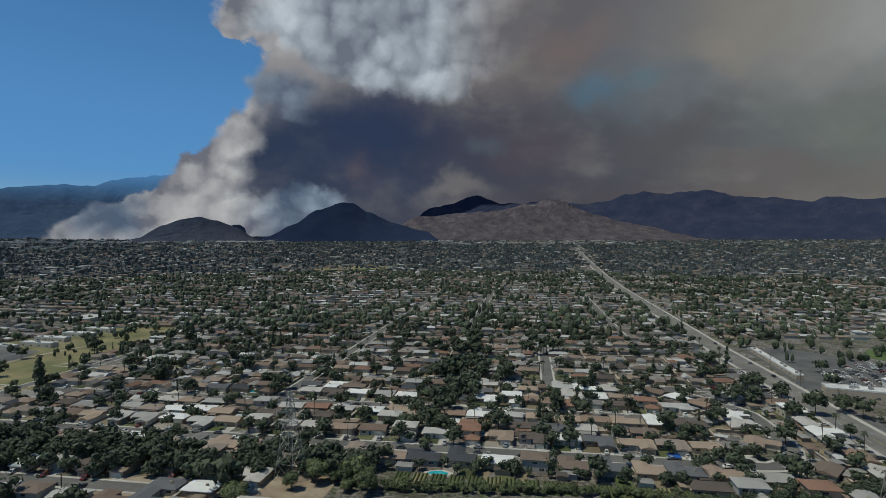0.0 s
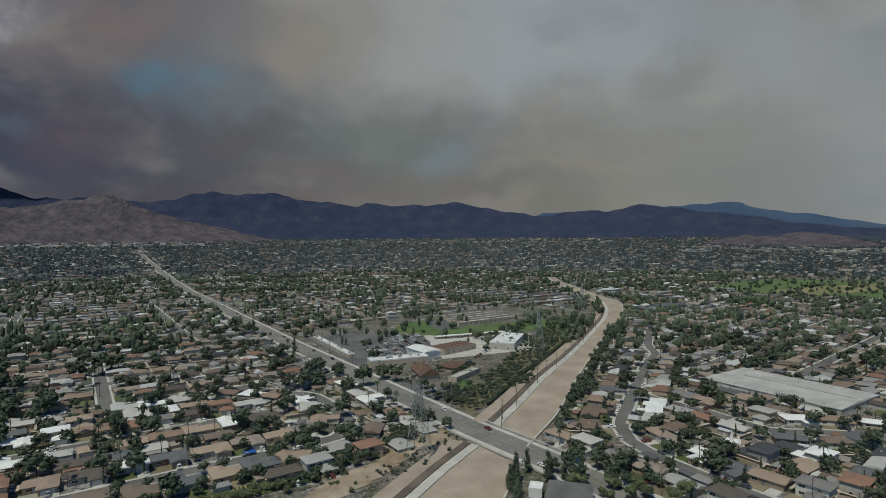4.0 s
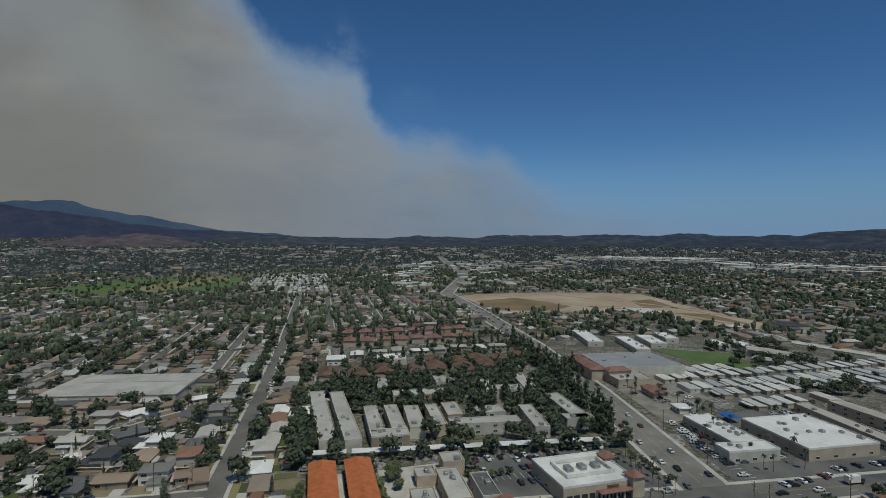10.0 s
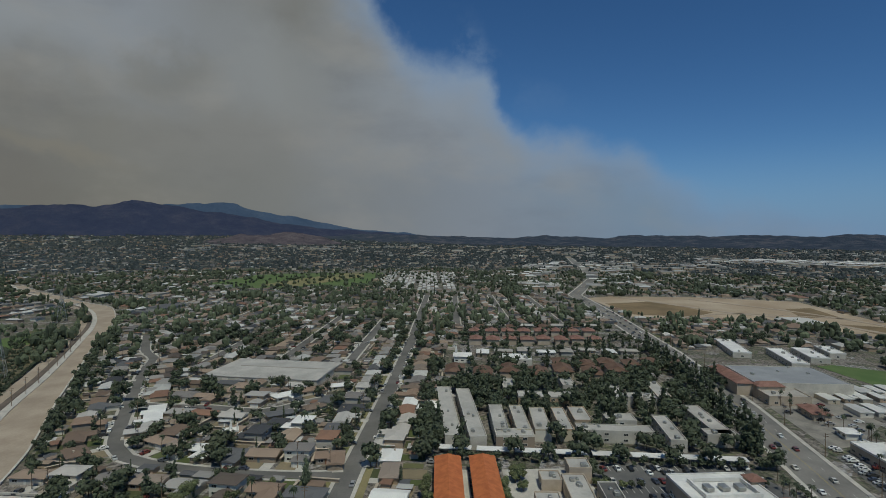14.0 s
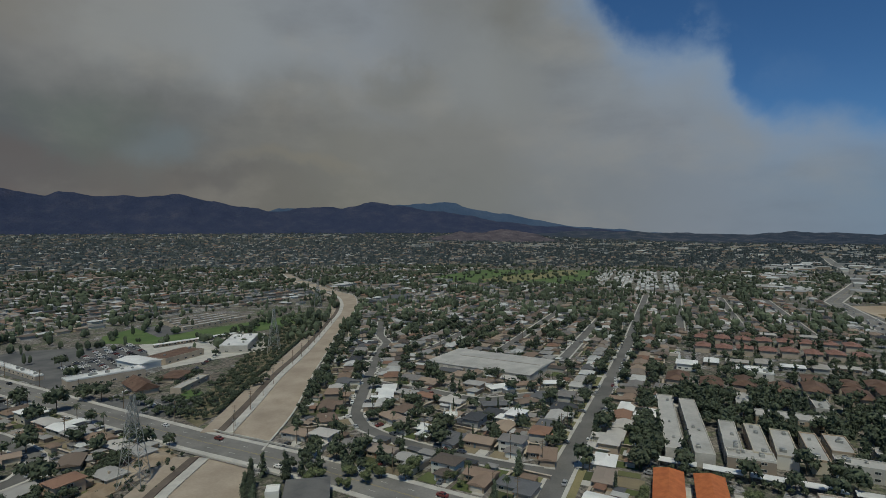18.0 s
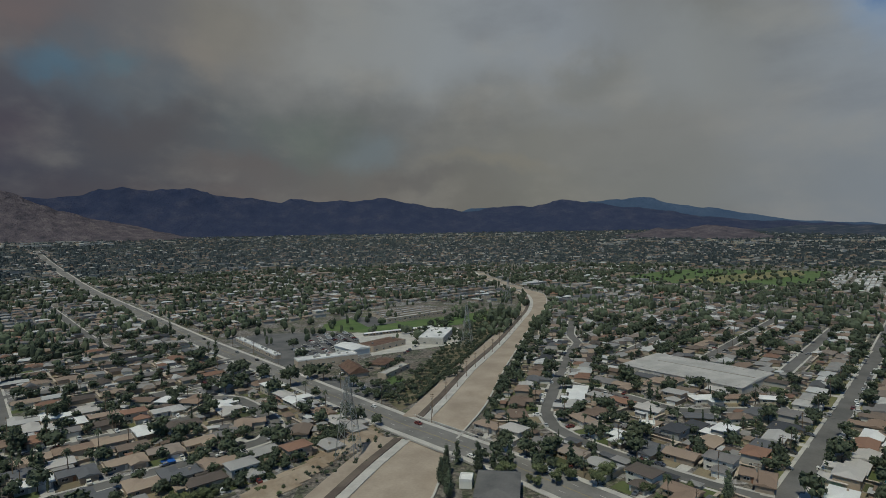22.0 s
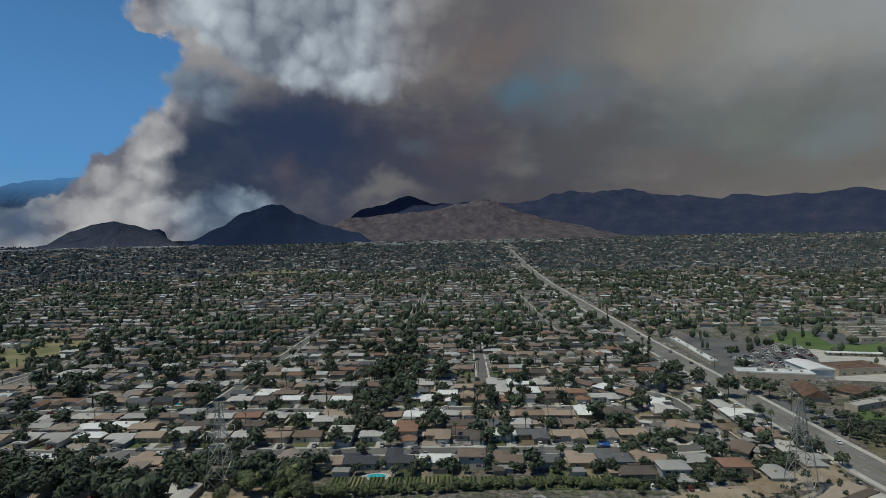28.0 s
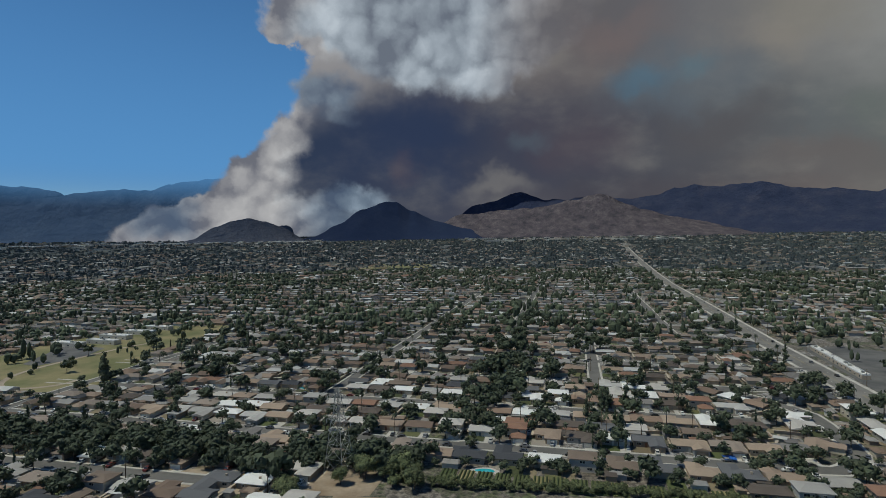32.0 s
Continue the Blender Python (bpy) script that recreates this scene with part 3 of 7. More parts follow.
WIN_WIDE, WIN_SMALL = window_mesh(2.2, 1.2), window_mesh(1.3, 1.1)
PANEL = box(bmesh.new(), -2.4, -0.06, 0, 2.4, 0, 2.2)
for i in range(1, 4):
    box(PANEL, -2.35, -0.09, i * 0.55 - 0.5, 2.35, -0.061, i * 0.55 - 0.04)
GARAGE = bpy.data.meshes.new("garage_door")
PANEL.to_mesh(GARAGE)
PANEL.free()
GARAGE.materials.append(M_GARAGE)
DOOR = bpy.data.meshes.new("front_door")
_b = box(bmesh.new(), -0.5, -0.06, 0, 0.5, 0, 2.05)
box(_b, -0.38, -0.08, 1.1, 0.38, -0.061, 1.9)
_b.to_mesh(DOOR)
_b.free()
DOOR.materials.append(M_DOOR)


def house(w, d, wing, hip, rise, two=False, chimney=False):
    """A ranch house at the origin: front to -y, garage wing at +x when wing is over 0."""
    top = new("house")
    rise *= 0.72
    h = 5.4 if two else 2.75
    body = box(bmesh.new(), -w / 2, -d / 2, -0.2, w / 2, d / 2, h)
    wx0, wx1, wy0 = w / 2 - 6.4, w / 2, -d / 2 - wing
    if wing:
        box(body, wx0, wy0, -0.2, wx1 - 0.02, -d / 2 + 0.5, 2.74)
    part("wall", body, M_WALL, top)
    r = roof_on(bmesh.new(), -w / 2, -d / 2, w / 2, d / 2, h, rise, (d / 2) * hip + 0.05)
    if wing:
        roof_on(r, wx0, wy0, wx1 - 0.02, 0, 2.74, rise * 0.92, 3.0 * hip + 0.05)
    roof = part("roof", r, M_ROOF, top)
    front = wy0 if wing else -d / 2
    ob = part("garage_door", GARAGE, None, top)
    ob.location = (w / 2 - 3.2, front, 0)
    ob = part("front_door", DOOR, None, top)
    ob.location = (w / 2 - 7.6, -d / 2, 0)
    spots = [(-w / 2 + 2.2, -d / 2, 1.0, 0, WIN_WIDE), (-w / 2 + 2.6, d / 2, 1.0, 180, WIN_WIDE), (w / 2 - 3, d / 2, 1.1, 180, WIN_SMALL), (-w / 2, 0.5, 1.1, -90, WIN_SMALL)]
    if two:
        spots += [(-w / 2 + 2.2, -d / 2, 3.7, 0, WIN_WIDE), (w / 2 - 3, -d / 2, 3.7, 0, WIN_SMALL), (0, d / 2, 3.7, 180, WIN_WIDE)]
    for x, y, z, turn, me in spots:
        ob = part("window", me, None, top)
        ob.matrix_basis = pose(x, y, z, 0, 0, turn)
    if chimney:
        part("chimney", box(bmesh.new(), -w / 4, 1.0, 1.0, -w / 4 + 0.9, 1.7, h + rise + 0.5), M_TAN, roof)
    return tagged(top, "single-storey stucco ranch house with shingled roof" if not two else "two-storey stucco house with shingled roof", "house", "suburban houses")


KINDS = [house(13.5, 8, 5.0, 1.0, 1.8, chimney=True), house(13, 8.5, 0.0, 0.02, 1.8), house(14.5, 8, 4.0, 0.02, 1.7), house(12.5, 8.5, 0.0, 1.0, 1.9, chimney=True),
         house(13, 7.5, 6.0, 0.02, 1.6), house(14, 7.5, 0.0, 0.7, 1.5), house(11, 8.5, 5.0, 0.9, 2.0, True), house(15, 8, 3.0, 1.0, 1.7), house(12, 7.5, 7.0, 0.02, 1.6), house(11.5, 8, 4.5, 1.0, 1.7)]

lots = []                                 # x, y, turn, kind, distance

def along(line, gap):
    """Points with directions at equal steps along a line."""
    out, left = [], gap / 2
    for (x0, y0), (x1, y1) in zip(line, line[1:]):
        ln = math.hypot(x1 - x0, y1 - y0)
        while left < ln:
            k = left / ln
            out.append((x0 + (x1 - x0) * k, y0 + (y1 - y0) * k, (x1 - x0) / ln, (y1 - y0) / ln))
            left += gap
        left -= ln
    return out


def lots_on(line, hw, gap=15.6, back=11.5):
    for x, y, dx, dy in along(line, gap):
        for side in (-1, 1):
            o = side * (hw + back + random.uniform(-1.0, 1.5))
            k = random.uniform(-1.2, 1.2)
            px, py = x + dx * k + dy * o, y + dy * k - dx * o
            if math.hypot(px, py) < 195 or not free(px, py, 6.0):
                continue
            if lots and min((px - a) ** 2 + (py - b) ** 2 for a, b, *_ in lots) < 160:
                continue
            turn = math.degrees(math.atan2(dy, dx)) + (0 if side < 0 else 180)
            lots.append((px, py, turn + random.uniform(-1.5, 1.5), random.randrange(len(KINDS)), math.hypot(px, py)))


for line, hw in MAIN:
    if line not in (ROAD_D, ROAD_E):
        lots_on(line, hw, 15.8, 12.0 if hw < 8 else 16.0)
for line, hw in STREETS:
    lots_on(line, hw)
random.seed(13)
for i in range(-52, 68):                  # houses that stand off the mapped streets
    for j in range(-16, 66):
        x, y = uv(i * 14.0 + random.uniform(-2, 2), j * 15.0 + random.uniform(-2, 2))
        r = math.hypot(x, y)
        if 205 < r < 720 and -52 < math.degrees(math.atan2(x, y)) < 150 and free(x, y, 7.0) and min((x - a) ** 2 + (y - b) ** 2 for a, b, *_ in lots) > 175:
            lots.append((x, y, -8.6 + random.choice([0, 180, 0, 180, 90]), random.randrange(len(KINDS)), r))
lots.sort(key=lambda q: q[4])
NEAR_HOUSES = 268
for i, (x, y, turn, k, r) in enumerate(lots[:NEAR_HOUSES]):
    ob = copy_thing(KINDS[k], pose(x, y, 0, 0, 0, turn))
for ob in KINDS:
    for c in list(ob.children_recursive) + [ob]:
        bpy.data.objects.remove(c)


def far_houses(name, items, label, wall, roof_m):
    """Many plain hip-roofed houses: one mesh of walls with one of roofs under it."""
    n = len(items)
    it = np.array(items)
    x, y, a, w, d, h, rise, ins = it.T
    z = zg(x, y)
    c, s = np.cos(a), np.sin(a)

    def put(px, py, pz):
        return np.stack([x + px * c - py * s, y + px * s + py * c, z + pz], 1)

    walls = np.stack([put(sx * w / 2, sy * d / 2, zz) for zz in (-0.5 + 0 * h, h) for sx, sy in ((-1, -1), (1, -1), (1, 1), (-1, 1))], 1).reshape(-1, 3)
    o = (np.arange(n) * 8)[:, None, None]
    wf = (o + np.array([(0, 1, 5, 4), (1, 2, 6, 5), (2, 3, 7, 6), (3, 0, 4, 7)])).reshape(-1, 4)
    e = 0.5
    rf = [put(sx * (w / 2 + e), sy * (d / 2 + e), h) for sx, sy in ((-1, -1), (1, -1), (1, 1), (-1, 1))]
    rf += [put(-w / 2 + ins, 0 * w, h + rise), put(w / 2 - ins, 0 * w, h + rise)]
    rv = np.stack(rf, 1).reshape(-1, 3)
    o = (np.arange(n) * 6)[:, None, None]
    q = (o + np.array([(0, 1, 5, 4), (2, 3, 4, 5)])).reshape(-1, 4).tolist() + (o + np.array([(1, 2, 5), (3, 0, 4)])).reshape(-1, 3).tolist()
    top = tagged(new(name, mesh(name, walls, wf, wall)), label, "houses", kind="stuff")
    part("roof", mesh("roof", rv, q, roof_m), None, top)["kind"] = "stuff"
    return top


items = []
for x, y, turn, k, r in lots[NEAR_HOUSES:]:
    items.append((x, y, radians(turn), random.uniform(10.5, 15), random.uniform(7, 9.5), 2.8, random.uniform(1.0, 1.6), random.choice([0.1, 4.5, 4.5])))
    if random.random() < 0.65:
        c, s = math.cos(radians(turn)), math.sin(radians(turn))
        ox, oy = random.choice([-3.5, 3.5]), -4.8
        items.append((x + ox * c - oy * s, y + ox * s + oy * c, radians(turn) + math.pi / 2, random.uniform(7, 9), 6.2, 2.6, 1.5, random.choice([0.1, 3.0])))
if items:
    far_houses("houses_beyond", items, "rows of stucco houses with shingle roofs", M_WALL_FAR, M_ROOF_FAR)

# the rest of the valley, out to the hills
items = []
NEAR = np.array([(q[0], q[1]) for q in lots])
random.seed(7)
for band, (r0, r1, step, size) in enumerate(((560, 1500, 19.5, 1.0), (1500, 2700, 33.0, 1.1), (2700, 4300, 58.0, 1.25))):
    n = int(r1 / step) + 1
    for i in range(-n, n):
        for j in range(-n, n):
            x, y = uv(i * step + random.uniform(-0.42, 0.42) * step, j * step * 1.35 + random.uniform(-0.35, 0.35) * step)
            r = math.hypot(x, y)
            az = math.degrees(math.atan2(x, y))
            if not (r0 <= r < r1 and -52 < az < 152) or random.random() < (0.16 if band == 0 else 0.26):
                continue
            if band == 0 and (not free(x, y, 5.0) or float(((NEAR[:, 0] - x) ** 2 + (NEAR[:, 1] - y) ** 2).min()) < 290):
                continue
            if band and near_line(ROAD_A, x, y, 16) or near_line(ROAD_D, x, y, 16) or inside(GOLF, x, y) or inside(HOMES_FAR, x, y):
                continue
            big = random.random() < (0.02 + 0.03 * band)
            w = random.uniform(22, 50) if big else random.uniform(10, 16) * size
            d = random.uniform(18, 30) if big else random.uniform(7, 10) * size
            items.append((x, y, GRID + random.choice([0, 0, 0, math.pi / 2]), w, d, 5.0 if big else 3.0 * size, 0.4 if big else random.uniform(1.4, 2.2), 0.4 if big else 4.0))
far_houses("valley_houses", items, "distant low houses spread across the valley", M_WALL_FAR, M_ROOF_FAR)

# ---- trees ----


def crown_mesh(name, lobes, leaves, size, material, seed, core=0.8):
    """A crown of many small leaf clumps round uneven lobes (x, y, z, rx, rz)."""
    rnd = random.Random(seed)
    vs, fs = [], []
    for lx, ly, lz, rx, rz in lobes:
        bm = bmesh.new()
        bmesh.ops.create_icosphere(bm, subdivisions=2 if leaves > 400 else 1, radius=1)
        o = len(vs)
        for v in bm.verts:
            k = core * rnd.uniform(0.86, 1.04)
            vs.append((lx + v.co.x * rx * k, ly + v.co.y * rx * k, lz + v.co.z * rz * k))
        fs += [tuple(o + v.index for v in f.verts) for f in bm.faces]
        bm.free()
    total = sum(l[3] ** 2 for l in lobes)
    for lx, ly, lz, rx, rz in lobes:
        for _ in range(int(leaves * rx * rx / total)):
            u, t = rnd.uniform(-0.75, 1), rnd.uniform(0, 2 * math.pi)
            q = math.sqrt(1 - u * u)
            n = Vector((q * math.cos(t), q * math.sin(t), u))
            k = rnd.uniform(0.7, 1.24)
            p = Vector((lx + n.x * rx * k, ly + n.y * rx * k, lz + n.z * rz * k))
            n = (n + Vector((rnd.gauss(0, 0.4), rnd.gauss(0, 0.4), rnd.gauss(0.25, 0.4)))).normalized()
            a = n.orthogonal().normalized()
            b = n.cross(a)
            s, w = size * rnd.uniform(0.6, 1.4), rnd.uniform(0, 6.28)
            o = len(vs)
            m = 3
            for i in range(m):
                t = w + 2 * math.pi * i / m
                r = s * rnd.uniform(0.8, 1.3)
                vs.append(tuple(p + a * (r * math.cos(t)) + b * (r * math.sin(t)) + n * rnd.uniform(-0.15, 0.15) * s))
            fs.append(tuple(range(o, o + m)))
    return mesh(name, vs, fs, material)


def limbs_mesh(h, spread, seed, w=0.5):
    rnd = random.Random(seed)
    bm = beam(bmesh.new(), (0, 0, -0.3), (0, 0, h * 0.5), w, w * 0.7, 6)
    for i in range(5):
        t = rnd.uniform(0, 6.28)
        beam(bm, (0, 0, h * rnd.uniform(0.3, 0.5)), (spread * math.cos(t), spread * math.sin(t), h * rnd.uniform(0.65, 0.85)), w * 0.5, w * 0.2, 5)
    me = bpy.data.meshes.new("trunk")
    bm.to_mesh(me)
    bm.free()
    me.materials.append(M_BARK)
    return me


def broad(seed, h=9.0, rx=4.2, leaves=1900, leaf=0.27):
    rnd = random.Random(seed)
    lobes = [(0, 0, h * 0.66, rx * 0.72, h * 0.30)]
    for i in range(9):
        t = i * 2.4 + rnd.uniform(-0.4, 0.4)
        k = rnd.uniform(0.4, 0.8)
        lobes.append((rx * k * math.cos(t), rx * k * math.sin(t), h * rnd.uniform(0.44, 0.82), rx * rnd.uniform(0.26, 0.46), h * rnd.uniform(0.11, 0.2)))
    return limbs_mesh(h, rx * 0.5, seed), crown_mesh("crown", lobes, leaves, leaf, M_LEAF, seed)


def column(seed, h=13.0, rx=2.4, leaves=1200, leaf=0.29):
    rnd = random.Random(seed)
    lobes = []
    for i in range(7):
        k = i / 6
        r = rx * (1.0 - 0.62 * k) * (0.75 if i == 0 else 1) * rnd.uniform(0.85, 1.1)
        lobes.append((rnd.uniform(-0.5, 0.5), rnd.uniform(-0.5, 0.5), h * (0.18 + 0.74 * k), r, h * 0.13))
    return limbs_mesh(h, rx * 0.3, seed), crown_mesh("crown", lobes, leaves, leaf, M_PINE, seed)


def cypress(seed, leaves=300, h=10.0, rx=0.8):
    lobes = [(0, 0, h * (0.15 + 0.14 * i), rx * (1 - 0.13 * max(0, i - 2)) * (0.8 if i == 0 else 1), h * 0.13) for i in range(6)]
    return limbs_mesh(h * 0.6, 0.1, seed, 0.3), crown_mesh("crown", lobes, leaves, 0.35, M_PINE, seed)


def palm(seed, h=13.0):
    rnd = random.Random(seed)
    bm = bmesh.new()
    p = Vector((0, 0, -0.3))
    lean = Vector((rnd.uniform(-0.04, 0.04), rnd.uniform(-0.04, 0.04), 1))
    for i in range(4):
        q = p + lean * (h / 4)
        beam(bm, p, q, 0.5 - 0.06 * i, 0.44 - 0.06 * i, 6)
        p = q
    me = bpy.data.meshes.new("trunk")
    bm.to_mesh(me)
    bm.free()
    me.materials.append(M_BARK)
    vs, fs = [], []
    for i in range(26):
        t, up = rnd.uniform(0, 6.28), rnd.uniform(-0.9, 0.9)
        d = Vector((math.cos(t), math.sin(t), 0))
        side = Vector((-math.sin(t), math.cos(t), 0))
        o = len(vs)
        for k in range(5):
            s = k / 4
            c = p + d * (2.4 * s * math.cos(up * 0.8)) + Vector((0, 0, 2.4 * s * math.sin(up) - 1.5 * s * s))
            w = 0.42 * math.sin(math.pi * (0.12 + 0.86 * s))
            vs += [tuple(c + side * w + Vector((0, 0, -0.12))), tuple(c), tuple(c - side * w + Vector((0, 0, -0.12)))]
        for k in range(4):
            a = o + 3 * k
            fs += [(a, a + 1, a + 4, a + 3), (a + 1, a + 2, a + 5, a + 4)]
    return me, mesh("crown", vs, fs, M_PALM)


TREE_KINDS = {"broad": [broad(i) for i in range(11, 16)], "column": [column(i) for i in range(21, 24)], "cypress": [cypress(31), cypress(32)], "palm": [palm(i) for i in range(41, 44)]}
TREE_LABEL = {"broad": "leafy broad-crowned street tree with dense dark foliage", "column": "tall dark conifer-like tree with narrow crown",
              "cypress": "slim dark cypress tree standing in a yard", "palm": "tall fan palm with slender bare trunk"}
TREE_NAME = {"broad": "tree", "column": "conifer_tree", "cypress": "cypress_tree", "palm": "palm_tree"}
trees = []                                # x, y, kind, scale


def plant(x, y, kind="broad", scale=1.0):
    if inside(BIG_ROOF, x, y) or inside(CHANNEL, x, y) or math.hypot(x + 2, y - 228) < 8 or math.hypot(x - 266, y - 97) < 11 or any(math.hypot(x - a, y - b) < 6 for a, b in ((306, 1), (265, 3), (244, 19), (252, 50))):
        return
    trees.append((x, y, kind, scale))


LOTS = np.array([(q[0], q[1]) for q in lots])


def clear(x, y, d):
    return float(((LOTS[:, 0] - x) ** 2 + (LOTS[:, 1] - y) ** 2).min()) > d * d

random.seed(21)
for x, y, turn, k, r in lots:
    for _ in range(5):
        if random.random() < 0.8 and r < 760:
            t, d = random.uniform(0, 6.28), random.uniform(8.5, 17)
            px, py = x + d * math.cos(t), y + d * math.sin(t)
            if free(px, py, 1.0) and clear(px, py, 7.5):
                kind = random.choices(["broad", "column", "cypress", "palm"], [0.80, 0.06, 0.06, 0.08])[0]
                plant(px, py, kind, random.uniform(0.35, 1.0) + (0.35 if random.random() < 0.2 else 0) if kind == "broad" else random.uniform(0.5, 1.0))


def light_trunk(h, w):
    me = bpy.data.meshes.new("trunk")
    bm = beam(bmesh.new(), (0, 0, -0.3), (0, 0, h), w, w * 0.6, 4)
    bm.to_mesh(me)
    bm.free()
    me.materials.append(M_BARK)
    return me


LIGHT_KINDS = {"broad": [(light_trunk(5, 0.4), broad(i, leaves=130, leaf=0.75)[1]) for i in range(11, 15)], "column": [(light_trunk(6, 0.4), column(i, leaves=85, leaf=0.8)[1]) for i in range(21, 23)],
               "cypress": [(light_trunk(4, 0.3), cypress(31, 40)[1])], "palm": TREE_KINDS["palm"]}


def tree_stuff(name, rows, label):
    """Many trees as one mesh of crowns with one of trunks under it."""
    out = []
    for slot in (1, 0):
        vs, fs, base, mats = [], [], 0, []
        for x, y, kind, sc, pick, turn in rows:
            me = LIGHT_KINDS[kind][pick % len(LIGHT_KINDS[kind])][slot]
            co = np.empty(len(me.vertices) * 3)
            me.vertices.foreach_get("co", co)
            co = co.reshape(-1, 3) * sc
            c, s = math.cos(turn), math.sin(turn)
            vs.append(np.stack([x + co[:, 0] * c - co[:, 1] * s, y + co[:, 0] * s + co[:, 1] * c, float(zg(x, y)) + co[:, 2]], 1))
            fs += [[base + i for i in p.vertices] for p in me.polygons]
            base += len(co)
        out.append(mesh(name, np.concatenate(vs), fs, M_FARLEAF if slot else M_BARK))
    top = tagged(new(name, out[0]), label, "trees", kind="stuff")
    part("trunk", out[1], None, top)["kind"] = "stuff"
    return top


def place_trees():
    trees.sort(key=lambda q: math.hypot(q[0], q[1]))
    rnd = random.Random(5)
    count, rest, beyond, first = 0, [], [], {}
    for x, y, kind, sc in trees:
        pick, turn = rnd.randrange(8), rnd.uniform(0, 6.28)
        if count < 240:
            count += 1
            key = (kind, pick % len(TREE_KINDS[kind]))
            if key not in first:
                top = new(TREE_NAME[kind])
                part("trunk", TREE_KINDS[kind][key[1]][0], None, top)
                part("crown", TREE_KINDS[kind][key[1]][1], None, top)
                first[key] = tagged(top, TREE_LABEL[kind], "tree", "neighbourhood trees")
            copy_thing(first[key], Matrix.Translation((x, y, 0)) @ Matrix.Rotation(turn, 4, "Z") @ Matrix.Scale(sc, 4))
        elif math.hypot(x, y) < 620 or kind == "palm":
            rest.append((x, y, kind, sc, pick, turn))
        else:
            beyond.append((x, y, sc * (4.2 if kind == "broad" else 2.2 if kind == "column" else 0.8), sc * (9 if kind == "broad" else 13 if kind == "column" else 10)))
    for ob in first.values():
        for c in list(ob.children_recursive) + [ob]:
            bpy.data.objects.remove(c)
    tree_stuff("neighbourhood_trees", rest, "street and garden trees between the houses")
    blob_trees("garden_trees", beyond, "garden trees among the farther houses", 2, 1)


def blob_trees(name, pts, label, sub, fine):
    """Far trees: uneven low-poly crowns."""
    bm = bmesh.new()
    if fine:
        bmesh.ops.create_icosphere(bm, subdivisions=1, radius=1)
    else:
        bmesh.ops.create_cone(bm, segments=4, radius1=1, radius2=0.7, depth=1.5, cap_ends=True)
    bmesh.ops.triangulate(bm, faces=bm.faces)
    co = np.array([v.co[:] for v in bm.verts])
    tri = np.array([[v.index for v in f.verts] for f in bm.faces])
    bm.free()
    rng = np.random.default_rng(3)
    p = np.repeat(np.array(pts), sub, axis=0)
    n = len(p)
    off = rng.normal(0, 0.42, (n, 2)) * p[:, 2:3] if sub > 1 else np.zeros((n, 2))
    k = rng.uniform(0.7, 1.2, (n, len(co), 1)) * co[None]
    size = p[:, 2:3] * (rng.uniform(0.5, 0.85, (n, 1)) if sub > 1 else 1.0)
    v = np.empty((n, len(co), 3))
    v[:, :, 0] = (p[:, 0] + off[:, 0])[:, None] + k[:, :, 0] * size
    v[:, :, 1] = (p[:, 1] + off[:, 1])[:, None] + k[:, :, 1] * size
    hgt = p[:, 3:4] * rng.uniform(0.75, 1.1, (n, 1))
    v[:, :, 2] = zg(p[:, 0], p[:, 1])[:, None] + hgt * 0.55 + k[:, :, 2] * hgt * 0.5
    f = (np.arange(n) * len(co))[:, None, None] + tri[None]
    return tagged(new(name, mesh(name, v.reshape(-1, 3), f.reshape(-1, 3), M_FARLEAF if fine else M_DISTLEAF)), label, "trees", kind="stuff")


rng = np.random.default_rng(11)
FAR_BANDS = [(500, 1000, 1 / 130.0, []), (1000, 1500, 1 / 125.0, []), (1500, 2700, 1 / 225.0, []), (2700, 4500, 1 / 560.0, [])]
for r0, r1, dens, out in FAR_BANDS:
    n = int((r1 ** 2 - r0 ** 2) * math.radians(204) / 2 * dens)
    rr = np.sqrt(rng.uniform(r0 ** 2, r1 ** 2, n))
    aa = np.radians(rng.uniform(-52, 152, n))
    luck, wide, high, slim = rng.uniform(size=n), rng.uniform(2.0, 5.0, n), rng.uniform(4.5, 9.5, n), rng.uniform(size=n) < 0.15
    for r, a, q, w, h, tall in zip(rr, aa, luck, wide, high, slim):
        x, y = r * math.sin(a), r * math.cos(a)
        clump = noise.noise((x / 90, y / 90, 3)) + 0.5 * noise.noise((x / 30, y / 30, 7))
        if clump * 1.1 + q * 1.3 < 0.45:
            continue
        if inside(SOUTH, x, y) or inside(FIELD, x, y) or inside(CHANNEL, x, y) or near_line(ROAD_A, x, y, 13) or near_line(ROAD_D, x, y, 14):
            continue
        if r < 1000 and (road_gap(x, y) < 1.0 or not clear(x, y, 6.5) or inside(APARTMENTS, x, y)):
            continue
        if (inside(GOLF, x, y) or inside(PARK, x, y) or inside(SCHOOL, x, y) or inside(HOMES_FAR, x, y)) and q < 0.82:
            continue
        k = (1.0 + 0.45 * max(-0.6, min(1.0, clump * 1.5))) * (1.0 if r < 2700 else 1.2)
        wide_ = 1.0 if r < 1500 else 1.45
        out.append((x, y, k * w * (0.6 if tall else wide_), k * h * (1.35 if tall else 1.0 if r < 1500 else 0.8)))
blob_trees("valley_trees", FAR_BANDS[0][3], "dense trees between the more distant houses", 2, 1)
blob_trees("valley_trees", FAR_BANDS[1][3], "dense trees between distant houses", 1, 1)
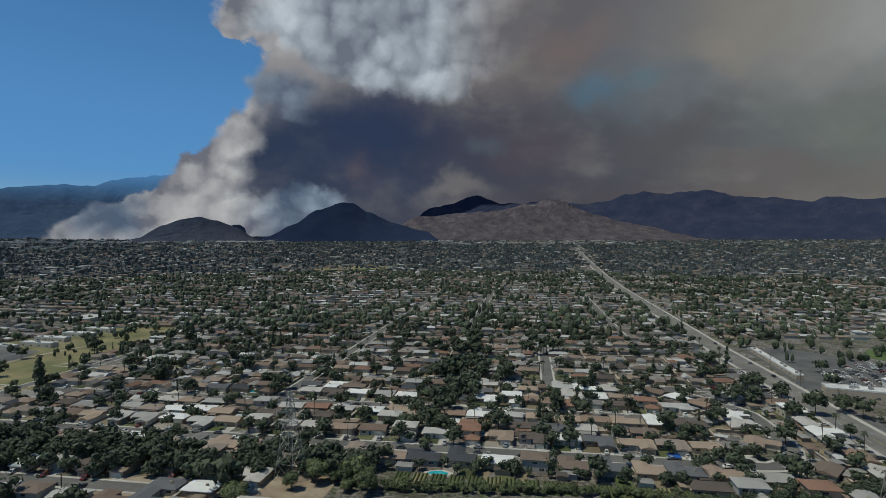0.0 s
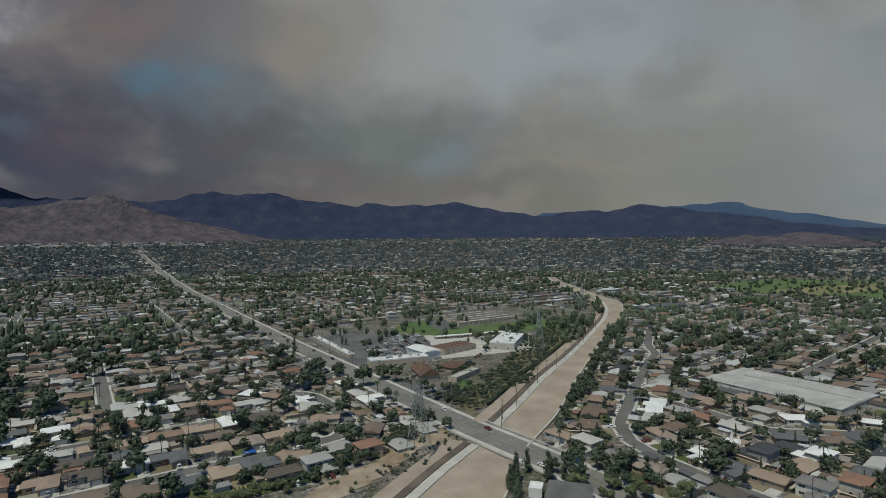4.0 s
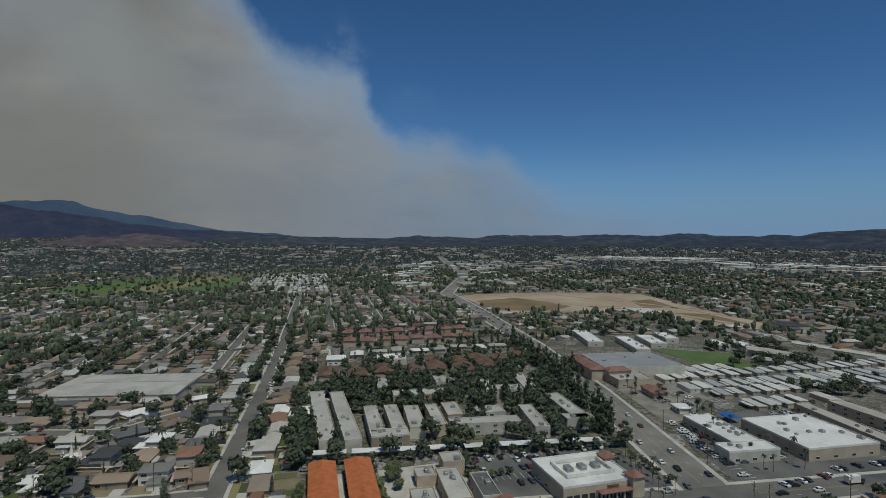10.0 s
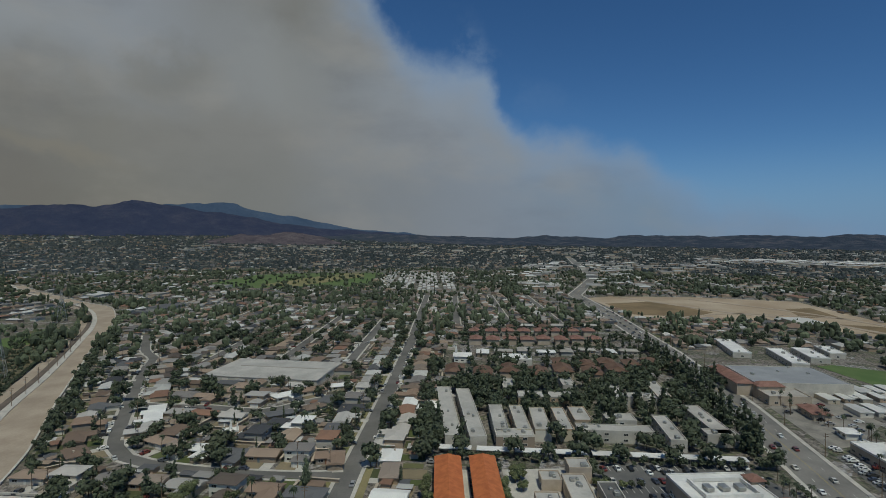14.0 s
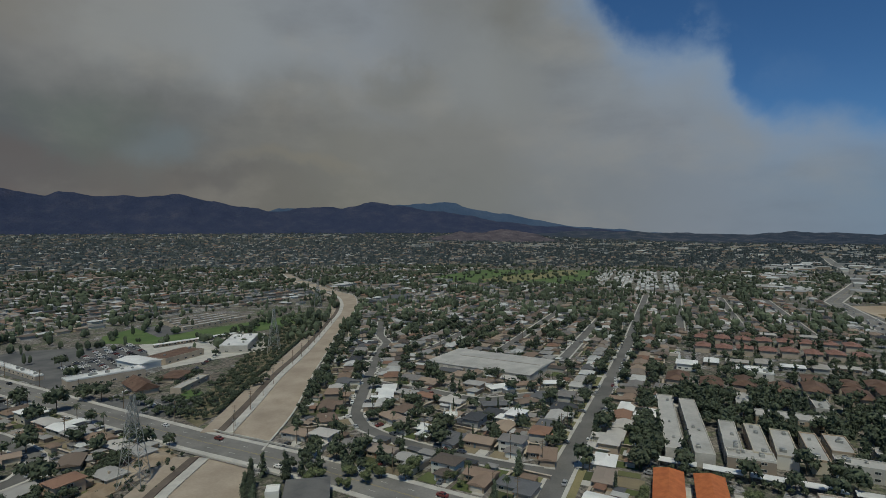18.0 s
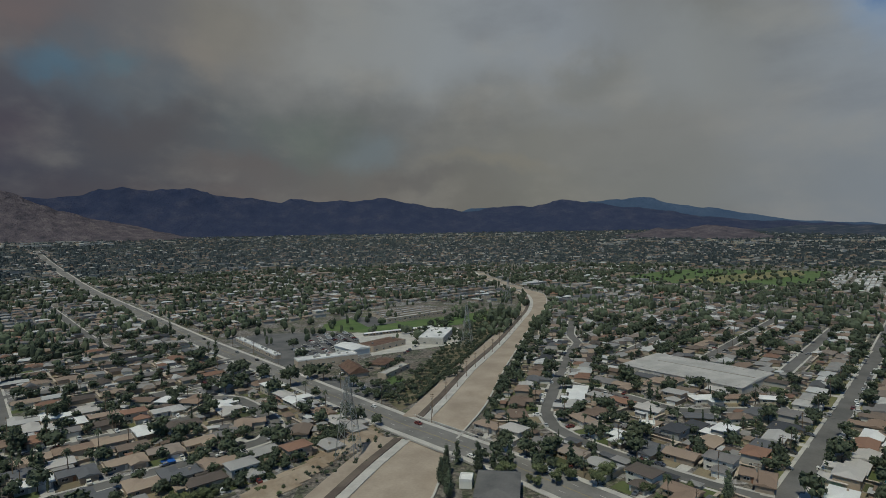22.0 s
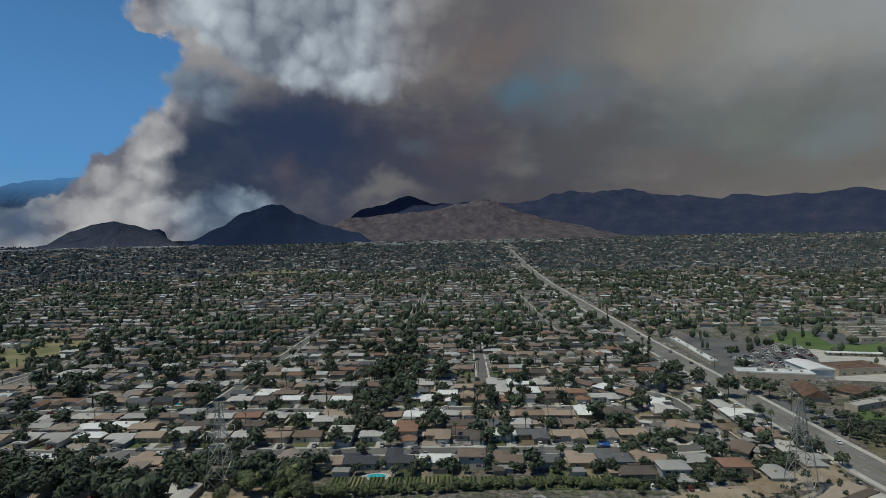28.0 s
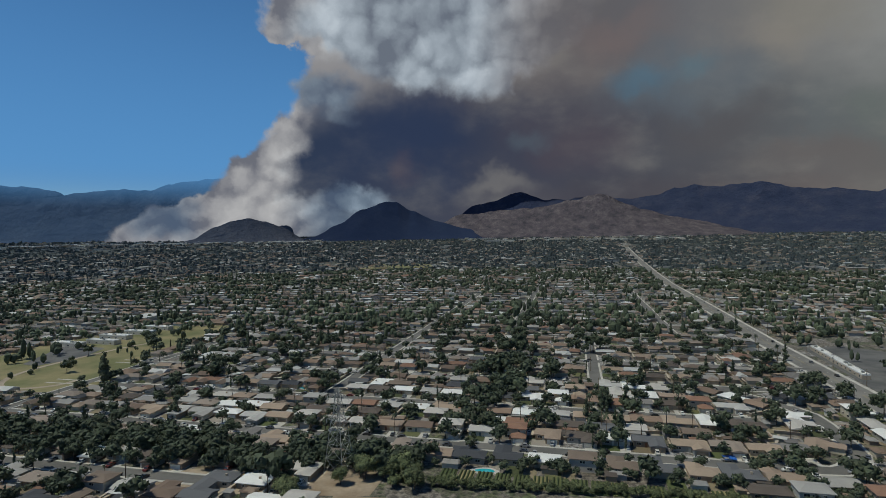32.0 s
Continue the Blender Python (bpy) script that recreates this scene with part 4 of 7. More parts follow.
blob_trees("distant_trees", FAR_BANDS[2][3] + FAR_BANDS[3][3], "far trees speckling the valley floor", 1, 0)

# ---- hills ----


def ridge(name, dist, depth, az0, az1, peaks, rough, material, label, seed, step=0.25):
    """A mountain range: a broad slope up to a skyline through soft peaks (azimuth, elevation in degrees)."""
    def crest(az):
        if az <= peaks[0][0]:
            h = peaks[0][1]
        elif az >= peaks[-1][0]:
            h = peaks[-1][1]
        else:
            for (a0, e0), (a1, e1) in zip(peaks, peaks[1:]):
                if a0 <= az <= a1:
                    k = (az - a0) / (a1 - a0)
                    h = e0 + (e1 - e0) * (k * 0.5 + 0.5 * k * k * (3 - 2 * k))
                    break
        return h + 0.13 * noise.fractal((az * 0.5 + seed, seed, 0.3), 0.8, 2.2, 5)
    cols = int((az1 - az0) / step) + 1
    rows = 34
    verts, faces = [], []
    for i in range(cols):
        az = az0 + i * step
        a = radians(az)
        end = min(1, (az - az0) / 5, (az1 - az) / 5)
        top = crest(az)
        for j in range(rows):
            k = j / (rows - 1)
            r = dist - depth * (1 - k)
            x, y = r * math.sin(a), r * math.cos(a)
            foot = float(zg(x, y)) - 4
            full = 100 + dist * math.tan(radians(top))
            n = noise.fractal((az * 0.22 + seed, k * 2.2, seed), 0.9, 2.1, 6)
            n2 = 1 - abs(noise.noise((az * 0.55 + seed, k * 1.1, 2.0 + seed))) * 2
            z = foot + max(0.0, full - foot) * max(0, end) ** 0.5 * (k ** 1.25) * (1 + rough * (n * 0.5 + n2 * 0.22 - 0.12) * (1.15 - k * 0.72))
            verts.append((x, y, z))
    for i in range(cols - 1):
        for j in range(rows - 1):
            o = i * rows + j
            faces.append((o, o + rows, o + rows + 1, o + 1))
    return tagged(new(name, mesh(name, verts, faces, material, True)), label, "mountain", kind="structure")


def slope_mat(name, a, b, c, scale, relief=0.9):
    n = Nodes(name)
    p = n.where()
    col = n.ramp(n.noise(p, scale, 8.0, 0.65), [(0.3, a), (0.5, b), (0.72, c)])
    fine = n.noise(p, scale * 9, 5.0, 0.7)
    col = n.mix(n.math("MULTIPLY", n.smooth(fine, 0.45, 0.62), 0.5), col, a)
    n.put(n.b.inputs["Base Color"], col)
    n.b.inputs["Roughness"].default_value = 1.0
    n.b.inputs["Specular IOR Level"].default_value = 0.05
    n.bump(n.noise(p, scale * 2.5, 6.0, 0.65), 26.0, relief)
    return n.m


# these two: the plume's shade and blue haze put into the slope colours
M_DARKHILL = slope_mat("shaded_chaparral_slope", (0.032, 0.041, 0.076), (0.042, 0.051, 0.086), (0.072, 0.072, 0.100), 0.008)
M_NAVYHILL = slope_mat("shaded_dense_chaparral", (0.022, 0.033, 0.066), (0.027, 0.038, 0.072), (0.034, 0.045, 0.078), 0.008, 0.15)
M_GREYHILL = slope_mat("ashen_scrub", (0.09, 0.098, 0.118), (0.12, 0.122, 0.138), (0.16, 0.155, 0.165), 0.012)
# distance haze painted into the base colour as pale blue
M_BLUEHILL = slope_mat("haze_tinted_slope", (0.052, 0.078, 0.124), (0.064, 0.092, 0.140), (0.080, 0.108, 0.152), 0.004)
M_BROWNHILL = slope_mat("dry_rocky_slope", (0.058, 0.054, 0.064), (0.132, 0.110, 0.112), (0.225, 0.187, 0.178), 0.016)
M_LOWHILL = slope_mat("low_wooded_hills", (0.036, 0.047, 0.064), (0.054, 0.066, 0.086), (0.15, 0.14, 0.14), 0.012)

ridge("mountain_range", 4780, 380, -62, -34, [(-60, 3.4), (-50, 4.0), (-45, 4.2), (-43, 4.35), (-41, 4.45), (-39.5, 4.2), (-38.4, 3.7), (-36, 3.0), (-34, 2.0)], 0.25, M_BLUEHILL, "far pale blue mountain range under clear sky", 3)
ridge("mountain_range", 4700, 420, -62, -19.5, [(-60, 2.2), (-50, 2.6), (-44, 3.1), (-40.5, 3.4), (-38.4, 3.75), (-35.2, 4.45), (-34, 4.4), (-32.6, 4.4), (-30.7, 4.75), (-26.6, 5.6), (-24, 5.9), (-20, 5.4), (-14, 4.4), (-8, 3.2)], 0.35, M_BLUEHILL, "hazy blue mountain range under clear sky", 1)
ridge("mountain_range", 3980, 250, -38, -12, [(-36, -0.9), (-31, -0.7), (-29, -0.2), (-26.9, 1.0), (-25.4, 1.5), (-23.8, 1.8), (-22.3, 1.5), (-20.7, 0.9), (-19, -0.1), (-17.5, -0.9), (-12, -1.4)], 0.3, M_GREYHILL, "dark scrubby hill below the burning slope", 4)
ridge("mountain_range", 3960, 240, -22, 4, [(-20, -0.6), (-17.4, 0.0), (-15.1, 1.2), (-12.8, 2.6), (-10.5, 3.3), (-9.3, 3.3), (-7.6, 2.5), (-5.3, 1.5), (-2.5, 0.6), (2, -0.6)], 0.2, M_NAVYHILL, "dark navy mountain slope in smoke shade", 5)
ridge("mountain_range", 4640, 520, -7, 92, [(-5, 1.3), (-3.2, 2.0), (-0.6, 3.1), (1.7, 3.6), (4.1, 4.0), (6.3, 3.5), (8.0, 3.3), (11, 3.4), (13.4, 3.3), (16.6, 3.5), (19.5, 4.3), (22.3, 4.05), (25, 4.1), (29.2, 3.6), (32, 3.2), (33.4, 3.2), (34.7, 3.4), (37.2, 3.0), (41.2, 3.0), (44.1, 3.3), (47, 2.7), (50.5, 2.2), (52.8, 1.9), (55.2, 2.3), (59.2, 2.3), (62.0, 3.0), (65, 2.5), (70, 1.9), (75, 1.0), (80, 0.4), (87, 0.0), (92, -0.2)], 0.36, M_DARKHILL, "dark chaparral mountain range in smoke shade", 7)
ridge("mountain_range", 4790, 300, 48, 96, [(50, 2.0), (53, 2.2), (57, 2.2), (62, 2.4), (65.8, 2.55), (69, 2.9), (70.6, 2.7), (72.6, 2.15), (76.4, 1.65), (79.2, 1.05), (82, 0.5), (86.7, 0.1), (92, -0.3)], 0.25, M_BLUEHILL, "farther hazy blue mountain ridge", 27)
ridge("foothill", 4200, 420, -11, 27, [(-9.4, -0.3), (-7.1, 0.6), (-4.7, 1.1), (-2.4, 1.95), (0, 2.1), (2.3, 2.45), (5.7, 2.65), (8, 3.15), (11.3, 3.5), (13.4, 3.1), (15.5, 2.3), (18.6, 1.2), (23.3, 0.3), (26, -0.3)], 0.45, M_BROWNHILL, "sunlit dry rocky brown foothill", 12)
ridge("foothill", 3320, 300, 63, 84, [(65.5, -1.2), (68.1, -0.8), (71.5, -0.2), (73.8, -0.15), (75.6, 0.2), (77, 0.0), (78.5, -0.3), (80.6, -0.75), (83, -1.2)], 0.9, M_BROWNHILL, "low dry brown hill on the valley floor", 15)
ridge("low_hills", 4450, 700, 78, 168, [(80, 0.0), (88, -0.1), (92, -0.3), (98.8, -0.4), (101.6, -0.1), (104.4, -0.2), (108.1, -0.3), (111, 0.0), (116.8, -0.1), (119.6, 0.0), (125.1, -0.1), (129.2, 0.1), (132.6, -0.1), (137.2, 0.0), (141, 0.4), (143.4, 0.5), (147, 0.6), (156, 0.5), (166, 0.3)], 0.3, M_LOWHILL, "low wooded hills along the horizon", 19)

# ---- smoke ----
AZ0, AZ1, EL1, SHELL = -62.0, 166.0, 27.0, 4860.0


def shell_mesh():
    verts, faces = [], []
    nc, nr = 228, 44
    for i in range(nc + 1):
        az = AZ0 + (AZ1 - AZ0) * i / nc
        a = radians(az)
        for j in range(nr + 1):
            e = radians(-1.0 + (EL1 + 1.0) * j / nr)
            fold = 60 * noise.fractal((az * 0.12, j * 0.12, 5.0), 0.8, 2.0, 4)
            k = min(1.0, max(0.0, (-17.0 - az) / 8.0))
            r = SHELL - 40 + fold - 700 * k * k * (3 - 2 * k)
            verts.append((r * math.cos(e) * math.sin(a), r * math.cos(e) * math.cos(a), 100 + r * math.sin(e)))
    for i in range(nc):
        for j in range(nr):
            o = i * (nr + 1) + j
            faces.append((o, o + nr + 1, o + nr + 2, o + 1))
    return mesh("smoke_plume", verts, faces, [], True)


def srgb(r, g, b):
    """A colour as the eye names it, 0 to 255, freed of the cool white balance."""
    lin = [((c / 255 + 0.055) / 1.055) ** 2.4 for c in (r, g, b)]
    return (lin[0] * 1.07, lin[1] * 1.0, lin[2] * 0.97)


s = Nodes("wildfire_smoke")
p = s.vmath("SUBTRACT", s.where(), (0.0, 0.0, 100.0))
px, py, pz = s.add("ShaderNodeSeparateXYZ", Vector=p).outputs
AZ = s.math("MULTIPLY", s.math("ARCTAN2", px, py), 57.29578)
flat = s.math("SQRT", s.math("ADD", s.math("MULTIPLY", px, px), s.math("MULTIPLY", py, py)))
EL = s.math("MULTIPLY", s.math("ARCTAN2", pz, flat), 57.29578)
Q = s.add("ShaderNodeCombineXYZ", X=AZ, Y=EL, Z=0.0).outputs[0]


def field(scale, detail=5.0, rough=0.55, shift=(0, 0, 0), squash=1.0):
    v = s.vmath("ADD", s.vmath("MULTIPLY", Q, (1.0, squash, 1.0)), tuple(float(c) for c in shift))
    return s.noise(v, scale, detail, rough)


def warped(scale, amount, shift, detail=5):
    """The azimuth and elevation, pushed about by noise."""
    a = s.math("MULTIPLY_ADD", field(scale, detail, 0.55, shift), amount, s.math("ADD", AZ, -amount / 2))
    b = s.math("MULTIPLY_ADD", field(scale, detail, 0.55, (shift[0] + 50, shift[1], 7)), amount, s.math("ADD", EL, -amount / 2))
    return a, b


WA, WE = warped(0.10, 11.0, (3, 1, 0))      # broad drifting folds
CA, CE = warped(0.28, 4.6, (30, 9, 2), 6)   # tight boiling folds


def blob(a, e, ra, re, tight=False, lo=1.0, hi=0.1):
    """A soft patch round azimuth a and elevation e."""
    x, y = (CA, CE) if tight else (WA, WE)
    u = s.math("DIVIDE", s.math("SUBTRACT", x, a), ra)
    v = s.math("DIVIDE", s.math("SUBTRACT", y, e), re)
    d = s.math("SQRT", s.math("ADD", s.math("MULTIPLY", u, u), s.math("MULTIPLY", v, v)))
    return s.math("SUBTRACT", 1.0, s.smooth(d, hi, lo))


def along_az(stops):
    f = s.math("DIVIDE", s.math("SUBTRACT", WA, -40.0), 170.0, clamp=True)
    return s.ramp(f, [((a + 40) / 170, srgb(*c)) for a, c in stops])


def curve(value, lo, hi, points):
    """A smooth curve through (x, degrees)."""
    n = s.add("ShaderNodeFloatCurve", Value=s.math("DIVIDE", s.math("SUBTRACT", value, lo), hi - lo, clamp=True))
    c = n.mapping.curves[0]
    pts = [((x - lo) / (hi - lo), (y + 60) / 200.0) for x, y in points]
    c.points[0].location, c.points[-1].location = pts[0], pts[-1]
    for q in pts[1:-1]:
        c.points.new(*q)
    n.mapping.update()
    return s.math("MULTIPLY_ADD", n.outputs[0], 200.0, -60.0)


# the drift's colours, high, middle and low
high = along_az([(-14, (140, 136, 134)), (-2, (118, 110, 106)), (6, (95, 90, 90)), (14, (94, 91, 92)), (20, (102, 100, 100)), (27, (116, 113, 108)), (38, (137, 136, 131)), (50, (140, 142, 141)), (62, (136, 139, 141)), (76, (120, 119, 113)), (92, (142, 148, 153)), (115, (134, 150, 164))])
middle = along_az([(-16, (48, 57, 76)), (-5, (52, 57, 73)), (4, (58, 61, 74)), (12, (70, 71, 79)), (20, (80, 82, 86)), (30, (93, 96, 96)), (38, (100, 101, 96)), (48, (113, 112, 107)), (60, (122, 120, 112)), (75, (128, 127, 122)), (92, (136, 140, 143)), (112, (130, 142, 153))])
low = along_az([(-16, (56, 64, 82)), (-6, (62, 65, 78)), (2, (82, 80, 85)), (10, (68, 66, 73)), (22, (82, 77, 78)), (33, (102, 95, 91)), (45, (108, 103, 96)), (60, (114, 112, 103)), (75, (122, 122, 117)), (95, (128, 133, 138)), (112, (120, 134, 147))])
col = s.mix(s.smooth(WE, 2.0, 9.0), low, middle)
col = s.mix(s.smooth(WE, 9.0, 18.0), col, high)
# soft light and dark drifts
drift = field(0.09, 7, 0.55, (11, 3, 1), 1.8)
col = s.mix(s.math("MULTIPLY", s.smooth(drift, 0.45, 0.75), 0.32), col, srgb(152, 146, 134))
drift2 = field(0.075, 7, 0.55, (71, 23, 4), 2.3)
col = s.mix(s.math("MULTIPLY", s.smooth(drift2, 0.48, 0.75), 0.2), col, srgb(76, 75, 80))


def tint(a, e, ra, re, c, k, tight=False):
    global col
    col = s.mix(s.math("MULTIPLY", blob(a, e, ra, re, tight), k), col, srgb(*c))


# dark blue core: the column's shaded inside, painted as colour
tint(-8, 8.5, 13, 6.5, (45, 55, 78), 0.85)
tint(5, 8.5, 9, 5, (62, 64, 77), 0.6)
tint(18.5, 14.4, 11, 4.4, (86, 104, 114), 0.3)
tint(15.2, 14.2, 4.0, 2.2, (76, 108, 126), 0.45, True)
tint(20.0, 15.0, 3.0, 1.6, (84, 110, 120), 0.4, True)
tint(1, 4.8, 6, 1.6, (118, 114, 110), 0.6)
tint(11, 18, 6, 4, (102, 94, 92), 0.5)
tint(26, 17.5, 5, 3, (134, 126, 114), 0.5)
tint(37, 10, 6, 4, (98, 106, 98), 0.5)
tint(43, 8.5, 5, 3.5, (112, 122, 124), 0.5)
tint(48, 4.7, 8, 1.2, (92, 88, 86), 0.35)
tint(56, 6.4, 10, 1.4, (128, 122, 108), 0.5)
tint(64, 15, 6, 3, (110, 108, 98), 0.45)
tint(30, 6, 9, 1.8, (98, 90, 86), 0.5)
tint(9, 9.5, 9, 4.5, (82, 72, 76), 0.5)
tint(22, 9, 9, 4, (84, 77, 76), 0.45)
tint(13, 19.5, 7, 3, (112, 98, 94), 0.5)
# faint reddish fire glow, painted in
tint(-8.6, 6.8, 2.2, 2.6, (86, 74, 80), 0.4, True)
tint(4.5, 9.2, 3.0, 2.0, (80, 90, 98), 0.5, True)
tint(30, 20, 8, 4, (122, 116, 104), 0.5)
tint(74, 15, 9, 6, (142, 144, 142), 0.5)
# outline of the boiling column and of the drifting edge
L = curve(CE, -2.0, 44.0, ((-2, -36.5), (0.5, -35.2), (2.3, -32.6), (3.3, -30.6), (4.1, -28.2), (5.5, -26.6), (7.2, -25.2), (8.2, -23.2), (9.2, -22.5), (10.5, -21.5), (11.8, -20.0), (13.7, -19.5), (15.3, -18.5), (17.3, -17.6), (18.2, -18.6), (19.0, -22.2), (20, -22.9), (22, -22.3), (32, -14), (44, 2)))
EA, EE = warped(0.2, 5.0, (13, 41, 6), 7)   # curls along the drifting edge
TOP = curve(s.math("ADD", EA, -1.3), 50.0, 166.0, ((50, 60), (66, 40), (76, 29.5), (81, 25), (84.5, 21.5), (86.3, 19.2), (89, 18.0), (93.5, 17.0), (95.6, 14.7), (97.2, 12.3), (101.8, 10.9), (105.5, 9.7), (108.6, 8.9), (111.8, 7.1), (113.8, 5.6), (116.1, 4.4), (119.5, 3.0), (126, 1.7), (140, 0.5), (166, -0.5)))
U = curve(CA, -30.0, 20.0, ((-30, 17.6), (-24, 17.6), (-19, 17.6), (-17, 17.5), (-14.8, 17.1), (-12.6, 15.8), (-9.2, 14.5), (-5.7, 14.2), (-3.3, 14.2), (-0.4, 13.8), (2.4, 13.5), (3.6, 14.8), (5.3, 15.8), (7.0, 16.9), (9.8, 19.2), (12, 22.4), (20, 33)))


def heaps(shift, fine=True):
    """Heaped smoke: rounded heads with soft creases, at three sizes, and a finer boil over them."""
    bx = s.math("MULTIPLY_ADD", field(0.3, 5, 0.55, (5, 5, 9)), 2.0, s.math("MULTIPLY_ADD", field(1.3, 4, 0.6, (8, 1, 3)), 0.7, AZ))
    by = s.math("MULTIPLY_ADD", field(0.3, 5, 0.55, (45, 5, 9)), 2.0, s.math("MULTIPLY_ADD", field(1.3, 4, 0.6, (28, 1, 3)), 0.7, EL))
    v = s.vmath("ADD", s.add("ShaderNodeCombineXYZ", X=bx, Y=by, Z=0.0).outputs[0], shift)
    total = None
    for scale, w in ((0.12, 0.46), (0.25, 0.32), (0.55, 0.16)):
        cell = s.t.nodes.new("ShaderNodeTexVoronoi")
        cell.feature = "SMOOTH_F1"
        s.put(cell.inputs["Vector"], s.vmath("ADD", v, (scale * 40, 3.0, scale * 9)))
        cell.inputs["Scale"].default_value, cell.inputs["Smoothness"].default_value = scale, 0.35
        d = cell.outputs["Distance"]
        h = s.math("MULTIPLY", s.math("SUBTRACT", 1.0, s.math("MULTIPLY", s.math("MULTIPLY", d, d), 1.6)), w)
        total = h if total is None else s.math("ADD", total, h)
    if fine:
        total = s.math("MULTIPLY_ADD", s.math("SUBTRACT", s.noise(v, 0.9, 7.0, 0.6), 0.5), 0.30, total)
    return total


# sun and shade on the heaps, painted into the smoke's colours
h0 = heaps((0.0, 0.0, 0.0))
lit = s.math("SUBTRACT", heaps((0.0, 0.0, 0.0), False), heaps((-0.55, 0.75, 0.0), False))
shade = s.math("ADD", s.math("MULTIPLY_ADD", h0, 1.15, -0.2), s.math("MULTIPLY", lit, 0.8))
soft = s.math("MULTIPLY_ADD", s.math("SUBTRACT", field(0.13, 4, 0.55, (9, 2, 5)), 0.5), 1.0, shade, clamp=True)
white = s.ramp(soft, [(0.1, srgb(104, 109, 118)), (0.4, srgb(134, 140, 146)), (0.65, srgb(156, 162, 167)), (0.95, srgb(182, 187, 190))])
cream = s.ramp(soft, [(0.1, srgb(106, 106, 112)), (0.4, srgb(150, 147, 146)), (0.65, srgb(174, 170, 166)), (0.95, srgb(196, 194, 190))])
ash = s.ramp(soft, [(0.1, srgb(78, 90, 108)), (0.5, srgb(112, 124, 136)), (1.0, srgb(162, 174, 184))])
inward = s.math("SUBTRACT", CA, L)
# cream for the sunlit left side of the column, painted too
edge = s.math("MULTIPLY", s.math("SUBTRACT", 1.0, s.smooth(s.math("SUBTRACT", inward, s.math("MULTIPLY", s.math("SUBTRACT", 1.0, s.smooth(CE, 4.0, 11.0)), 4.0)), 0.8, 4.6)), s.math("SUBTRACT", 1.0, s.smooth(CE, 11.5, 15.5)))
col = s.mix(edge, col, cream)
foot = s.math("MAXIMUM", blob(-24, 1.8, 13, 3.4, True, 1.0, 0.5), s.math("MULTIPLY", blob(-14.5, 3.6, 6.0, 1.9, True, 1.0, 0.3), 0.85))
col = s.mix(s.math("MULTIPLY", blob(-16.5, 14.2, 4.5, 2.6, True, 1.0, 0.3), 0.8), col, ash)
pale = s.math("MAXIMUM", s.smooth(CA, -22.0, -15.0), s.math("SUBTRACT", 1.0, s.smooth(CA, -31.0, -27.0)))
col = s.mix(foot, col, s.mix(pale, cream, ash))
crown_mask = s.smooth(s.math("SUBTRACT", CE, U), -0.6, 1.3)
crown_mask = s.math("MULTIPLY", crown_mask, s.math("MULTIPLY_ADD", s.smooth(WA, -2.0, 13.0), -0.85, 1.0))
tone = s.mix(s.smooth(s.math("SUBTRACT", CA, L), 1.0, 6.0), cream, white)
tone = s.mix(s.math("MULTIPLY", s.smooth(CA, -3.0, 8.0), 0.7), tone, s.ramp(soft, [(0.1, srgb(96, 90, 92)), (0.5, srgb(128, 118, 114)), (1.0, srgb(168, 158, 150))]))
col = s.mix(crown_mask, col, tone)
col = s.mix(s.math("MULTIPLY", blob(-15.5, 11.8, 3.0, 1.4, True), 0.4), col, ash)
# pale blue where the edge thins out, with stray wisps beyond it
rim = s.math("SUBTRACT", TOP, EE)
col = s.mix(s.math("MULTIPLY", s.math("SUBTRACT", 1.0, s.smooth(rim, 0.0, 6.5)), 0.6), col, srgb(120, 146, 176))
inL = s.smooth(inward, -0.45, 0.75)
wisps = s.math("MULTIPLY", s.math("MULTIPLY", s.smooth(rim, -4.5, 0.5), s.smooth(field(0.22, 7, 0.6, (17, 61, 3)), 0.46, 0.66)), s.math("MULTIPLY", s.smooth(EL, 11.0, 17.0), 0.38))
inR = s.math("MAXIMUM", s.smooth(rim, -0.5, 3.0), wisps)
thin = s.math("MULTIPLY_ADD", s.smooth(AZ, 80, 118), -0.15, 1.0)
alpha = s.math("MULTIPLY", s.math("MULTIPLY", inL, inR), thin)
alpha = s.math("MULTIPLY", alpha, s.math("SUBTRACT", 1.0, s.smooth(EL, 30.0, 40.0)))
# thin blue haze painted as glow: along the horizon, and brightening the left sky
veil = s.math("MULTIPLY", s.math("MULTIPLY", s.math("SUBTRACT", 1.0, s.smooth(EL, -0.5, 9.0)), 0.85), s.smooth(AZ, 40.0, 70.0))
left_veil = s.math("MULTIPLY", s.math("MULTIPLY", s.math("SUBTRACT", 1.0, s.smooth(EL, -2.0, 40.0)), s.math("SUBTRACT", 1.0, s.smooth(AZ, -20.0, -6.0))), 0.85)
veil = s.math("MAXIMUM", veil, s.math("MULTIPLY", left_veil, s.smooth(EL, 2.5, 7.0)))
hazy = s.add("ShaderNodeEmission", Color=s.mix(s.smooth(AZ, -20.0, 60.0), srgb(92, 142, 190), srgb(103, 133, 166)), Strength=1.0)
clear_air = s.add("ShaderNodeBsdfTransparent")
# the smoke glows by itself in its painted tones; the sun doesn't shade it
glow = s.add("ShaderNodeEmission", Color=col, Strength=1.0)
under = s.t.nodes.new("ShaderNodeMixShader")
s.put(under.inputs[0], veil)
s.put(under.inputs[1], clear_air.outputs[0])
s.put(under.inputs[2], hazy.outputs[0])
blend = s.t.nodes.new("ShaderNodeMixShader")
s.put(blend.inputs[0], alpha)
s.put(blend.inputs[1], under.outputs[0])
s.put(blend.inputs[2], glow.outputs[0])
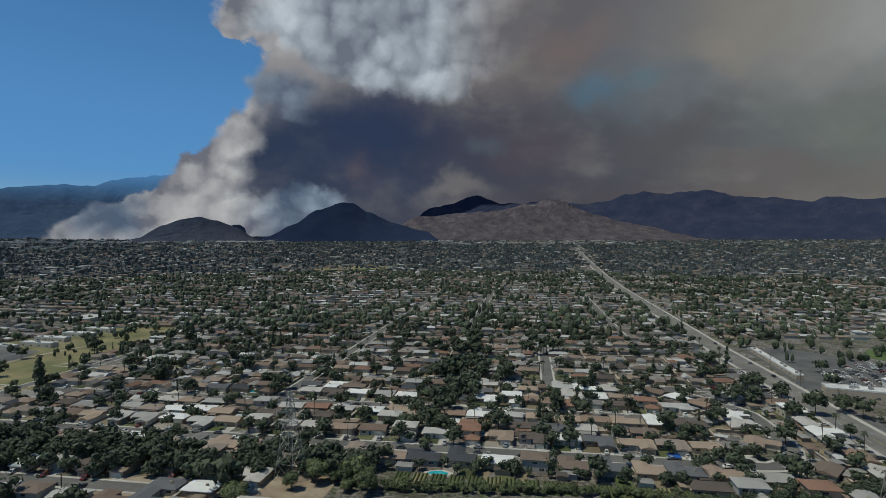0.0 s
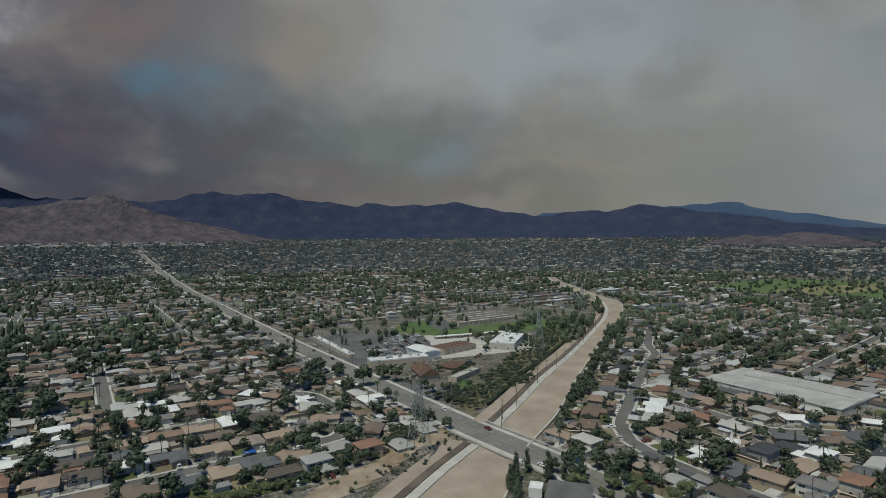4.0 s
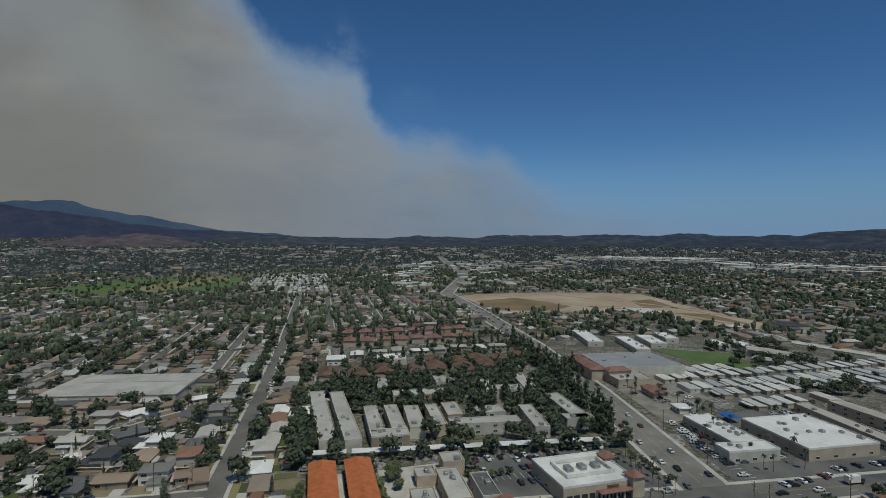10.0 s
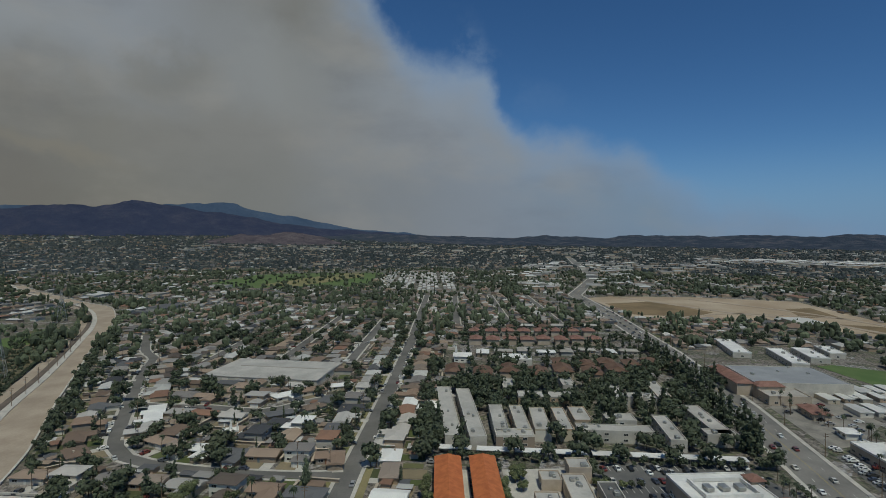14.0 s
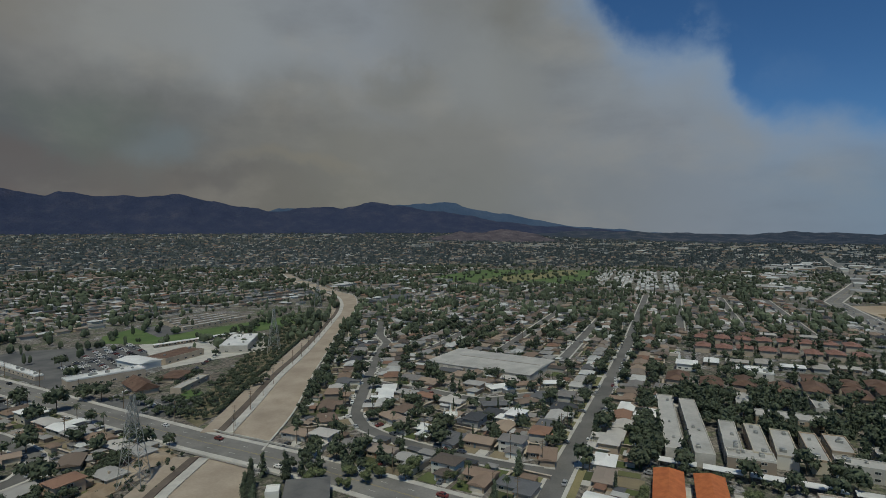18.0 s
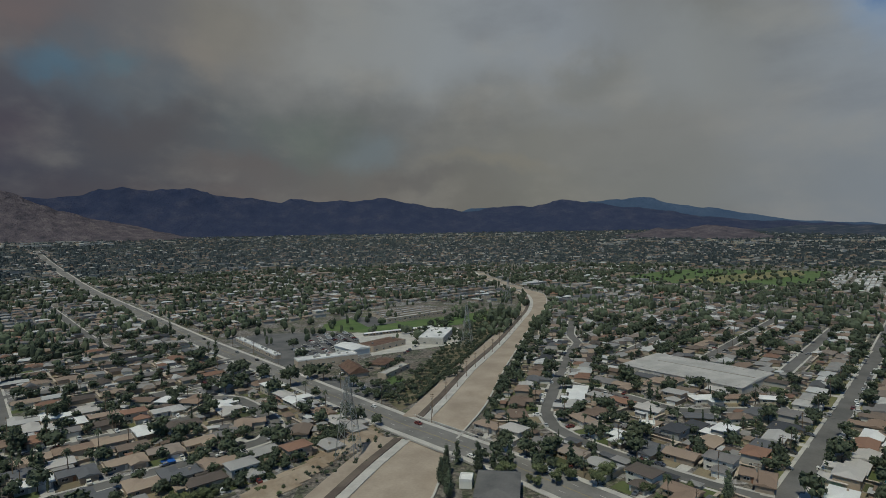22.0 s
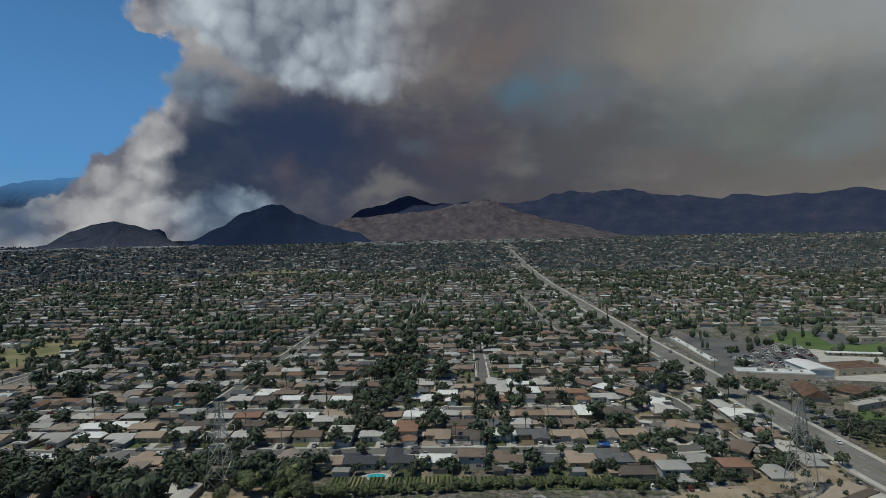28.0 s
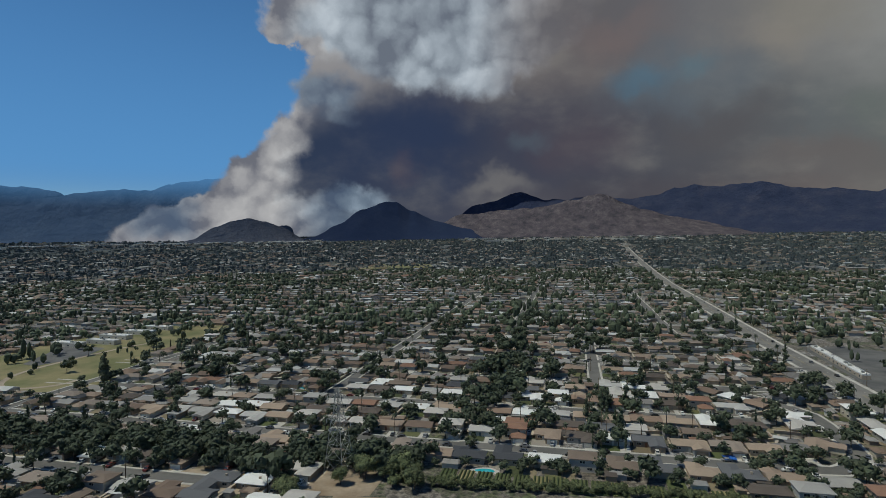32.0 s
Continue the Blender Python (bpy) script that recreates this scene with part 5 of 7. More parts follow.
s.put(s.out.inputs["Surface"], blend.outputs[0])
plume = new("smoke_plume", shell_mesh())
plume.data.materials.append(s.m)
tagged(plume, "towering wildfire smoke plume, white top and brown-grey drift", "smoke", kind="structure")

# ---- bridge, poles and towers ----
for side in (-1, 1):
    bm = ribbon(bmesh.new(), [p for p in dense(ROAD_A, 4.0) if math.hypot(p[0] - SPAN[0], p[1] - SPAN[1]) < 34], *sorted((side * 12.0, side * 12.4)), 0.0, 0.95, lift=lambda x, y: (over(x, y)[0], over(x, y)[0]))
    tagged(part("bridge_parapet", bm, M_CONCRETE), "pale concrete bridge parapet beside the road", "parapet", kind="structure")


def lattice_tower(h=36.0, b=9.5):
    """A four-legged steel pylon with bracing and three pairs of arms."""
    top = new("transmission_tower")

    def half(z):
        return b / 2 * (1 - z / h) + 0.7 * (z / h) if z < h * 0.62 else (b / 2 * 0.38 + 0.7 * 0.62) * (h - z) / (h * 0.38) * 0.75 + 0.55 * (1 - (h - z) / (h * 0.38)) + 0.12
    levels = [0, 7, 13, 18, 22, 25, 28, 31, 33.5, h]
    for sx, sy in ((-1, -1), (1, -1), (1, 1), (-1, 1)):
        part("leg", tube(bmesh.new(), [(sx * half(a), sy * half(a), a) for a in levels], 0.34), M_STEEL, top)
    for face in range(4):
        bm = bmesh.new()
        for a, c in zip(levels, levels[1:]):
            p, q = half(a), half(c)
            for s in (-1, 1):
                m = [(s * p, -p, a), (-s * q, -q, c)]
                t = face * math.pi / 2
                m = [(x * math.cos(t) - y * math.sin(t), x * math.sin(t) + y * math.cos(t), z) for x, y, z in m]
                beam(bm, m[0], m[1], 0.17)
            m = [(-q, -q, c), (q, -q, c)]
            m = [(x * math.cos(face * math.pi / 2) - y * math.sin(face * math.pi / 2), x * math.sin(face * math.pi / 2) + y * math.cos(face * math.pi / 2), z) for x, y, z in m]
            beam(bm, m[0], m[1], 0.15)
        part("bracing", bm, M_STEEL, top)
    for z, reach in ((22, 6.0), (27, 6.8), (32, 5.4)):
        for s in (-1, 1):
            bm = bmesh.new()
            for y in (-0.9, 0.9):
                beam(bm, (s * 0.8, y, z), (s * reach, 0, z + 0.2), 0.2, 0.14)
                beam(bm, (s * 0.8, y, z + 1.8), (s * reach, 0, z + 0.2), 0.16, 0.12)
            arm = part("arm", bm, M_STEEL, top)
            part("insulator", tube(bmesh.new(), [(s * reach, 0, z + 0.2), (s * reach, 0, z - 1.7)], 0.2, 6), M_TRIM, arm)
    return tagged(top, "tall galvanised steel lattice power pylon", "pylon", "power pylons")


tower = lattice_tower()
TOWERS = [(-63, 226, -20), (157, 188, 25), (372, 287, 25), (620, 408, 30)]
tower.matrix_basis = pose(TOWERS[0][0], TOWERS[0][1], 0, 0, 0, TOWERS[0][2])
for x, y, t in TOWERS[1:]:
    copy_thing(tower, pose(x, y, 0, 0, 0, t))


def utility_pole(h=11.0):
    top = new("utility_pole")
    part("post", beam(bmesh.new(), (0, 0, -0.3), (0, 0, h), 0.34, 0.24, 6), M_WOOD, top)
    for z, w in ((h - 0.5, 1.3), (h - 1.5, 1.1)):
        part("crossarm", box(bmesh.new(), -w, 0.14, z - 0.07, w, 0.28, z + 0.07), M_WOOD, top)
    bm = beam(bmesh.new(), (0.36, 0, h - 3.6), (0.36, 0, h - 2.6), 0.5, 0.5, 8)
    part("transformer", bm, M_STEEL, top)
    return tagged(top, "weathered wooden utility pole with crossarms", "utility pole", "utility poles")


pole = utility_pole()
POLES = []
for line, off, gap in ((ROAD_A, 12.0, 45), (ROAD_D, 12.4, 42), (ROAD_C, -9.0, 38), (ROAD_E, 12.4, 40), (ROAD_B, 7.5, 45)):
    for x, y, dx, dy in along(line, gap):
        if 190 < math.hypot(x, y) < 650:
            POLES.append((x + dy * off, y - dx * off, math.degrees(math.atan2(dy, dx)) + 90))
for v in (284.5, 346, 408, 469):
    for u in range(-280, 160, 42):
        POLES.append((*uv(u + random.uniform(-3, 3), v + random.uniform(-2, 2)), -8.6 + 90))
for x, y, dx, dy in along(CHANNEL_L, 26):
    if 215 < x < 520:
        POLES.append((x + dy * 6, y - dx * 6, math.degrees(math.atan2(dy, dx)) + 90))
for i, (x, y, t) in enumerate(POLES):
    zz = over(x, y)[0] * 0.9 if abs(x - 199) < 30 and abs(y - 172) < 60 else 0
    m = pose(x, y, zz, 0, 0, t)
    if i == 0:
        pole.matrix_basis = m
    else:
        copy_thing(pole, m)

# ---- large buildings ----


def flat_building(x, y, w, d, turn, h, wall_m, roof_m, label, name="building", units=3, rows=1, bays=0, seed=1, awning=None):
    """A flat-roofed block with a parapet, rooftop units, windows and a door; front to -y."""
    rnd = random.Random(seed * 31 + int(x) * 7 + int(y))
    top = new(name)
    part("wall", box(bmesh.new(), -w / 2, -d / 2, -0.3, w / 2, d / 2, h), wall_m, top)
    part("roof", box(bmesh.new(), -w / 2 + 0.35, -d / 2 + 0.35, h + 0.01, w / 2 - 0.35, d / 2 - 0.35, h + 0.14), roof_m, top)
    bm = bmesh.new()
    for a in ((-w / 2 - 0.05, -d / 2 - 0.05, w / 2 + 0.05, -d / 2 + 0.3), (-w / 2 - 0.05, d / 2 - 0.3, w / 2 + 0.05, d / 2 + 0.05), (-w / 2 - 0.05, -d / 2 + 0.3, -w / 2 + 0.3, d / 2 - 0.3), (w / 2 - 0.3, -d / 2 + 0.3, w / 2 + 0.05, d / 2 - 0.3)):
        box(bm, a[0], a[1], h - 0.3, a[2], a[3], h + 0.62)
    part("parapet", bm, roof_m if roof_m is M_WHITEROOF else wall_m, top)
    for i in range(units):
        ux, uy, s = rnd.uniform(-w / 2 + 2, w / 2 - 2), rnd.uniform(-d / 2 + 2, d / 2 - 2), rnd.uniform(0.7, 1.3)
        bm = box(bmesh.new(), ux - s, uy - s * 0.8, h + 0.14, ux + s, uy + s * 0.8, h + 0.14 + s * 1.1, 0.06)
        beam(bm, (ux, uy, h + 0.1 + s * 1.1), (ux, uy, h + 0.35 + s * 1.1), s * 1.2, s * 1.2, 8)
        part("rooftop_unit", bm, M_STEEL, top)
    n = bays or max(2, int(w / 7))
    for k in range(rows):
        z = 1.0 + k * (h / rows)
        for i in range(n):
            for sy, t in ((-1, 0), (1, 180)):
                ob = part("window", WIN_WIDE, None, top)
                ob.matrix_basis = pose(-w / 2 + w * (i + 0.5) / n, sy * d / 2, z, 0, 0, t)
        for i in range(max(1, int(d / 8)) if d > 8 else 0):
            for sx, t in ((-1, -90), (1, 90)):
                ob = part("window", WIN_WIDE, None, top)
                ob.matrix_basis = pose(sx * w / 2, -d / 2 + d * (i + 0.5) / max(1, int(d / 8)), z, 0, 0, t)
    if awning:
        part("awning", box(bmesh.new(), -w / 2 + 0.5, -d / 2 - 1.4, h * 0.62, w / 2 - 0.5, -d / 2 - 0.051, h * 0.62 + 0.35), awning, top)
    top.matrix_basis = pose(x, y, 0, 0, 0, turn)
    return tagged(top, label, "building")


def gabled(x, y, w, d, turn, h, rise, inset, wall_m, roof_m, label, name="building", bays=3, rows=1):
    top = new(name)
    part("wall", box(bmesh.new(), -w / 2, -d / 2, -0.3, w / 2, d / 2, h), wall_m, top)
    part("roof", roof_on(bmesh.new(), -w / 2, -d / 2, w / 2, d / 2, h, rise, inset, 0.8), roof_m, top)
    for k in range(rows):
        for i in range(bays):
            for sy, t in ((-1, 0), (1, 180)):
                ob = part("window", WIN_WIDE, None, top)
                ob.matrix_basis = pose(-w / 2 + w * (i + 0.5) / bays, sy * d / 2, 1.0 + k * 2.8, 0, 0, t)
    top.matrix_basis = pose(x, y, 0, 0, 0, turn)
    return tagged(top, label, "building")


# the twin orange roofs
gabled(208, -7.5, 46, 9.6, -1, 5.6, 2.4, 3.0, M_TAN, M_ORANGE, "long two-storey apartment block with bright orange tile roof", "apartment_building", 8, 2)
gabled(208, -22, 46, 9.6, -1, 5.6, 2.4, 3.0, M_TAN, M_ORANGE, "long two-storey apartment block with bright orange tile roof", "apartment_building", 8, 2)
area("driveway", [(184, -13), (231, -13.5), (231, -16.5), (184, -16)], 0.1, M_CONCRETE, "pale concrete drive between the orange roofs", "driveway")
# flat grey apartment blocks
BLOCKS = [(296, -10, 82, 8, 2), (293, -21.5, 80, 8, 2), (281, -35.5, 40, 7, -2), (281, -46.5, 38, 7, -2), (259, -40.5, 9, 18, -2), (279, -56.5, 34, 8, -5), (279, -68, 34, 6.5, -4), (286, -79, 22, 9, -4), (264, -90, 9, 36, -6), (280, -98, 11, 15, -5),
          (265, -117, 35, 7.5, -8), (277, -142, 44, 9, -4), (258, -139, 8, 15, -4), (321, -68, 12, 32, -4), (323, -111, 34, 8, -10), (318, -124, 10, 16, -10), (346, -50, 22, 8, -4), (350, -88, 22, 8, -4), (330, -139, 36, 8, -8)]
for x, y, w, d, t in BLOCKS:
    flat_building(x, y, w, d, t, 5.6, M_WALL if (int(x) + int(y)) % 2 else M_CONCRETE, M_PALEROOF, "two-storey stucco apartment block with pale flat roof", "apartment_building", 3, 2)


def off_blocks(x, y, d=2.0):
    for bx, by, w, dd, t in BLOCKS:
        c, sn = math.cos(radians(t)), math.sin(radians(t))
        px_, py_ = (x - bx) * c + (y - by) * sn, -(x - bx) * sn + (y - by) * c
        if abs(px_) < w / 2 + d and abs(py_) < dd / 2 + d:
            return False
    return True


for i in range(8):
    y = -6 - i * 17
    top = new("carport")
    part("roof", box(bmesh.new(), -2.6, -7.4, 2.5, 2.6, 7.4, 2.75), M_WHITEROOF, top)
    for sy in (-6.8, 0, 6.8):
        for sx in (-2.2, 2.2):
            part("post", beam(bmesh.new(), (sx, sy, -0.2), (sx, sy, 2.5), 0.14), M_STEEL, top)
    top.matrix_basis = pose(249.5 - i * 2.1, y - 6, 0, 0, 0, -7)
    tagged(top, "long white flat-roofed carport on thin posts", "carport", "carports")
# brown and red-roofed townhouses beyond
for i in range(7):
    gabled(385 - (i % 2) * 8, -18 - i * 19, 20, 12, -6, 5.6, 3.0, 4.0, M_TAN, M_DARKWOOD, "townhouse block with dark brown hipped roof", "townhouse", 4, 2)
for i in range(8):
    gabled(500 - (i % 2) * 3, -42 - i * 15.5, 13, 11, -6, 5.4, 2.4, 3.5, M_TAN, M_REDTILE, "townhouse with red-brown tiled roof", "townhouse", 3, 2)
    gabled(540, -45 - i * 16, 13, 11, -6, 5.4, 2.4, 3.5, M_TAN, M_REDTILE, "townhouse with red-brown tiled roof", "townhouse", 3, 2)
for i in range(6):
    gabled(408 - (i % 2) * 5, -98 - i * 17, 15, 11, -6, 5.4, 2.0, 4.0, M_TAN, M_DARKWOOD, "townhouse block with dark brown hipped roof", "townhouse", 3, 2)
for i in range(8):
    gabled(452 + (i % 3) * 4, -44 - i * 17.5, 14, 9, -6 + (i % 2) * 90, 3.2, 1.4, 3.0, M_WALL, M_GREYROOF if i % 3 else M_WHITEROOF, "low house with pale shingled roof", "house", 3)
    gabled(578 + (i % 2) * 6, -52 - i * 17, 14, 9, -6 + (i % 2) * 90, 3.2, 1.4, 3.0, M_WALL, M_GREYROOF if i % 2 else M_DARKWOOD, "low house with weathered shingled roof", "house", 3)
flat_building(419, -67, 18, 22, -6, 6, M_CONCRETE, M_WHITEROOF, "pale blue-white two-storey block with flat roof", "apartment_building", 2, 2)

# plaza, parking and the white store
area("parking_lot", [(194, -66), (236, -70), (238, -134), (186, -146), (182, -70)], 0.06, M_LOT, "dark asphalt parking lot with painted stalls", "parking lot")
area("courtyard", [(186, -30), (231, -31), (232, -65), (184, -66)], 0.11, M_CONCRETE, "worn paved courtyard between low buildings", "courtyard")
flat_building(222, -61, 10, 9, -3, 6.2, M_TAN, M_PALEROOF, "tall pale corner block with flat roof", "office_building", 2)
flat_building(215, -48, 9, 8, -3, 4.2, M_TAN, M_PALEROOF, "small pale office wing with flat roof", "office_building", 3)
flat_building(193, -43, 15, 9, -3, 4.5, M_TAN, M_PALEROOF, "low tan office with stepped flat roof", "office_building", 3)
flat_building(201, -56, 27, 9, -3, 5.0, M_TAN, M_PALEROOF, "low tan office with stepped flat roof", "office_building", 4)
flat_building(196, -67, 20, 7, -3, 5.5, M_CONCRETE, M_TARRED, "low shop with dark flat roof and red trim", "shop", 2)
gabled(184, -70, 9, 7, -3, 4.5, 1.6, 3, M_TAN, M_REDTILE, "small shop with red tile roof", "shop", 2)
store = flat_building(198, -108.5, 27, 31, 2, 6.2, M_TAN, M_WHITEROOF, "large store with white flat roof and sunken roof well", "store", 0, 1, 0, 3)
bm = bmesh.new()
for a in ((-7, -10.5, 7, -9.9), (-7, 9.9, 7, 10.5), (-7, -9.9, -6.4, 9.9), (6.4, -9.9, 7, 9.9)):
    box(bm, a[0], a[1], 6.55, a[2], a[3], 7.9)
part("roof_screen", bm, M_WHITEROOF, store)
for uy in (-6, 0, 6):
    part("rooftop_unit", box(bmesh.new(), -2, uy - 1.4, 6.55, 2, uy + 1.4, 8.0, 0.1), M_STEEL, store)
for tx, ty in ((6, -15.2), (-13.2, -15.2)):
    part("turret", box(bmesh.new(), tx - 2.6, ty - 2.6, 0, tx + 2.6, ty + 2.6, 7.6), M_TAN, store)
    part("turret_roof", roof_on(bmesh.new(), tx - 2.6, ty - 2.6, tx + 2.6, ty + 2.6, 7.6, 1.7, 2.6), M_REDTILE, store)
part("arcade_roof", roof_on(bmesh.new(), -16.4, -12, -13.6, 1, 3.6, 0.5, 0.3), M_REDTILE, store, "red tile roof over the arcade")
for ay in (-10.5, -7.2, -3.9, -0.6, 3.4, 6.6, 10.0, 13.0):
    part("shop_window", box(bmesh.new(), -13.62, ay - 1.2, 0.2, -13.505, ay + 1.2, 3.0), M_GLASS, store)
    if ay < 0:
        part("column", box(bmesh.new(), -16.2, ay + 1.3, -0.2, -15.7, ay + 1.9, 3.6), M_TAN, store)
part("sign", box(bmesh.new(), -13.75, -8, 4.3, -13.55, -3, 5.1), M_DARKWOOD, store, "dark shop sign band")
# south side of the avenue
area("parking_lot", [(182, -170), (243, -184), (250, -205), (196, -208), (176, -214), (172, -172)], 0.06, M_LOT, "dark asphalt parking lot before the shops", "parking lot")
area("parking_lot", [(172, -210), (252, -206), (262, -262), (166, -268)], 0.1, M_LOT, "worn asphalt yard round the large store", "parking lot")
area("paved_yard", [(250, -187), (314, -198), (338, -230), (330, -246), (286, -242), (256, -206)], 0.1, M_COURT, "worn pale paved yard beside the avenue", "yard")
flat_building(226, -200, 42, 15, -5, 4.6, M_TAN, M_WHITEROOF, "long strip of shops with white flat roof", "shop_row", 9, 1, 9)
flat_building(203, -193, 10, 25, -5, 5.2, M_CONCRETE, M_WHITEROOF, "white-fronted corner shop with flat roof", "shop", 2, 1)
flat_building(212, -236, 41, 38, -3, 5.6, M_TAN, M_WHITEROOF, "big box store with bright white flat roof", "store", 11, 1)
flat_building(214, -270, 76, 9, -9, 3.8, M_TAN, M_GREYROOF, "long low storage block with tan walls", "storage_building", 3, 1)
flat_building(202, -293, 90, 11, -3, 5.2, M_TAN, M_GREYROOF, "long two-storey motel block with flat roof", "motel", 4, 2)
gabled(298, -213, 17, 9, -8, 3.6, 1.6, 3, M_TAN, M_REDTILE, "small restaurant with dark red tile roof", "restaurant", 3)
gabled(266, -208, 8, 7, -8, 3.2, 0.9, 2, M_TRIM, M_WHITEROOF, "small kiosk with white roof", "kiosk", 2)
flat_building(327, -213, 22, 24, -6, 5, M_TAN, M_GREYROOF, "low tan workshop with grey flat roof", "workshop", 3)
top = flat_building(356, -234, 46, 58, -6, 8.0, M_CONCRETE, M_BLUEROOF, "large hall with blue-grey metal roof", "hall", 4, 1)
for ox, oy, w, d in ((-10, 34, 24, 11), (12, 34, 20, 10), (-24, 22, 8, 16)):
    part("entrance_roof", roof_on(bmesh.new(), ox - w / 2, oy - d / 2, ox + w / 2, oy + d / 2, 7.4, 2.6, 4), M_REDTILE, top, "red tile roof over the entrance")
    part("entrance_wall", box(bmesh.new(), ox - w / 2, oy - d / 2, -0.2, ox + w / 2, oy + d / 2, 7.4), M_TAN, top)
tarp = part("shade_canopy", roof_on(bmesh.new(), -4, -3, 4, 3, 3.2, 0.5, 2), M_TARP)
tarp.matrix_basis = pose(246, -222, 0, 0, 0, -6)
for sx, sy in ((-3.8, -2.8), (3.8, -2.8), (3.8, 2.8), (-3.8, 2.8)):
    part("post", beam(bmesh.new(), (sx, sy, 0), (sx, sy, 3.2), 0.12), M_STEEL, tarp)
tagged(tarp, "bright blue fabric shade canopy on posts", "canopy")
area("lawn", [(342, -298), (338, -334), (356, -338), (386, -350), (416, -311), (412, -296)], 0.12, M_LAWN, "bright green mown school lawn", "lawn")
for x, y, w, d in ((404, -376, 34, 10), (412, -358, 26, 10), (440, -310, 40, 14), (430, -284, 56, 12), (452, -335, 30, 12), (470, -262, 60, 14)):
    flat_building(x, y, w, d, -14, 4.2, M_CONCRETE, M_WHITEROOF, "low classroom block with pale flat roof", "school_building", 3, 1)
area("dirt_field", FIELD, 0.14, M_TANDIRT, "wide graded field of bare tan dirt", "field")
for poly in ([(790, -254), (815, -335), (700, -365), (662, -320), (684, -256)], [(733, -481), (744, -523), (660, -501), (654, -451)], [(607, -461), (588, -496), (511, -488), (534, -451)]):
    area("dry_patch", poly, 0.3, M_OCHRE, "patch of dry ochre weeds on the field", "field")
for line, w in (([(878, -300), (690, -392), (644, -440), (500, -476)], 5), ([(852, -400), (700, -480), (560, -512)], 4), ([(655, -300), (690, -392), (640, -520)], 3)):
    tagged(part("dirt_track", ribbon(bmesh.new(), rounded(line, 20), -w, w, -0.3, 0.36), M_SAND), "pale graded dirt track across the field", "path", kind="structure")
wash = dense([(492, -456), (410, -444), (330, -466), (200, -496)], 10)
tagged(part("canal_road", ribbon(bmesh.new(), wash, -7, 7, -0.3, 0.5), M_CONCRETE), "pale concrete canal beside the field", "canal", kind="structure")


def mobile_home(n, w, aw):
    top = new("mobile_home")
    part("wall", box(bmesh.new(), -n, -w, -0.2, n, w, 2.6), M_WALL, top)
    part("roof", roof_on(bmesh.new(), -n, -w, n, w, 2.6, 0.6, 0.1, 0.3), M_HOMEROOF, top)
    part("awning", box(bmesh.new(), -n * 0.75, -w - aw, 2.2, n * 0.6, -w - 0.01, 2.32), M_HOMEROOF, top)
    for x in (-n * 0.7, -n * 0.7 + 4.5):
        part("post", beam(bmesh.new(), (x, -w - aw + 0.2, -0.2), (x, -w - aw + 0.2, 2.2), 0.12), M_STEEL, top)
    for x in (-n * 0.6, n * 0.6):
        ob = part("window", WIN_SMALL, None, top)
        ob.location = (x, -w, 1.1)
    ob = part("window", WIN_SMALL, None, top)
    ob.matrix_basis = pose(-n, 0, 1.1, 0, 0, -90)
    return tagged(top, "white-roofed mobile home with side awning", "mobile home", "mobile home park")


HOMES = [mobile_home(7.5, 2.7, 3.0), mobile_home(6.3, 2.4, 2.6), mobile_home(8.0, 3.3, 2.2)]
HOME_PARK = [(340, -238), (345, -300), (334, -332), (336, -392), (345, -500), (250, -480), (238, -400), (252, -345), (286, -376), (258, -300), (254, -268), (262, -254), (296, -242)]
area("park_street", [(x, y) for x, y in HOME_PARK if x > 1], 0.07, M_ASPHALT, "narrow asphalt lanes between the mobile homes", "road")
used = set()
for i in range(26):
    for j in range(7):
        x, y = 342 - j * 19.5 + (4.0 if j % 2 else 0) + random.uniform(-1.2, 1.2), -240 - i * 10.6 - (342 - (342 - j * 19.5)) * 0.04 + random.uniform(-0.6, 0.6)
        if random.random() < 0.08 or not inside(HOME_PARK, x, y):
            continue
        if random.random() < 0.4:
            plant(x + random.choice([-9, 9]) + random.uniform(-1, 1), y + random.uniform(-3, 3), random.choice(["broad", "broad", "cypress", "palm"]), random.uniform(0.25, 0.6))
        k = random.randrange(3)
        m = pose(x, y, 0, 0, 0, random.choice([0, 0, 180]) - 7 + random.uniform(-1.5, 1.5))
        if k not in used:
            used.add(k)
            HOMES[k].matrix_basis = m
        else:
            copy_thing(HOMES[k], m)
for i in range(26):
    k = random.random()
    plant(*random.choice([(279 - 22 * k + random.uniform(-2, 16), -304 - 40 * k), (262 + 34 * k, -330 - 44 * k + random.uniform(0, 14))]), "broad", random.uniform(0.5, 1.0))
for x, y in ((334, -366), (349, -318), (343, -336), (352, -352), (338, -350), (345, -372), (356, -330)):
    plant(x, y, "broad", random.uniform(0.9, 1.3))
gabled(362, -372, 40, 14, 20, 5.0, 2.2, 0.3, M_CONCRETE, M_GREYROOF, "school gymnasium with pale gabled roof", "gymnasium", 4)
gabled(344, -350, 26, 10, 20, 4.0, 1.6, 0.3, M_CONCRETE, M_GREYROOF, "school hall with pale gabled roof", "school_building", 3)
items = []
for i in range(28):
    for j in range(24):
        x, y = 942 + i * 17.5 + random.uniform(-1.5, 1.5), -66 + j * 7.6 + random.uniform(-0.6, 0.6)
        if inside(HOMES_FAR, x, y) and j % 6 and random.random() < 0.9:
            items.append((x, y, radians(4), random.uniform(11, 15), 5.4, 3.2, 0.6, 0.3))
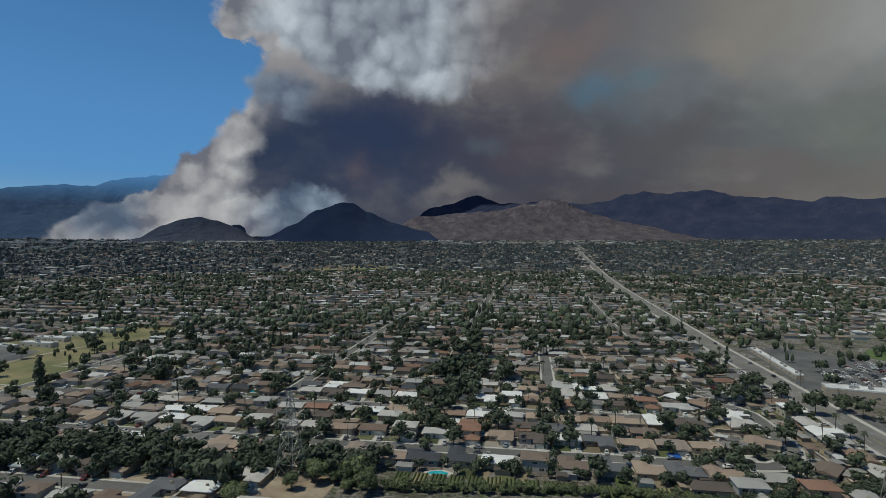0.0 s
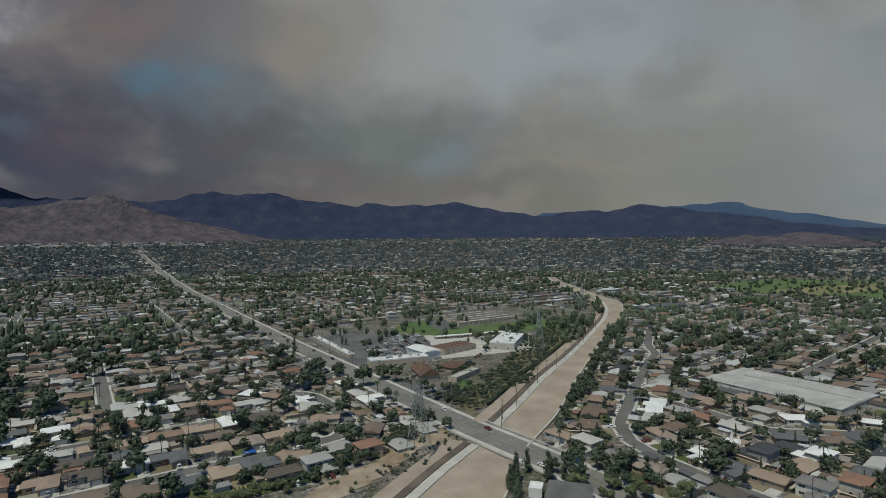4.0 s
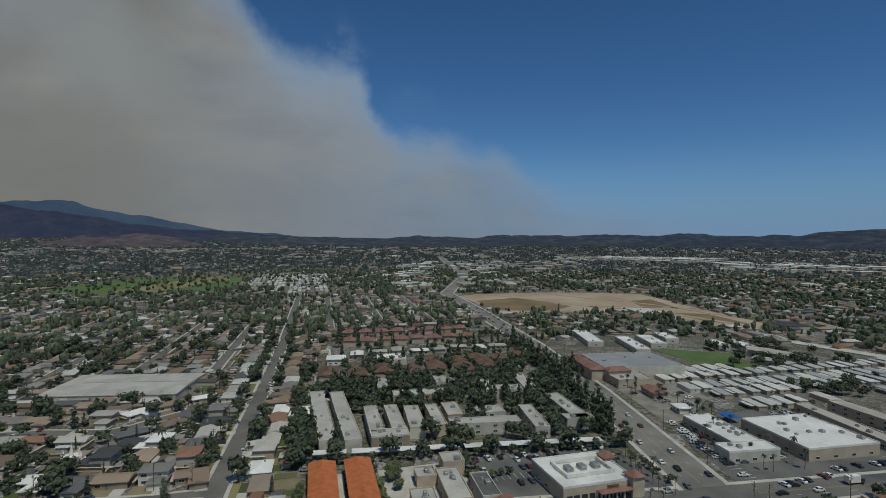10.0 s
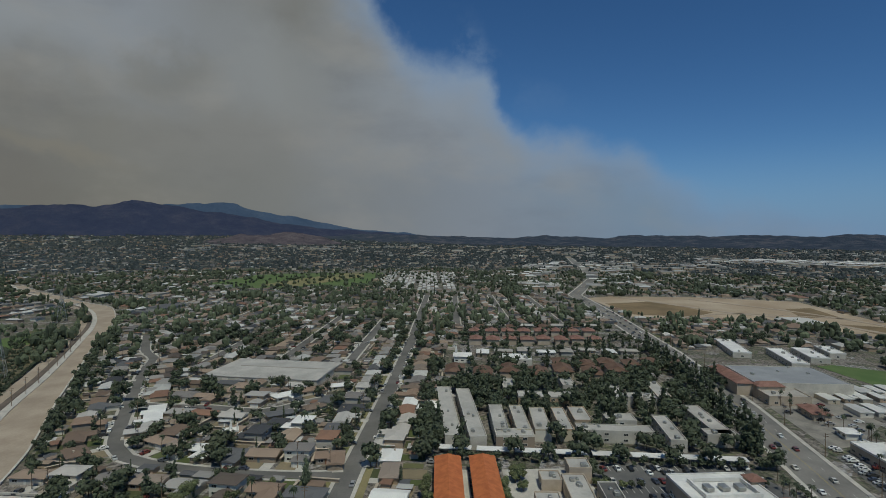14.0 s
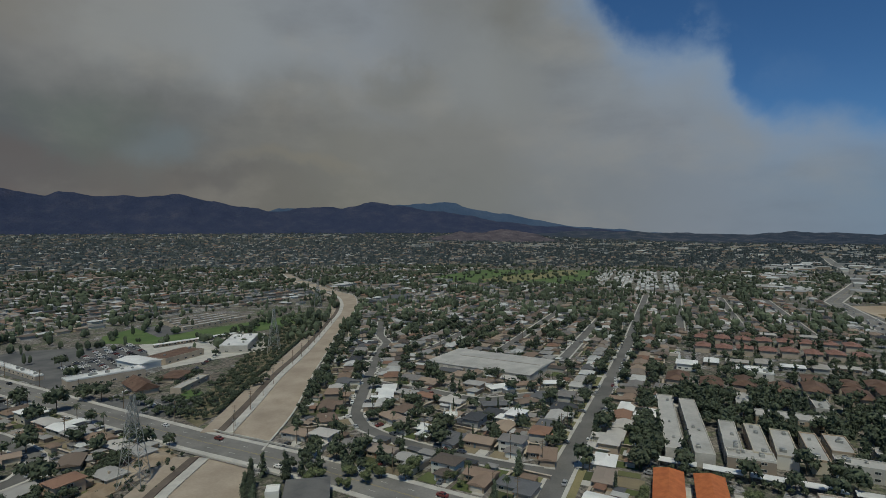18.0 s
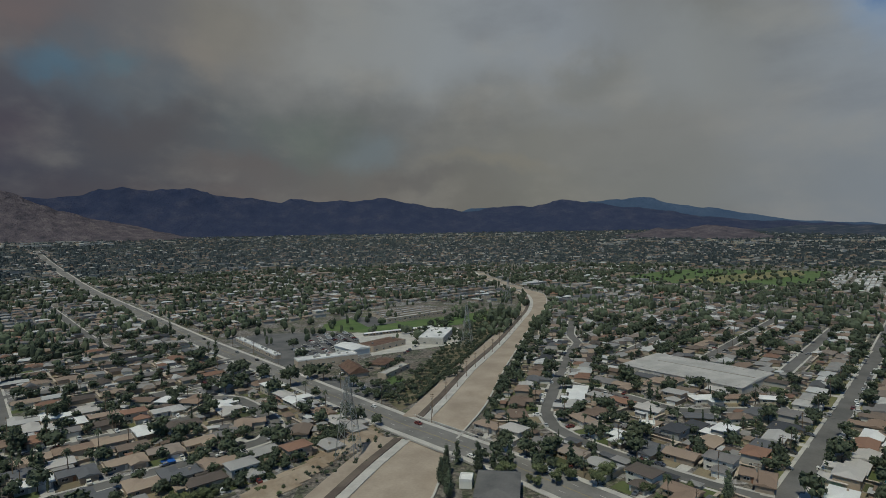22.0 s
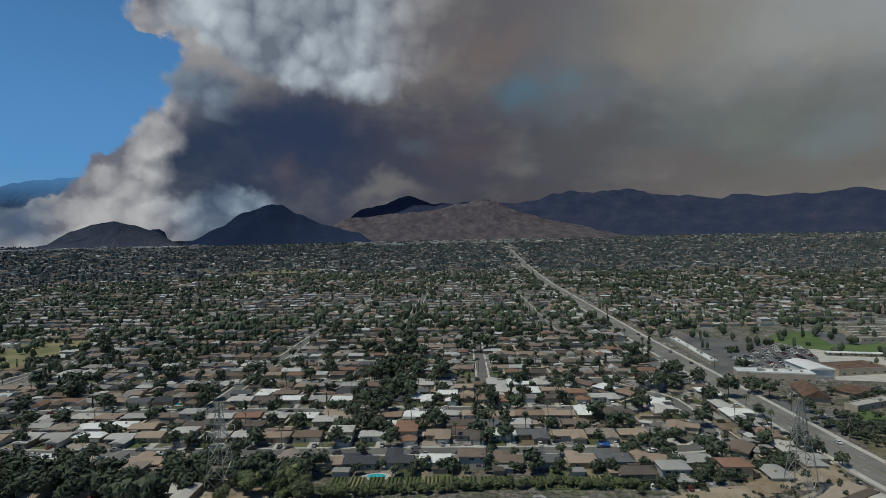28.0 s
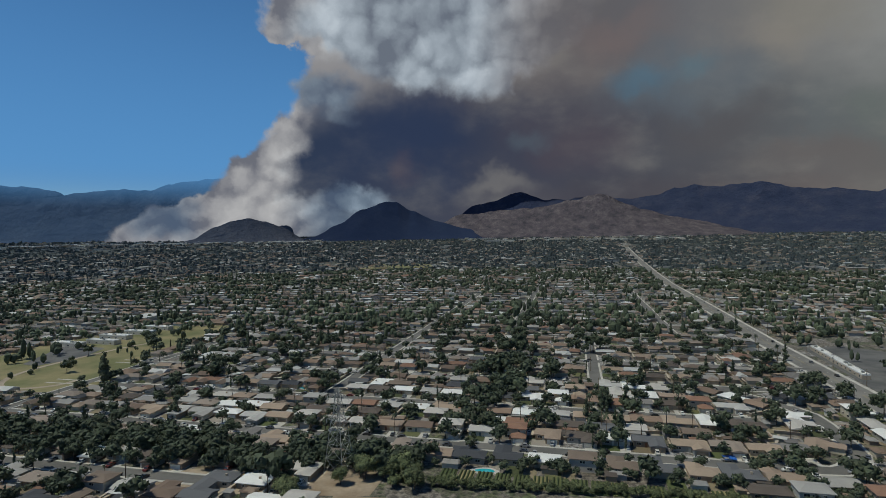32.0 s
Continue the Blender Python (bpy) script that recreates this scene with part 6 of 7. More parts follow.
for i in range(70):
    x = random.uniform(930, 1900)
    items.append((x, -240 - (x - 905) * 0.28 + random.choice([-1, 1]) * random.uniform(25, 130), radians(-14), random.uniform(20, 55), random.uniform(15, 28), 6.0, 0.4, 0.4))
for az0, az1, r0, r1, n in ((-38, -20, 3000, 3300, 50), (22, 60, 3300, 3900, 120), (66, 84, 2500, 2900, 60), (84, 112, 2200, 3600, 150), (100, 118, 1500, 1900, 70), (116, 131, 2000, 2350, 130), (131, 150, 1700, 2150, 110), (120, 150, 2900, 3300, 80)):
    for i in range(n):
        a, r = radians(random.uniform(az0, az1)), random.uniform(r0, r1)
        items.append((r * math.sin(a), r * math.cos(a), GRID + random.choice([0, math.pi / 2]), random.uniform(16, 60), random.uniform(12, 30), random.uniform(5, 9), 0.4, 0.4))
works = []
for az0, az1, r0, r1, n in ((-46, -16, 3550, 3680, 150), (-44, -17, 3350, 3900, 70), (-2, 20, 3300, 3750, 110), (119, 131, 2150, 2260, 60), (131, 150, 1880, 1980, 50)):
    for i in range(n):
        a, r = radians(random.uniform(az0, az1)), random.uniform(r0, r1)
        works.append((r * math.sin(a), r * math.cos(a), GRID + random.choice([0, math.pi / 2]), random.uniform(25, 80), random.uniform(15, 35), random.uniform(7, 11), 0.4, 0.4))
far_houses("distant_works", works, "long white-roofed works and halls below the hills", M_WALL_FAR, M_WHITEROOF)
far_houses("distant_white_roofs", items, "pale-roofed mobile homes and warehouses far off", M_WALL_FAR, M_HOMEFAR)

# the warehouse with the broad pale roof
top = new("warehouse")
part("wall", box(bmesh.new(), -25, -40, -0.3, 25, 40, 4.4), M_CONCRETE, top)
part("roof", roof_on(bmesh.new(), -25, -40, 25, 27, 4.4, 1.3, 0.4, 0.4), M_PALEROOF, top)
part("annex_roof", box(bmesh.new(), -25.3, 27.4, 4.38, 25.3, 40.3, 4.75), M_PALEROOF, top, "lower flat roof at the end")
part("roof_vent", box(bmesh.new(), -0.4, -38, 5.5, 0.4, 26, 5.95), M_GREYROOF, top)
for i in range(11):
    part("roof_seam", box(bmesh.new(), -24, -36.2 + i * 6.2, 4.9, 24, -36.0 + i * 6.2, 5.0), M_GREYROOF, top)
for i in range(5):
    part("loading_door", box(bmesh.new(), -25.12, -34 + i * 14, 0, -25.01, -30 + i * 14, 3.4), M_GARAGE, top)
top.matrix_basis = pose(389, 108, 0, 0, 0, -10)
tagged(top, "broad low warehouse with pale ribbed roof", "warehouse")
area("warehouse_yard", [(341, 66), (352, 62), (370, 156), (362, 160)], 0.09, M_CONCRETE, "pale paved yard beside the warehouse", "yard")

# ---- church, shops and school beyond the road ----
area("car_park", [(229, 306), (219, 264), (221, 244), (246, 240), (254, 258), (240, 278), (236, 304)], 0.1, M_LOT, "church car park of dark asphalt", "parking lot")
gabled(254, 297, 26, 13, 66, 3.6, 4.2, 0.2, M_TAN, M_DARKWOOD, "church with steep brown gabled roof", "church", 4)
gabled(282, 298, 18, 13, 20, 3.2, 1.4, 2, M_TAN, M_DARKWOOD, "low hall with brown roof beside the church", "church_hall", 3)
flat_building(272, 275, 32, 7, 14, 3.2, M_TAN, M_GREYROOF, "low church annex with pale flat roof", "annex", 1)
area("lawn", [(252, 266), (250, 254), (264, 256), (268, 270)], 0.12, M_LAWN, "small bright green church lawn", "lawn")
area("parking_lot", [(236, 352), (300, 330), (356, 420), (300, 492), (262, 480)], 0.1, M_LOT, "large store car park of dark asphalt", "parking lot")
area("yard", [(300, 328), (380, 300), (440, 350), (420, 392), (356, 418)], 0.09, M_CONCRETE, "pale paved yard behind the stores", "yard")
flat_building(262, 338, 46, 12, -22, 5.5, M_TAN, M_WHITEROOF, "row of shops with white flat roof", "shop_row", 6, 1)
gabled(299, 351, 28, 16, 82, 5.0, 1.6, 0.3, M_TRIM, M_WHITEROOF, "store with low white gabled roof", "store", 3)
flat_building(328, 346, 38, 20, 0, 4.4, M_TAN, M_DARKWOOD, "long building with dull red flat roof", "building", 2, 1)
flat_building(382, 330, 50, 22, 29, 6.0, M_CONCRETE, M_WHITEROOF, "broad workshop with white flat roof", "workshop", 6, 1)
flat_building(258, 428, 96, 5, 78, 3.2, M_TAN, M_WHITEROOF, "long pale store along the road", "store", 5, 1)
for i in range(8):
    gabled(356 + i * 9.6, 394 - i * 3.7, 8.5, 5, -21, 2.6, 0.5, 0.2, M_TAN, M_WHITEROOF, "small portable classroom with pale roof", "classroom", 2)
area("school_field", [(349, 454), (371, 482), (417, 493), (452, 486), (430, 422), (476, 412), (582, 381), (540, 352), (465, 358), (414, 375), (363, 410)], 0.14, M_LAWN, "green school playing field", "lawn")
area("playground", [(417, 492), (450, 474), (426, 424), (388, 430)], 0.18, M_LOT, "grey asphalt school playground", "playground")
for i in range(5):
    flat_building(463 + i * 3, 432 + i * 13, 84 - i * 6, 7, -8, 3.4, M_TAN, M_GREYROOF if i % 2 else M_PALEROOF, "long school wing with pale flat roof", "school_building", 3, 1)
area("far_lawn", [(355, 926), (452, 961), (532, 877), (506, 834), (359, 864)], 0.12, M_DRYGRASS, "dry open school lawn beyond the road", "lawn")
area("far_park", [(-353, 1503), (-345, 1763), (-185, 1780), (-150, 1545)], 7.0, M_DRYGRASS, "dry park lawn far across the valley", "lawn")

# ---- open ground by the channel ----
BANK = [(189, 221), (186, 196), (172, 190), (150, 190), (128, 183), (100, 178), (92, 186), (115, 196), (143, 199), (169, 211)]
bm = bmesh.new()
cells = {}
for i in range(84, 200, 2):
    for j in range(170, 230, 2):
        if inside(BANK, i + 1, j + 1):
            q = []
            for x, y in ((i, j), (i + 2, j), (i + 2, j + 2), (i, j + 2)):
                if (x, y) not in cells:
                    deep = min((i2 for i2 in range(1, 7) if not near_line(BANK + BANK[:1], x, y, i2)), default=0, key=lambda k: -k)
                    cells[(x, y)] = bm.verts.new((x, y, 0.3 + deep * 0.28 * (1 + 0.5 * noise.noise((x * 0.12, y * 0.12, 1))) + 0.5 * max(0, noise.fractal((x * 0.25, y * 0.25, 4), 0.8, 2.0, 4))))
                q.append(cells[(x, y)])
            bm.faces.new(q)
rim = [e for e in bm.edges if e.is_boundary]
for v in [r for r in bmesh.ops.extrude_edge_only(bm, edges=rim)["geom"] if isinstance(r, bmesh.types.BMVert)]:
    v.co.z = -0.3
tagged(part("dirt_bank", bm, M_DIRT), "bare eroded dirt bank beside the channel", "dirt", kind="structure")
area("dirt_lot", [(-135, 226), (-78, 232), (-42, 228), (-46, 206), (-90, 204), (-155, 210)], 0.12, M_DIRT, "bare dirt ground under the pylon", "dirt")
area("dirt_lane", [(-60, 206), (40, 200), (92, 186), (110, 176), (92, 168), (40, 186), (-60, 196)], 0.1, M_DIRT, "dusty dirt lane along the garden plots", "path")
area("orchard_soil", ORCHARD, 0.08, M_SCRUB, "bare orchard soil between tree rows", "orchard")
for i in range(19):
    u0 = -54 + i * 7.6 + (6 if i > 9 else 0)
    w = 6.4
    poly = [uv(u0, 214.5), uv(u0 + w, 214.5), uv(u0 + w, 226), uv(u0, 226)]
    bed = part("garden_plot", slab(bmesh.new(), poly, -0.2, 0.35), M_DRYGRASS if i % 4 == 1 else M_GRASS)
    for k in range(4):
        a, b = uv(u0 + 0.8 + k * 1.6, 215), uv(u0 + 0.8 + k * 1.6, 225.5)
        part("crop_bed", beam(bmesh.new(), (*a, 0.45), (*b, 0.45), 0.9, 0.9, 5), M_HEDGE, bed)
    tagged(bed, "rectangular garden plot with low green crop rows", "garden plot", "garden plots")

# ---- the park to the west ----
area("park_lawn", PARK, 0.1, M_DRYGRASS, "dry yellow-green park lawn", "lawn")
loop = rounded([(-316, 512), (-336, 469), (-351, 396), (-340, 358), (-318, 345), (-296, 354), (-290, 372)], 5)
tagged(part("park_path", ribbon(bmesh.new(), loop, -2, 2, -0.2, 0.16), M_SAND), "curved pale dirt running track", "path", kind="structure")
area("schoolyard", [(-374, 414), (-398, 490), (-350, 478), (-342, 440), (-357, 408)], 0.15, M_LOT, "grey asphalt schoolyard beside the park", "schoolyard")
for x, y in ((-392, 486), (-366, 498), (-372, 524), (-362, 548), (-360, 576)):
    flat_building(x, y, 34, 8, -12, 3.8, M_CONCRETE, M_WHITEROOF, "low school wing with white flat roof", "school_building", 3, 1)
area("golf_course", GOLF, 0.1, M_LAWN, "green golf course fairways", "lawn")
area("golf_rough", [(1030, 250), (1060, 330), (1300, 250), (1420, 180), (1290, 150)], 0.3, M_DRYGRASS, "dry golf course rough", "lawn")

# ---- small landmarks ----
temple = new("shrine")
part("base", box(bmesh.new(), -7, -5, -0.2, 7, 5, 3.4), M_TRIM, temple)
part("terrace", box(bmesh.new(), -5, -3.6, 3.4, 5, 3.6, 5.4), M_TRIM, temple)
for sx, sy, hh in ((0, 0, 9.5), (-4, 2, 4.5), (4, 2, 4.5), (-4, -2, 4.5), (4, -2, 4.5)):
    part("spire", beam(bmesh.new(), (sx, sy, 5.4), (sx, sy, 5.4 + hh * 0.75), 2.6 if hh > 5 else 1.5, 0.2, 8), M_TRIM, temple)
part("forecourt", slab(bmesh.new(), [(-9, -11), (7, -11), (7, -5.1), (-9, -5.1)], -0.2, 0.25), M_REDTILE, temple)
temple.matrix_basis = pose(270, 97, 0, 0, 0, -70) @ Matrix.Scale(0.75, 4)
tagged(temple, "small ornate white shrine with tapering spires", "shrine")
chapel = gabled(430, -26, 13, 8, 84, 4.6, 2.6, 0.1, M_TRIM, M_WHITEROOF, "white gabled chapel with pointed steeple", "chapel", 3)
part("steeple", beam(bmesh.new(), (5, 0, 5), (5, 0, 8.5), 2.4, 2.4, 4), M_TRIM, chapel)
part("steeple_roof", beam(bmesh.new(), (5, 0, 8.5), (5, 0, 12.5), 2.7, 0.1, 4), M_WHITEROOF, chapel)
gabled(166.5, 115, 21, 15, 31, 5.6, 1.6, 5.0, M_CONCRETE, M_TARRED, "two-storey block with dark grey hipped roof", "apartment_building", 4, 2)
flat_building(168, 131, 6, 5, 31, 3.2, M_TRIM, M_WHITEROOF, "small white flat-roofed shed", "shed", 0)
for x, y, t in ((-205, 226, 10), (253, 112, 0), (104, 246, -8)):
    bm = bmesh.new()
    grid = bmesh.ops.create_grid(bm, x_segments=6, y_segments=5, size=2.6)["verts"]
    for v in grid:
        v.co.z = 1.3 + 0.5 * noise.noise((v.co.x * 0.5 + x, v.co.y * 0.5, 1))
    bmesh.ops.solidify(bm, geom=bm.faces[:], thickness=0.06)
    sheet = part("tarpaulin", bm, M_TARP)
    for sx, sy in ((-2.4, -2.4), (2.4, -2.4), (2.4, 2.4), (-2.4, 2.4)):
        part("post", beam(bmesh.new(), (sx, sy, -0.1), (sx, sy, 1.3), 0.1), M_WOOD, sheet)
    sheet.matrix_basis = pose(x, y, 0, 0, 0, t)
    tagged(sheet, "sagging blue tarpaulin stretched over a yard", "tarpaulin", "blue tarpaulins")

# ---- pools, cars and clutter ----


def pool(x, y, turn):
    top = new("swimming_pool")
    ring = [(3.6 * math.cos(t) * (1 + 0.2 * math.cos(2 * t)), 2.2 * math.sin(t) * (1 + 0.12 * math.cos(t))) for t in (2 * math.pi * i / 18 for i in range(18))]
    part("deck", slab(bmesh.new(), [(a * 1.5, b * 1.6) for a, b in ring], -0.1, 0.22), M_CONCRETE, top)
    part("water", slab(bmesh.new(), ring, 0.0, 0.3), M_POOL, top)
    top.matrix_basis = pose(x, y, 0, 0, 0, turn)
    return tagged(top, "turquoise kidney-shaped swimming pool with pale deck", "pool", "garden pools")


for x, y, t in ((-2, 230, -8), (309, 1, 0), (269, 3, 10), (248, 19, 20), (256, 50, 30), (60, 330, 0), (-120, 352, -8)):
    pool(x, y, t)


def car_meshes():
    body = bmesh.new()
    prof = [(-2.25, 0.35), (-2.2, 0.85), (-1.35, 0.95), (-0.75, 1.42), (0.85, 1.45), (1.65, 1.0), (2.2, 0.9), (2.28, 0.35)]
    for s in (-0.88, 0.88):
        for x, z in prof:
            body.verts.new((x, s * (0.86 if z > 1.2 else 1.0), z))
    body.verts.ensure_lookup_table()
    k = len(prof)
    body.faces.new([body.verts[i] for i in range(k)])
    body.faces.new([body.verts[i] for i in range(2 * k - 1, k - 1, -1)])
    for i in range(k):
        j = (i + 1) % k
        body.faces.new((body.verts[j], body.verts[i], body.verts[k + i], body.verts[k + j]))
    bmesh.ops.recalc_face_normals(body, faces=body.faces)
    glass = bmesh.new()
    box(glass, -0.72, -0.86, 1.0, 0.8, 0.86, 1.36)
    for pts in (((-1.34, 0.98), (-0.78, 1.40)), ((0.90, 1.42), (1.63, 1.02))):
        (xa, za), (xb, zb) = pts
        n = 0.03 * (-1 if xa < 0 else 1)
        v = [glass.verts.new(q) for q in ((xa + n, -0.72, za + 0.03), (xb + n, -0.7, zb + 0.03), (xb + n, 0.7, zb + 0.03), (xa + n, 0.72, za + 0.03))]
        glass.faces.new(v)
    wheel = bmesh.new()
    beam(wheel, (0, -0.1, 0), (0, 0.1, 0), 0.66, 0.66, 10)
    out = []
    for nm, bm, m in (("body", body, M_CAR), ("glass", glass, M_GLASS), ("wheel", wheel, M_TYRE)):
        me = bpy.data.meshes.new(nm)
        bm.to_mesh(me)
        bm.free()
        me.materials.append(m)
        out.append(me)
    return out


CAR_BODY, CAR_GLASS, CAR_WHEEL = car_meshes()
car = new("car")
part("body", CAR_BODY, None, car)
part("glass", CAR_GLASS, None, car)
for wx in (-1.4, 1.4):
    for wy in (-0.82, 0.82):
        part("wheel", CAR_WHEEL, None, car).location = (wx, wy, 0.33)
tagged(car, "parked passenger car with glossy paint", "car", "cars on streets and lots")
spots = []
random.seed(77)
for line, off, gap, p in ((STREET_F, 3.7, 11, 0.5), (STREET_F, -3.7, 11, 0.5), (ROAD_B, 3.9, 10, 0.6), (ROAD_B, -3.9, 10, 0.5), (ROAD_C, 4.4, 14, 0.35), (ROAD_C, -4.4, 14, 0.3),
                          (ROAD_A, 2.6, 40, 0.4), (ROAD_A, -6.5, 45, 0.4), (ROAD_D, 2.8, 26, 0.6), (ROAD_D, -3.0, 24, 0.6), (ROAD_D, 7.0, 26, 0.5), (ROAD_E, 3, 18, 0.5), (ROAD_E, -3, 20, 0.4)):
    for x, y, dx, dy in along(line, gap):
        if 190 < math.hypot(x, y) < 520 and random.random() < p:
            zz = 0.06 + (over(x, y)[0] if line is ROAD_A else 0)
            spots.append((x + dy * off, y - dx * off, zz, math.degrees(math.atan2(dy, dx))))
for k in range(1, 4):
    for side in (-3.3, 3.3):
        for u in range(-200, 150, 13):
            if random.random() < 0.4:
                spots.append((*uv(u, 254 + 61.5 * k + side), 0.1, -8.6))
first_lot = len(spots)
for i in range(5):
    for j in range(11):
        if random.random() < 0.7:
            spots.append((262 + i * 15 + j * 2.7 * 0.55, 372 + i * 9 + j * 2.7 * 0.83 * 1.2, 0.1, -30))
for j in range(14):
    for x, y, t in ((206 - 0.2 * j, -72 - j * 3.0, 5), (226, -76 - j * 3.2, 5), (188 + j * 3.0, -177 - j * 0.45, 80), (192 + j * 3.4, -207, 85), (184 + j * 5, -254, 88), (176 + j * 0.3, -180 - j * 3.1, 5)):
        if random.random() < 0.5:
            spots.append((x, y, 0.07, t))
parked = spots[first_lot:]
spots = spots[:first_lot]
random.shuffle(spots)
random.shuffle(parked)
spots = spots[:64] + parked[:60]
for i, (x, y, z, t) in enumerate(spots):
    m = pose(x, y, z, 0, 0, t + random.choice([0, 180]))
    if i == 0:
        car.matrix_basis = m
    else:
        copy_thing(car, m)
# stall lines
bm = bmesh.new()
for j in range(20):
    for x0, y0, dx, dy, ln in ((234, -74 - j * 2.9, -1, 0, 5), (214, -74 - j * 2.9, -1, 0, 5), (186 + j * 2.9, -176 - j * 0.4, 0.1, 1, -5), (178 + j * 3.6, -258, 0, 1, 5), (229 + j * 1.0, 250 + j * 2.6, 0.9, -0.3, 5)):
        nx, ny = -dy * 0.08, dx * 0.08
        q = [(x0 + nx, y0 + ny), (x0 - nx, y0 - ny), (x0 + dx * ln - nx, y0 + dy * ln - ny), (x0 + dx * ln + nx, y0 + dy * ln + ny)]
        slab(bm, q, 0.05, 0.125)
tagged(part("stall_lines", bm, M_PAINT), "white painted parking stall lines", "markings", kind="stuff")

# sheds, patio roofs and drives in the yards
random.seed(91)
items, drives, walls, yards, more = [], bmesh.new(), [], bmesh.new(), []
for x, y, turn, k, r in lots:
    if r > 800:
        break
    c, s_ = math.cos(radians(turn)), math.sin(radians(turn))

    def at(px, py):
        return x + px * c - py * s_, y + px * s_ + py * c
    for _ in range(3):
        if random.random() < 0.66:
            px, py = at(random.uniform(-6, 6), random.uniform(7.5, 14))
            if free(px, py, 3):
                items.append((px, py, radians(turn), random.uniform(3, 7), random.uniform(2.5, 5), random.uniform(2.0, 2.6), random.uniform(0.1, 0.7), 0.3))
    if r < 600:
        q = [at(*p) for p in ((1.6, -4.5), (6.2, -4.5), (6.2, -12.5), (1.6, -12.5))]
        if r < 520:
            slab(drives, q, 0.0, 0.15 + 0.03 * random.random())
            if random.random() < 0.6:
                px, py = at(random.choice([2.7, 5.0]), random.uniform(-11.5, -9.6))
                more.append((px, py, 0.17, turn + 90))
        for a, b, c0, d0 in ((-7.3, -12.2, 1.2, -4.0), (-7.3, 4.0, random.uniform(-1, 2), 14.6), (random.uniform(2.2, 3), 4.0, 7.3, 14.6)):
            mid = at((a + c0) / 2, (b + d0) / 2)
            if free(*mid, 4.0):
                slab(yards, [at(a, b), at(c0, b), at(c0, d0), at(a, d0)], 0.0, 0.07 + 0.05 * random.random())
        if not free(*at(-8.4, 9), 2) or not free(*at(0, 15), 2):
            continue
        walls.append((*at(-7.4, 5), radians(turn) + math.pi / 2, random.uniform(12, 17), 0.2, 1.7, 0.02, 0.05))
        if random.random() < 0.6:
            walls.append((*at(0, 15), radians(turn), 16.0, 0.2, 1.7, 0.02, 0.05))
far_houses("garden_sheds", items, "small sheds and patio roofs in back yards", M_WALL_FAR, M_ROOF_FAR)
far_houses("garden_walls", walls, "low block walls between back yards", M_TAN, M_TAN)
tagged(part("yards", yards, M_YARD), "lawns, dry grass and bare soil round the houses", "yards", kind="stuff")
# the many further cars on drives, lots and avenues
for i in range(7):
    for j in range(16):
        if random.random() < 0.72:
            more.append((258 + i * 12.5 + j * 2.7 * 0.5, 350 + i * 5.5 + j * 2.9, 0.1, -30 + random.choice([0, 180])))
for j in range(22):
    for x, y, t, p in ((204, -70 - j * 3.0, 5, 0.45), (230, -74 - j * 2.9, 5, 0.45), (218, -74 - j * 2.9, 5, 0.5), (190 + j * 2.9, -178 - j * 0.55, 80, 0.7), (190 + j * 3.0, -186 - j * 0.5, 80, 0.5), (255 + j * 3.2, -198 - random.uniform(0, 34), 80, 0.7),
                       (183 + random.uniform(-1, 1), -214 - j * 3.0, 5, 0.5), (180 + j * 3.6, -281 - random.uniform(-1, 1), 85, 0.6), (196 + j * 3, -262, 88, 0.4), (228 + j * 1.0, 250 + j * 2.6, -20, 0.3),
                       (300 + j * 3, 302 + j * 1.4, 60, 0.5), (238 + j * 5, -1 - j * 0.3, 85, 0.25)):
        if random.random() < p:
            more.append((x, y, 0.12, t + random.choice([0, 180])))
for line, off, gap, p in ((ROAD_D, 3.0, 17, 0.5), (ROAD_D, -3.2, 19, 0.5), (ROAD_D, 7.2, 21, 0.4), (ROAD_D, -7.0, 23, 0.5), (ROAD_E, 2.6, 16, 0.5), (ROAD_E, -5.4, 14, 0.5), (ROAD_C, 3.2, 15, 0.3), (ROAD_A, 5, 40, 0.4), (STREET_F, 2.9, 12, 0.35), (STREET_F, -2.9, 12, 0.35)):
    for x, y, dx, dy in along(line, gap):
        if 180 < math.hypot(x, y) < 900 and random.random() < p and not any(abs(x + dy * off - q[0]) + abs(y - dx * off - q[1]) < 6 for q in spots):
            more.append((x + dy * off, y - dx * off, 0.1 + (over(x, y)[0] if line is ROAD_A else 0), math.degrees(math.atan2(dy, dx))))
for k in range(1, 6):
    for side in (-2.6, 2.6):
        for u in range(-330, 160, 11):
            if random.random() < 0.3:
                more.append((*uv(u + random.uniform(-2, 2), 254 + 61.5 * k + side), 0.1, -8.6))
vs, fs, slots, base = [], [], [], 0
PIECES = [(CAR_BODY, 0, (0, 0, 0)), (CAR_GLASS, 1, (0, 0, 0))] + [(CAR_WHEEL, 2, (wx, wy, 0.33)) for wx in (-1.4, 1.4) for wy in (-0.82, 0.82)]
for x, y, z, t in more:
    if any(math.hypot(x - q[0], y - q[1]) < 2.4 for q in spots):
        continue
    m = pose(x, y, z, 0, 0, t) @ Matrix.Diagonal((random.uniform(0.9, 1.12), 1, random.choice([1, 1, 1.2]), 1))
    for me, slot, at_ in PIECES:
        vs += [tuple(m @ (v.co + Vector(at_))) for v in me.vertices]
        fs += [tuple(base + i for i in f.vertices) for f in me.polygons]
        slots += [slot] * len(me.polygons)
        base += len(me.vertices)
me = mesh("parked_cars", vs, fs, [M_CAR_FAR, M_GLASS, M_TYRE])
me.polygons.foreach_set("material_index", slots)
tagged(new("parked_cars", me), "many parked and queuing cars on drives and lots", "cars", kind="stuff")


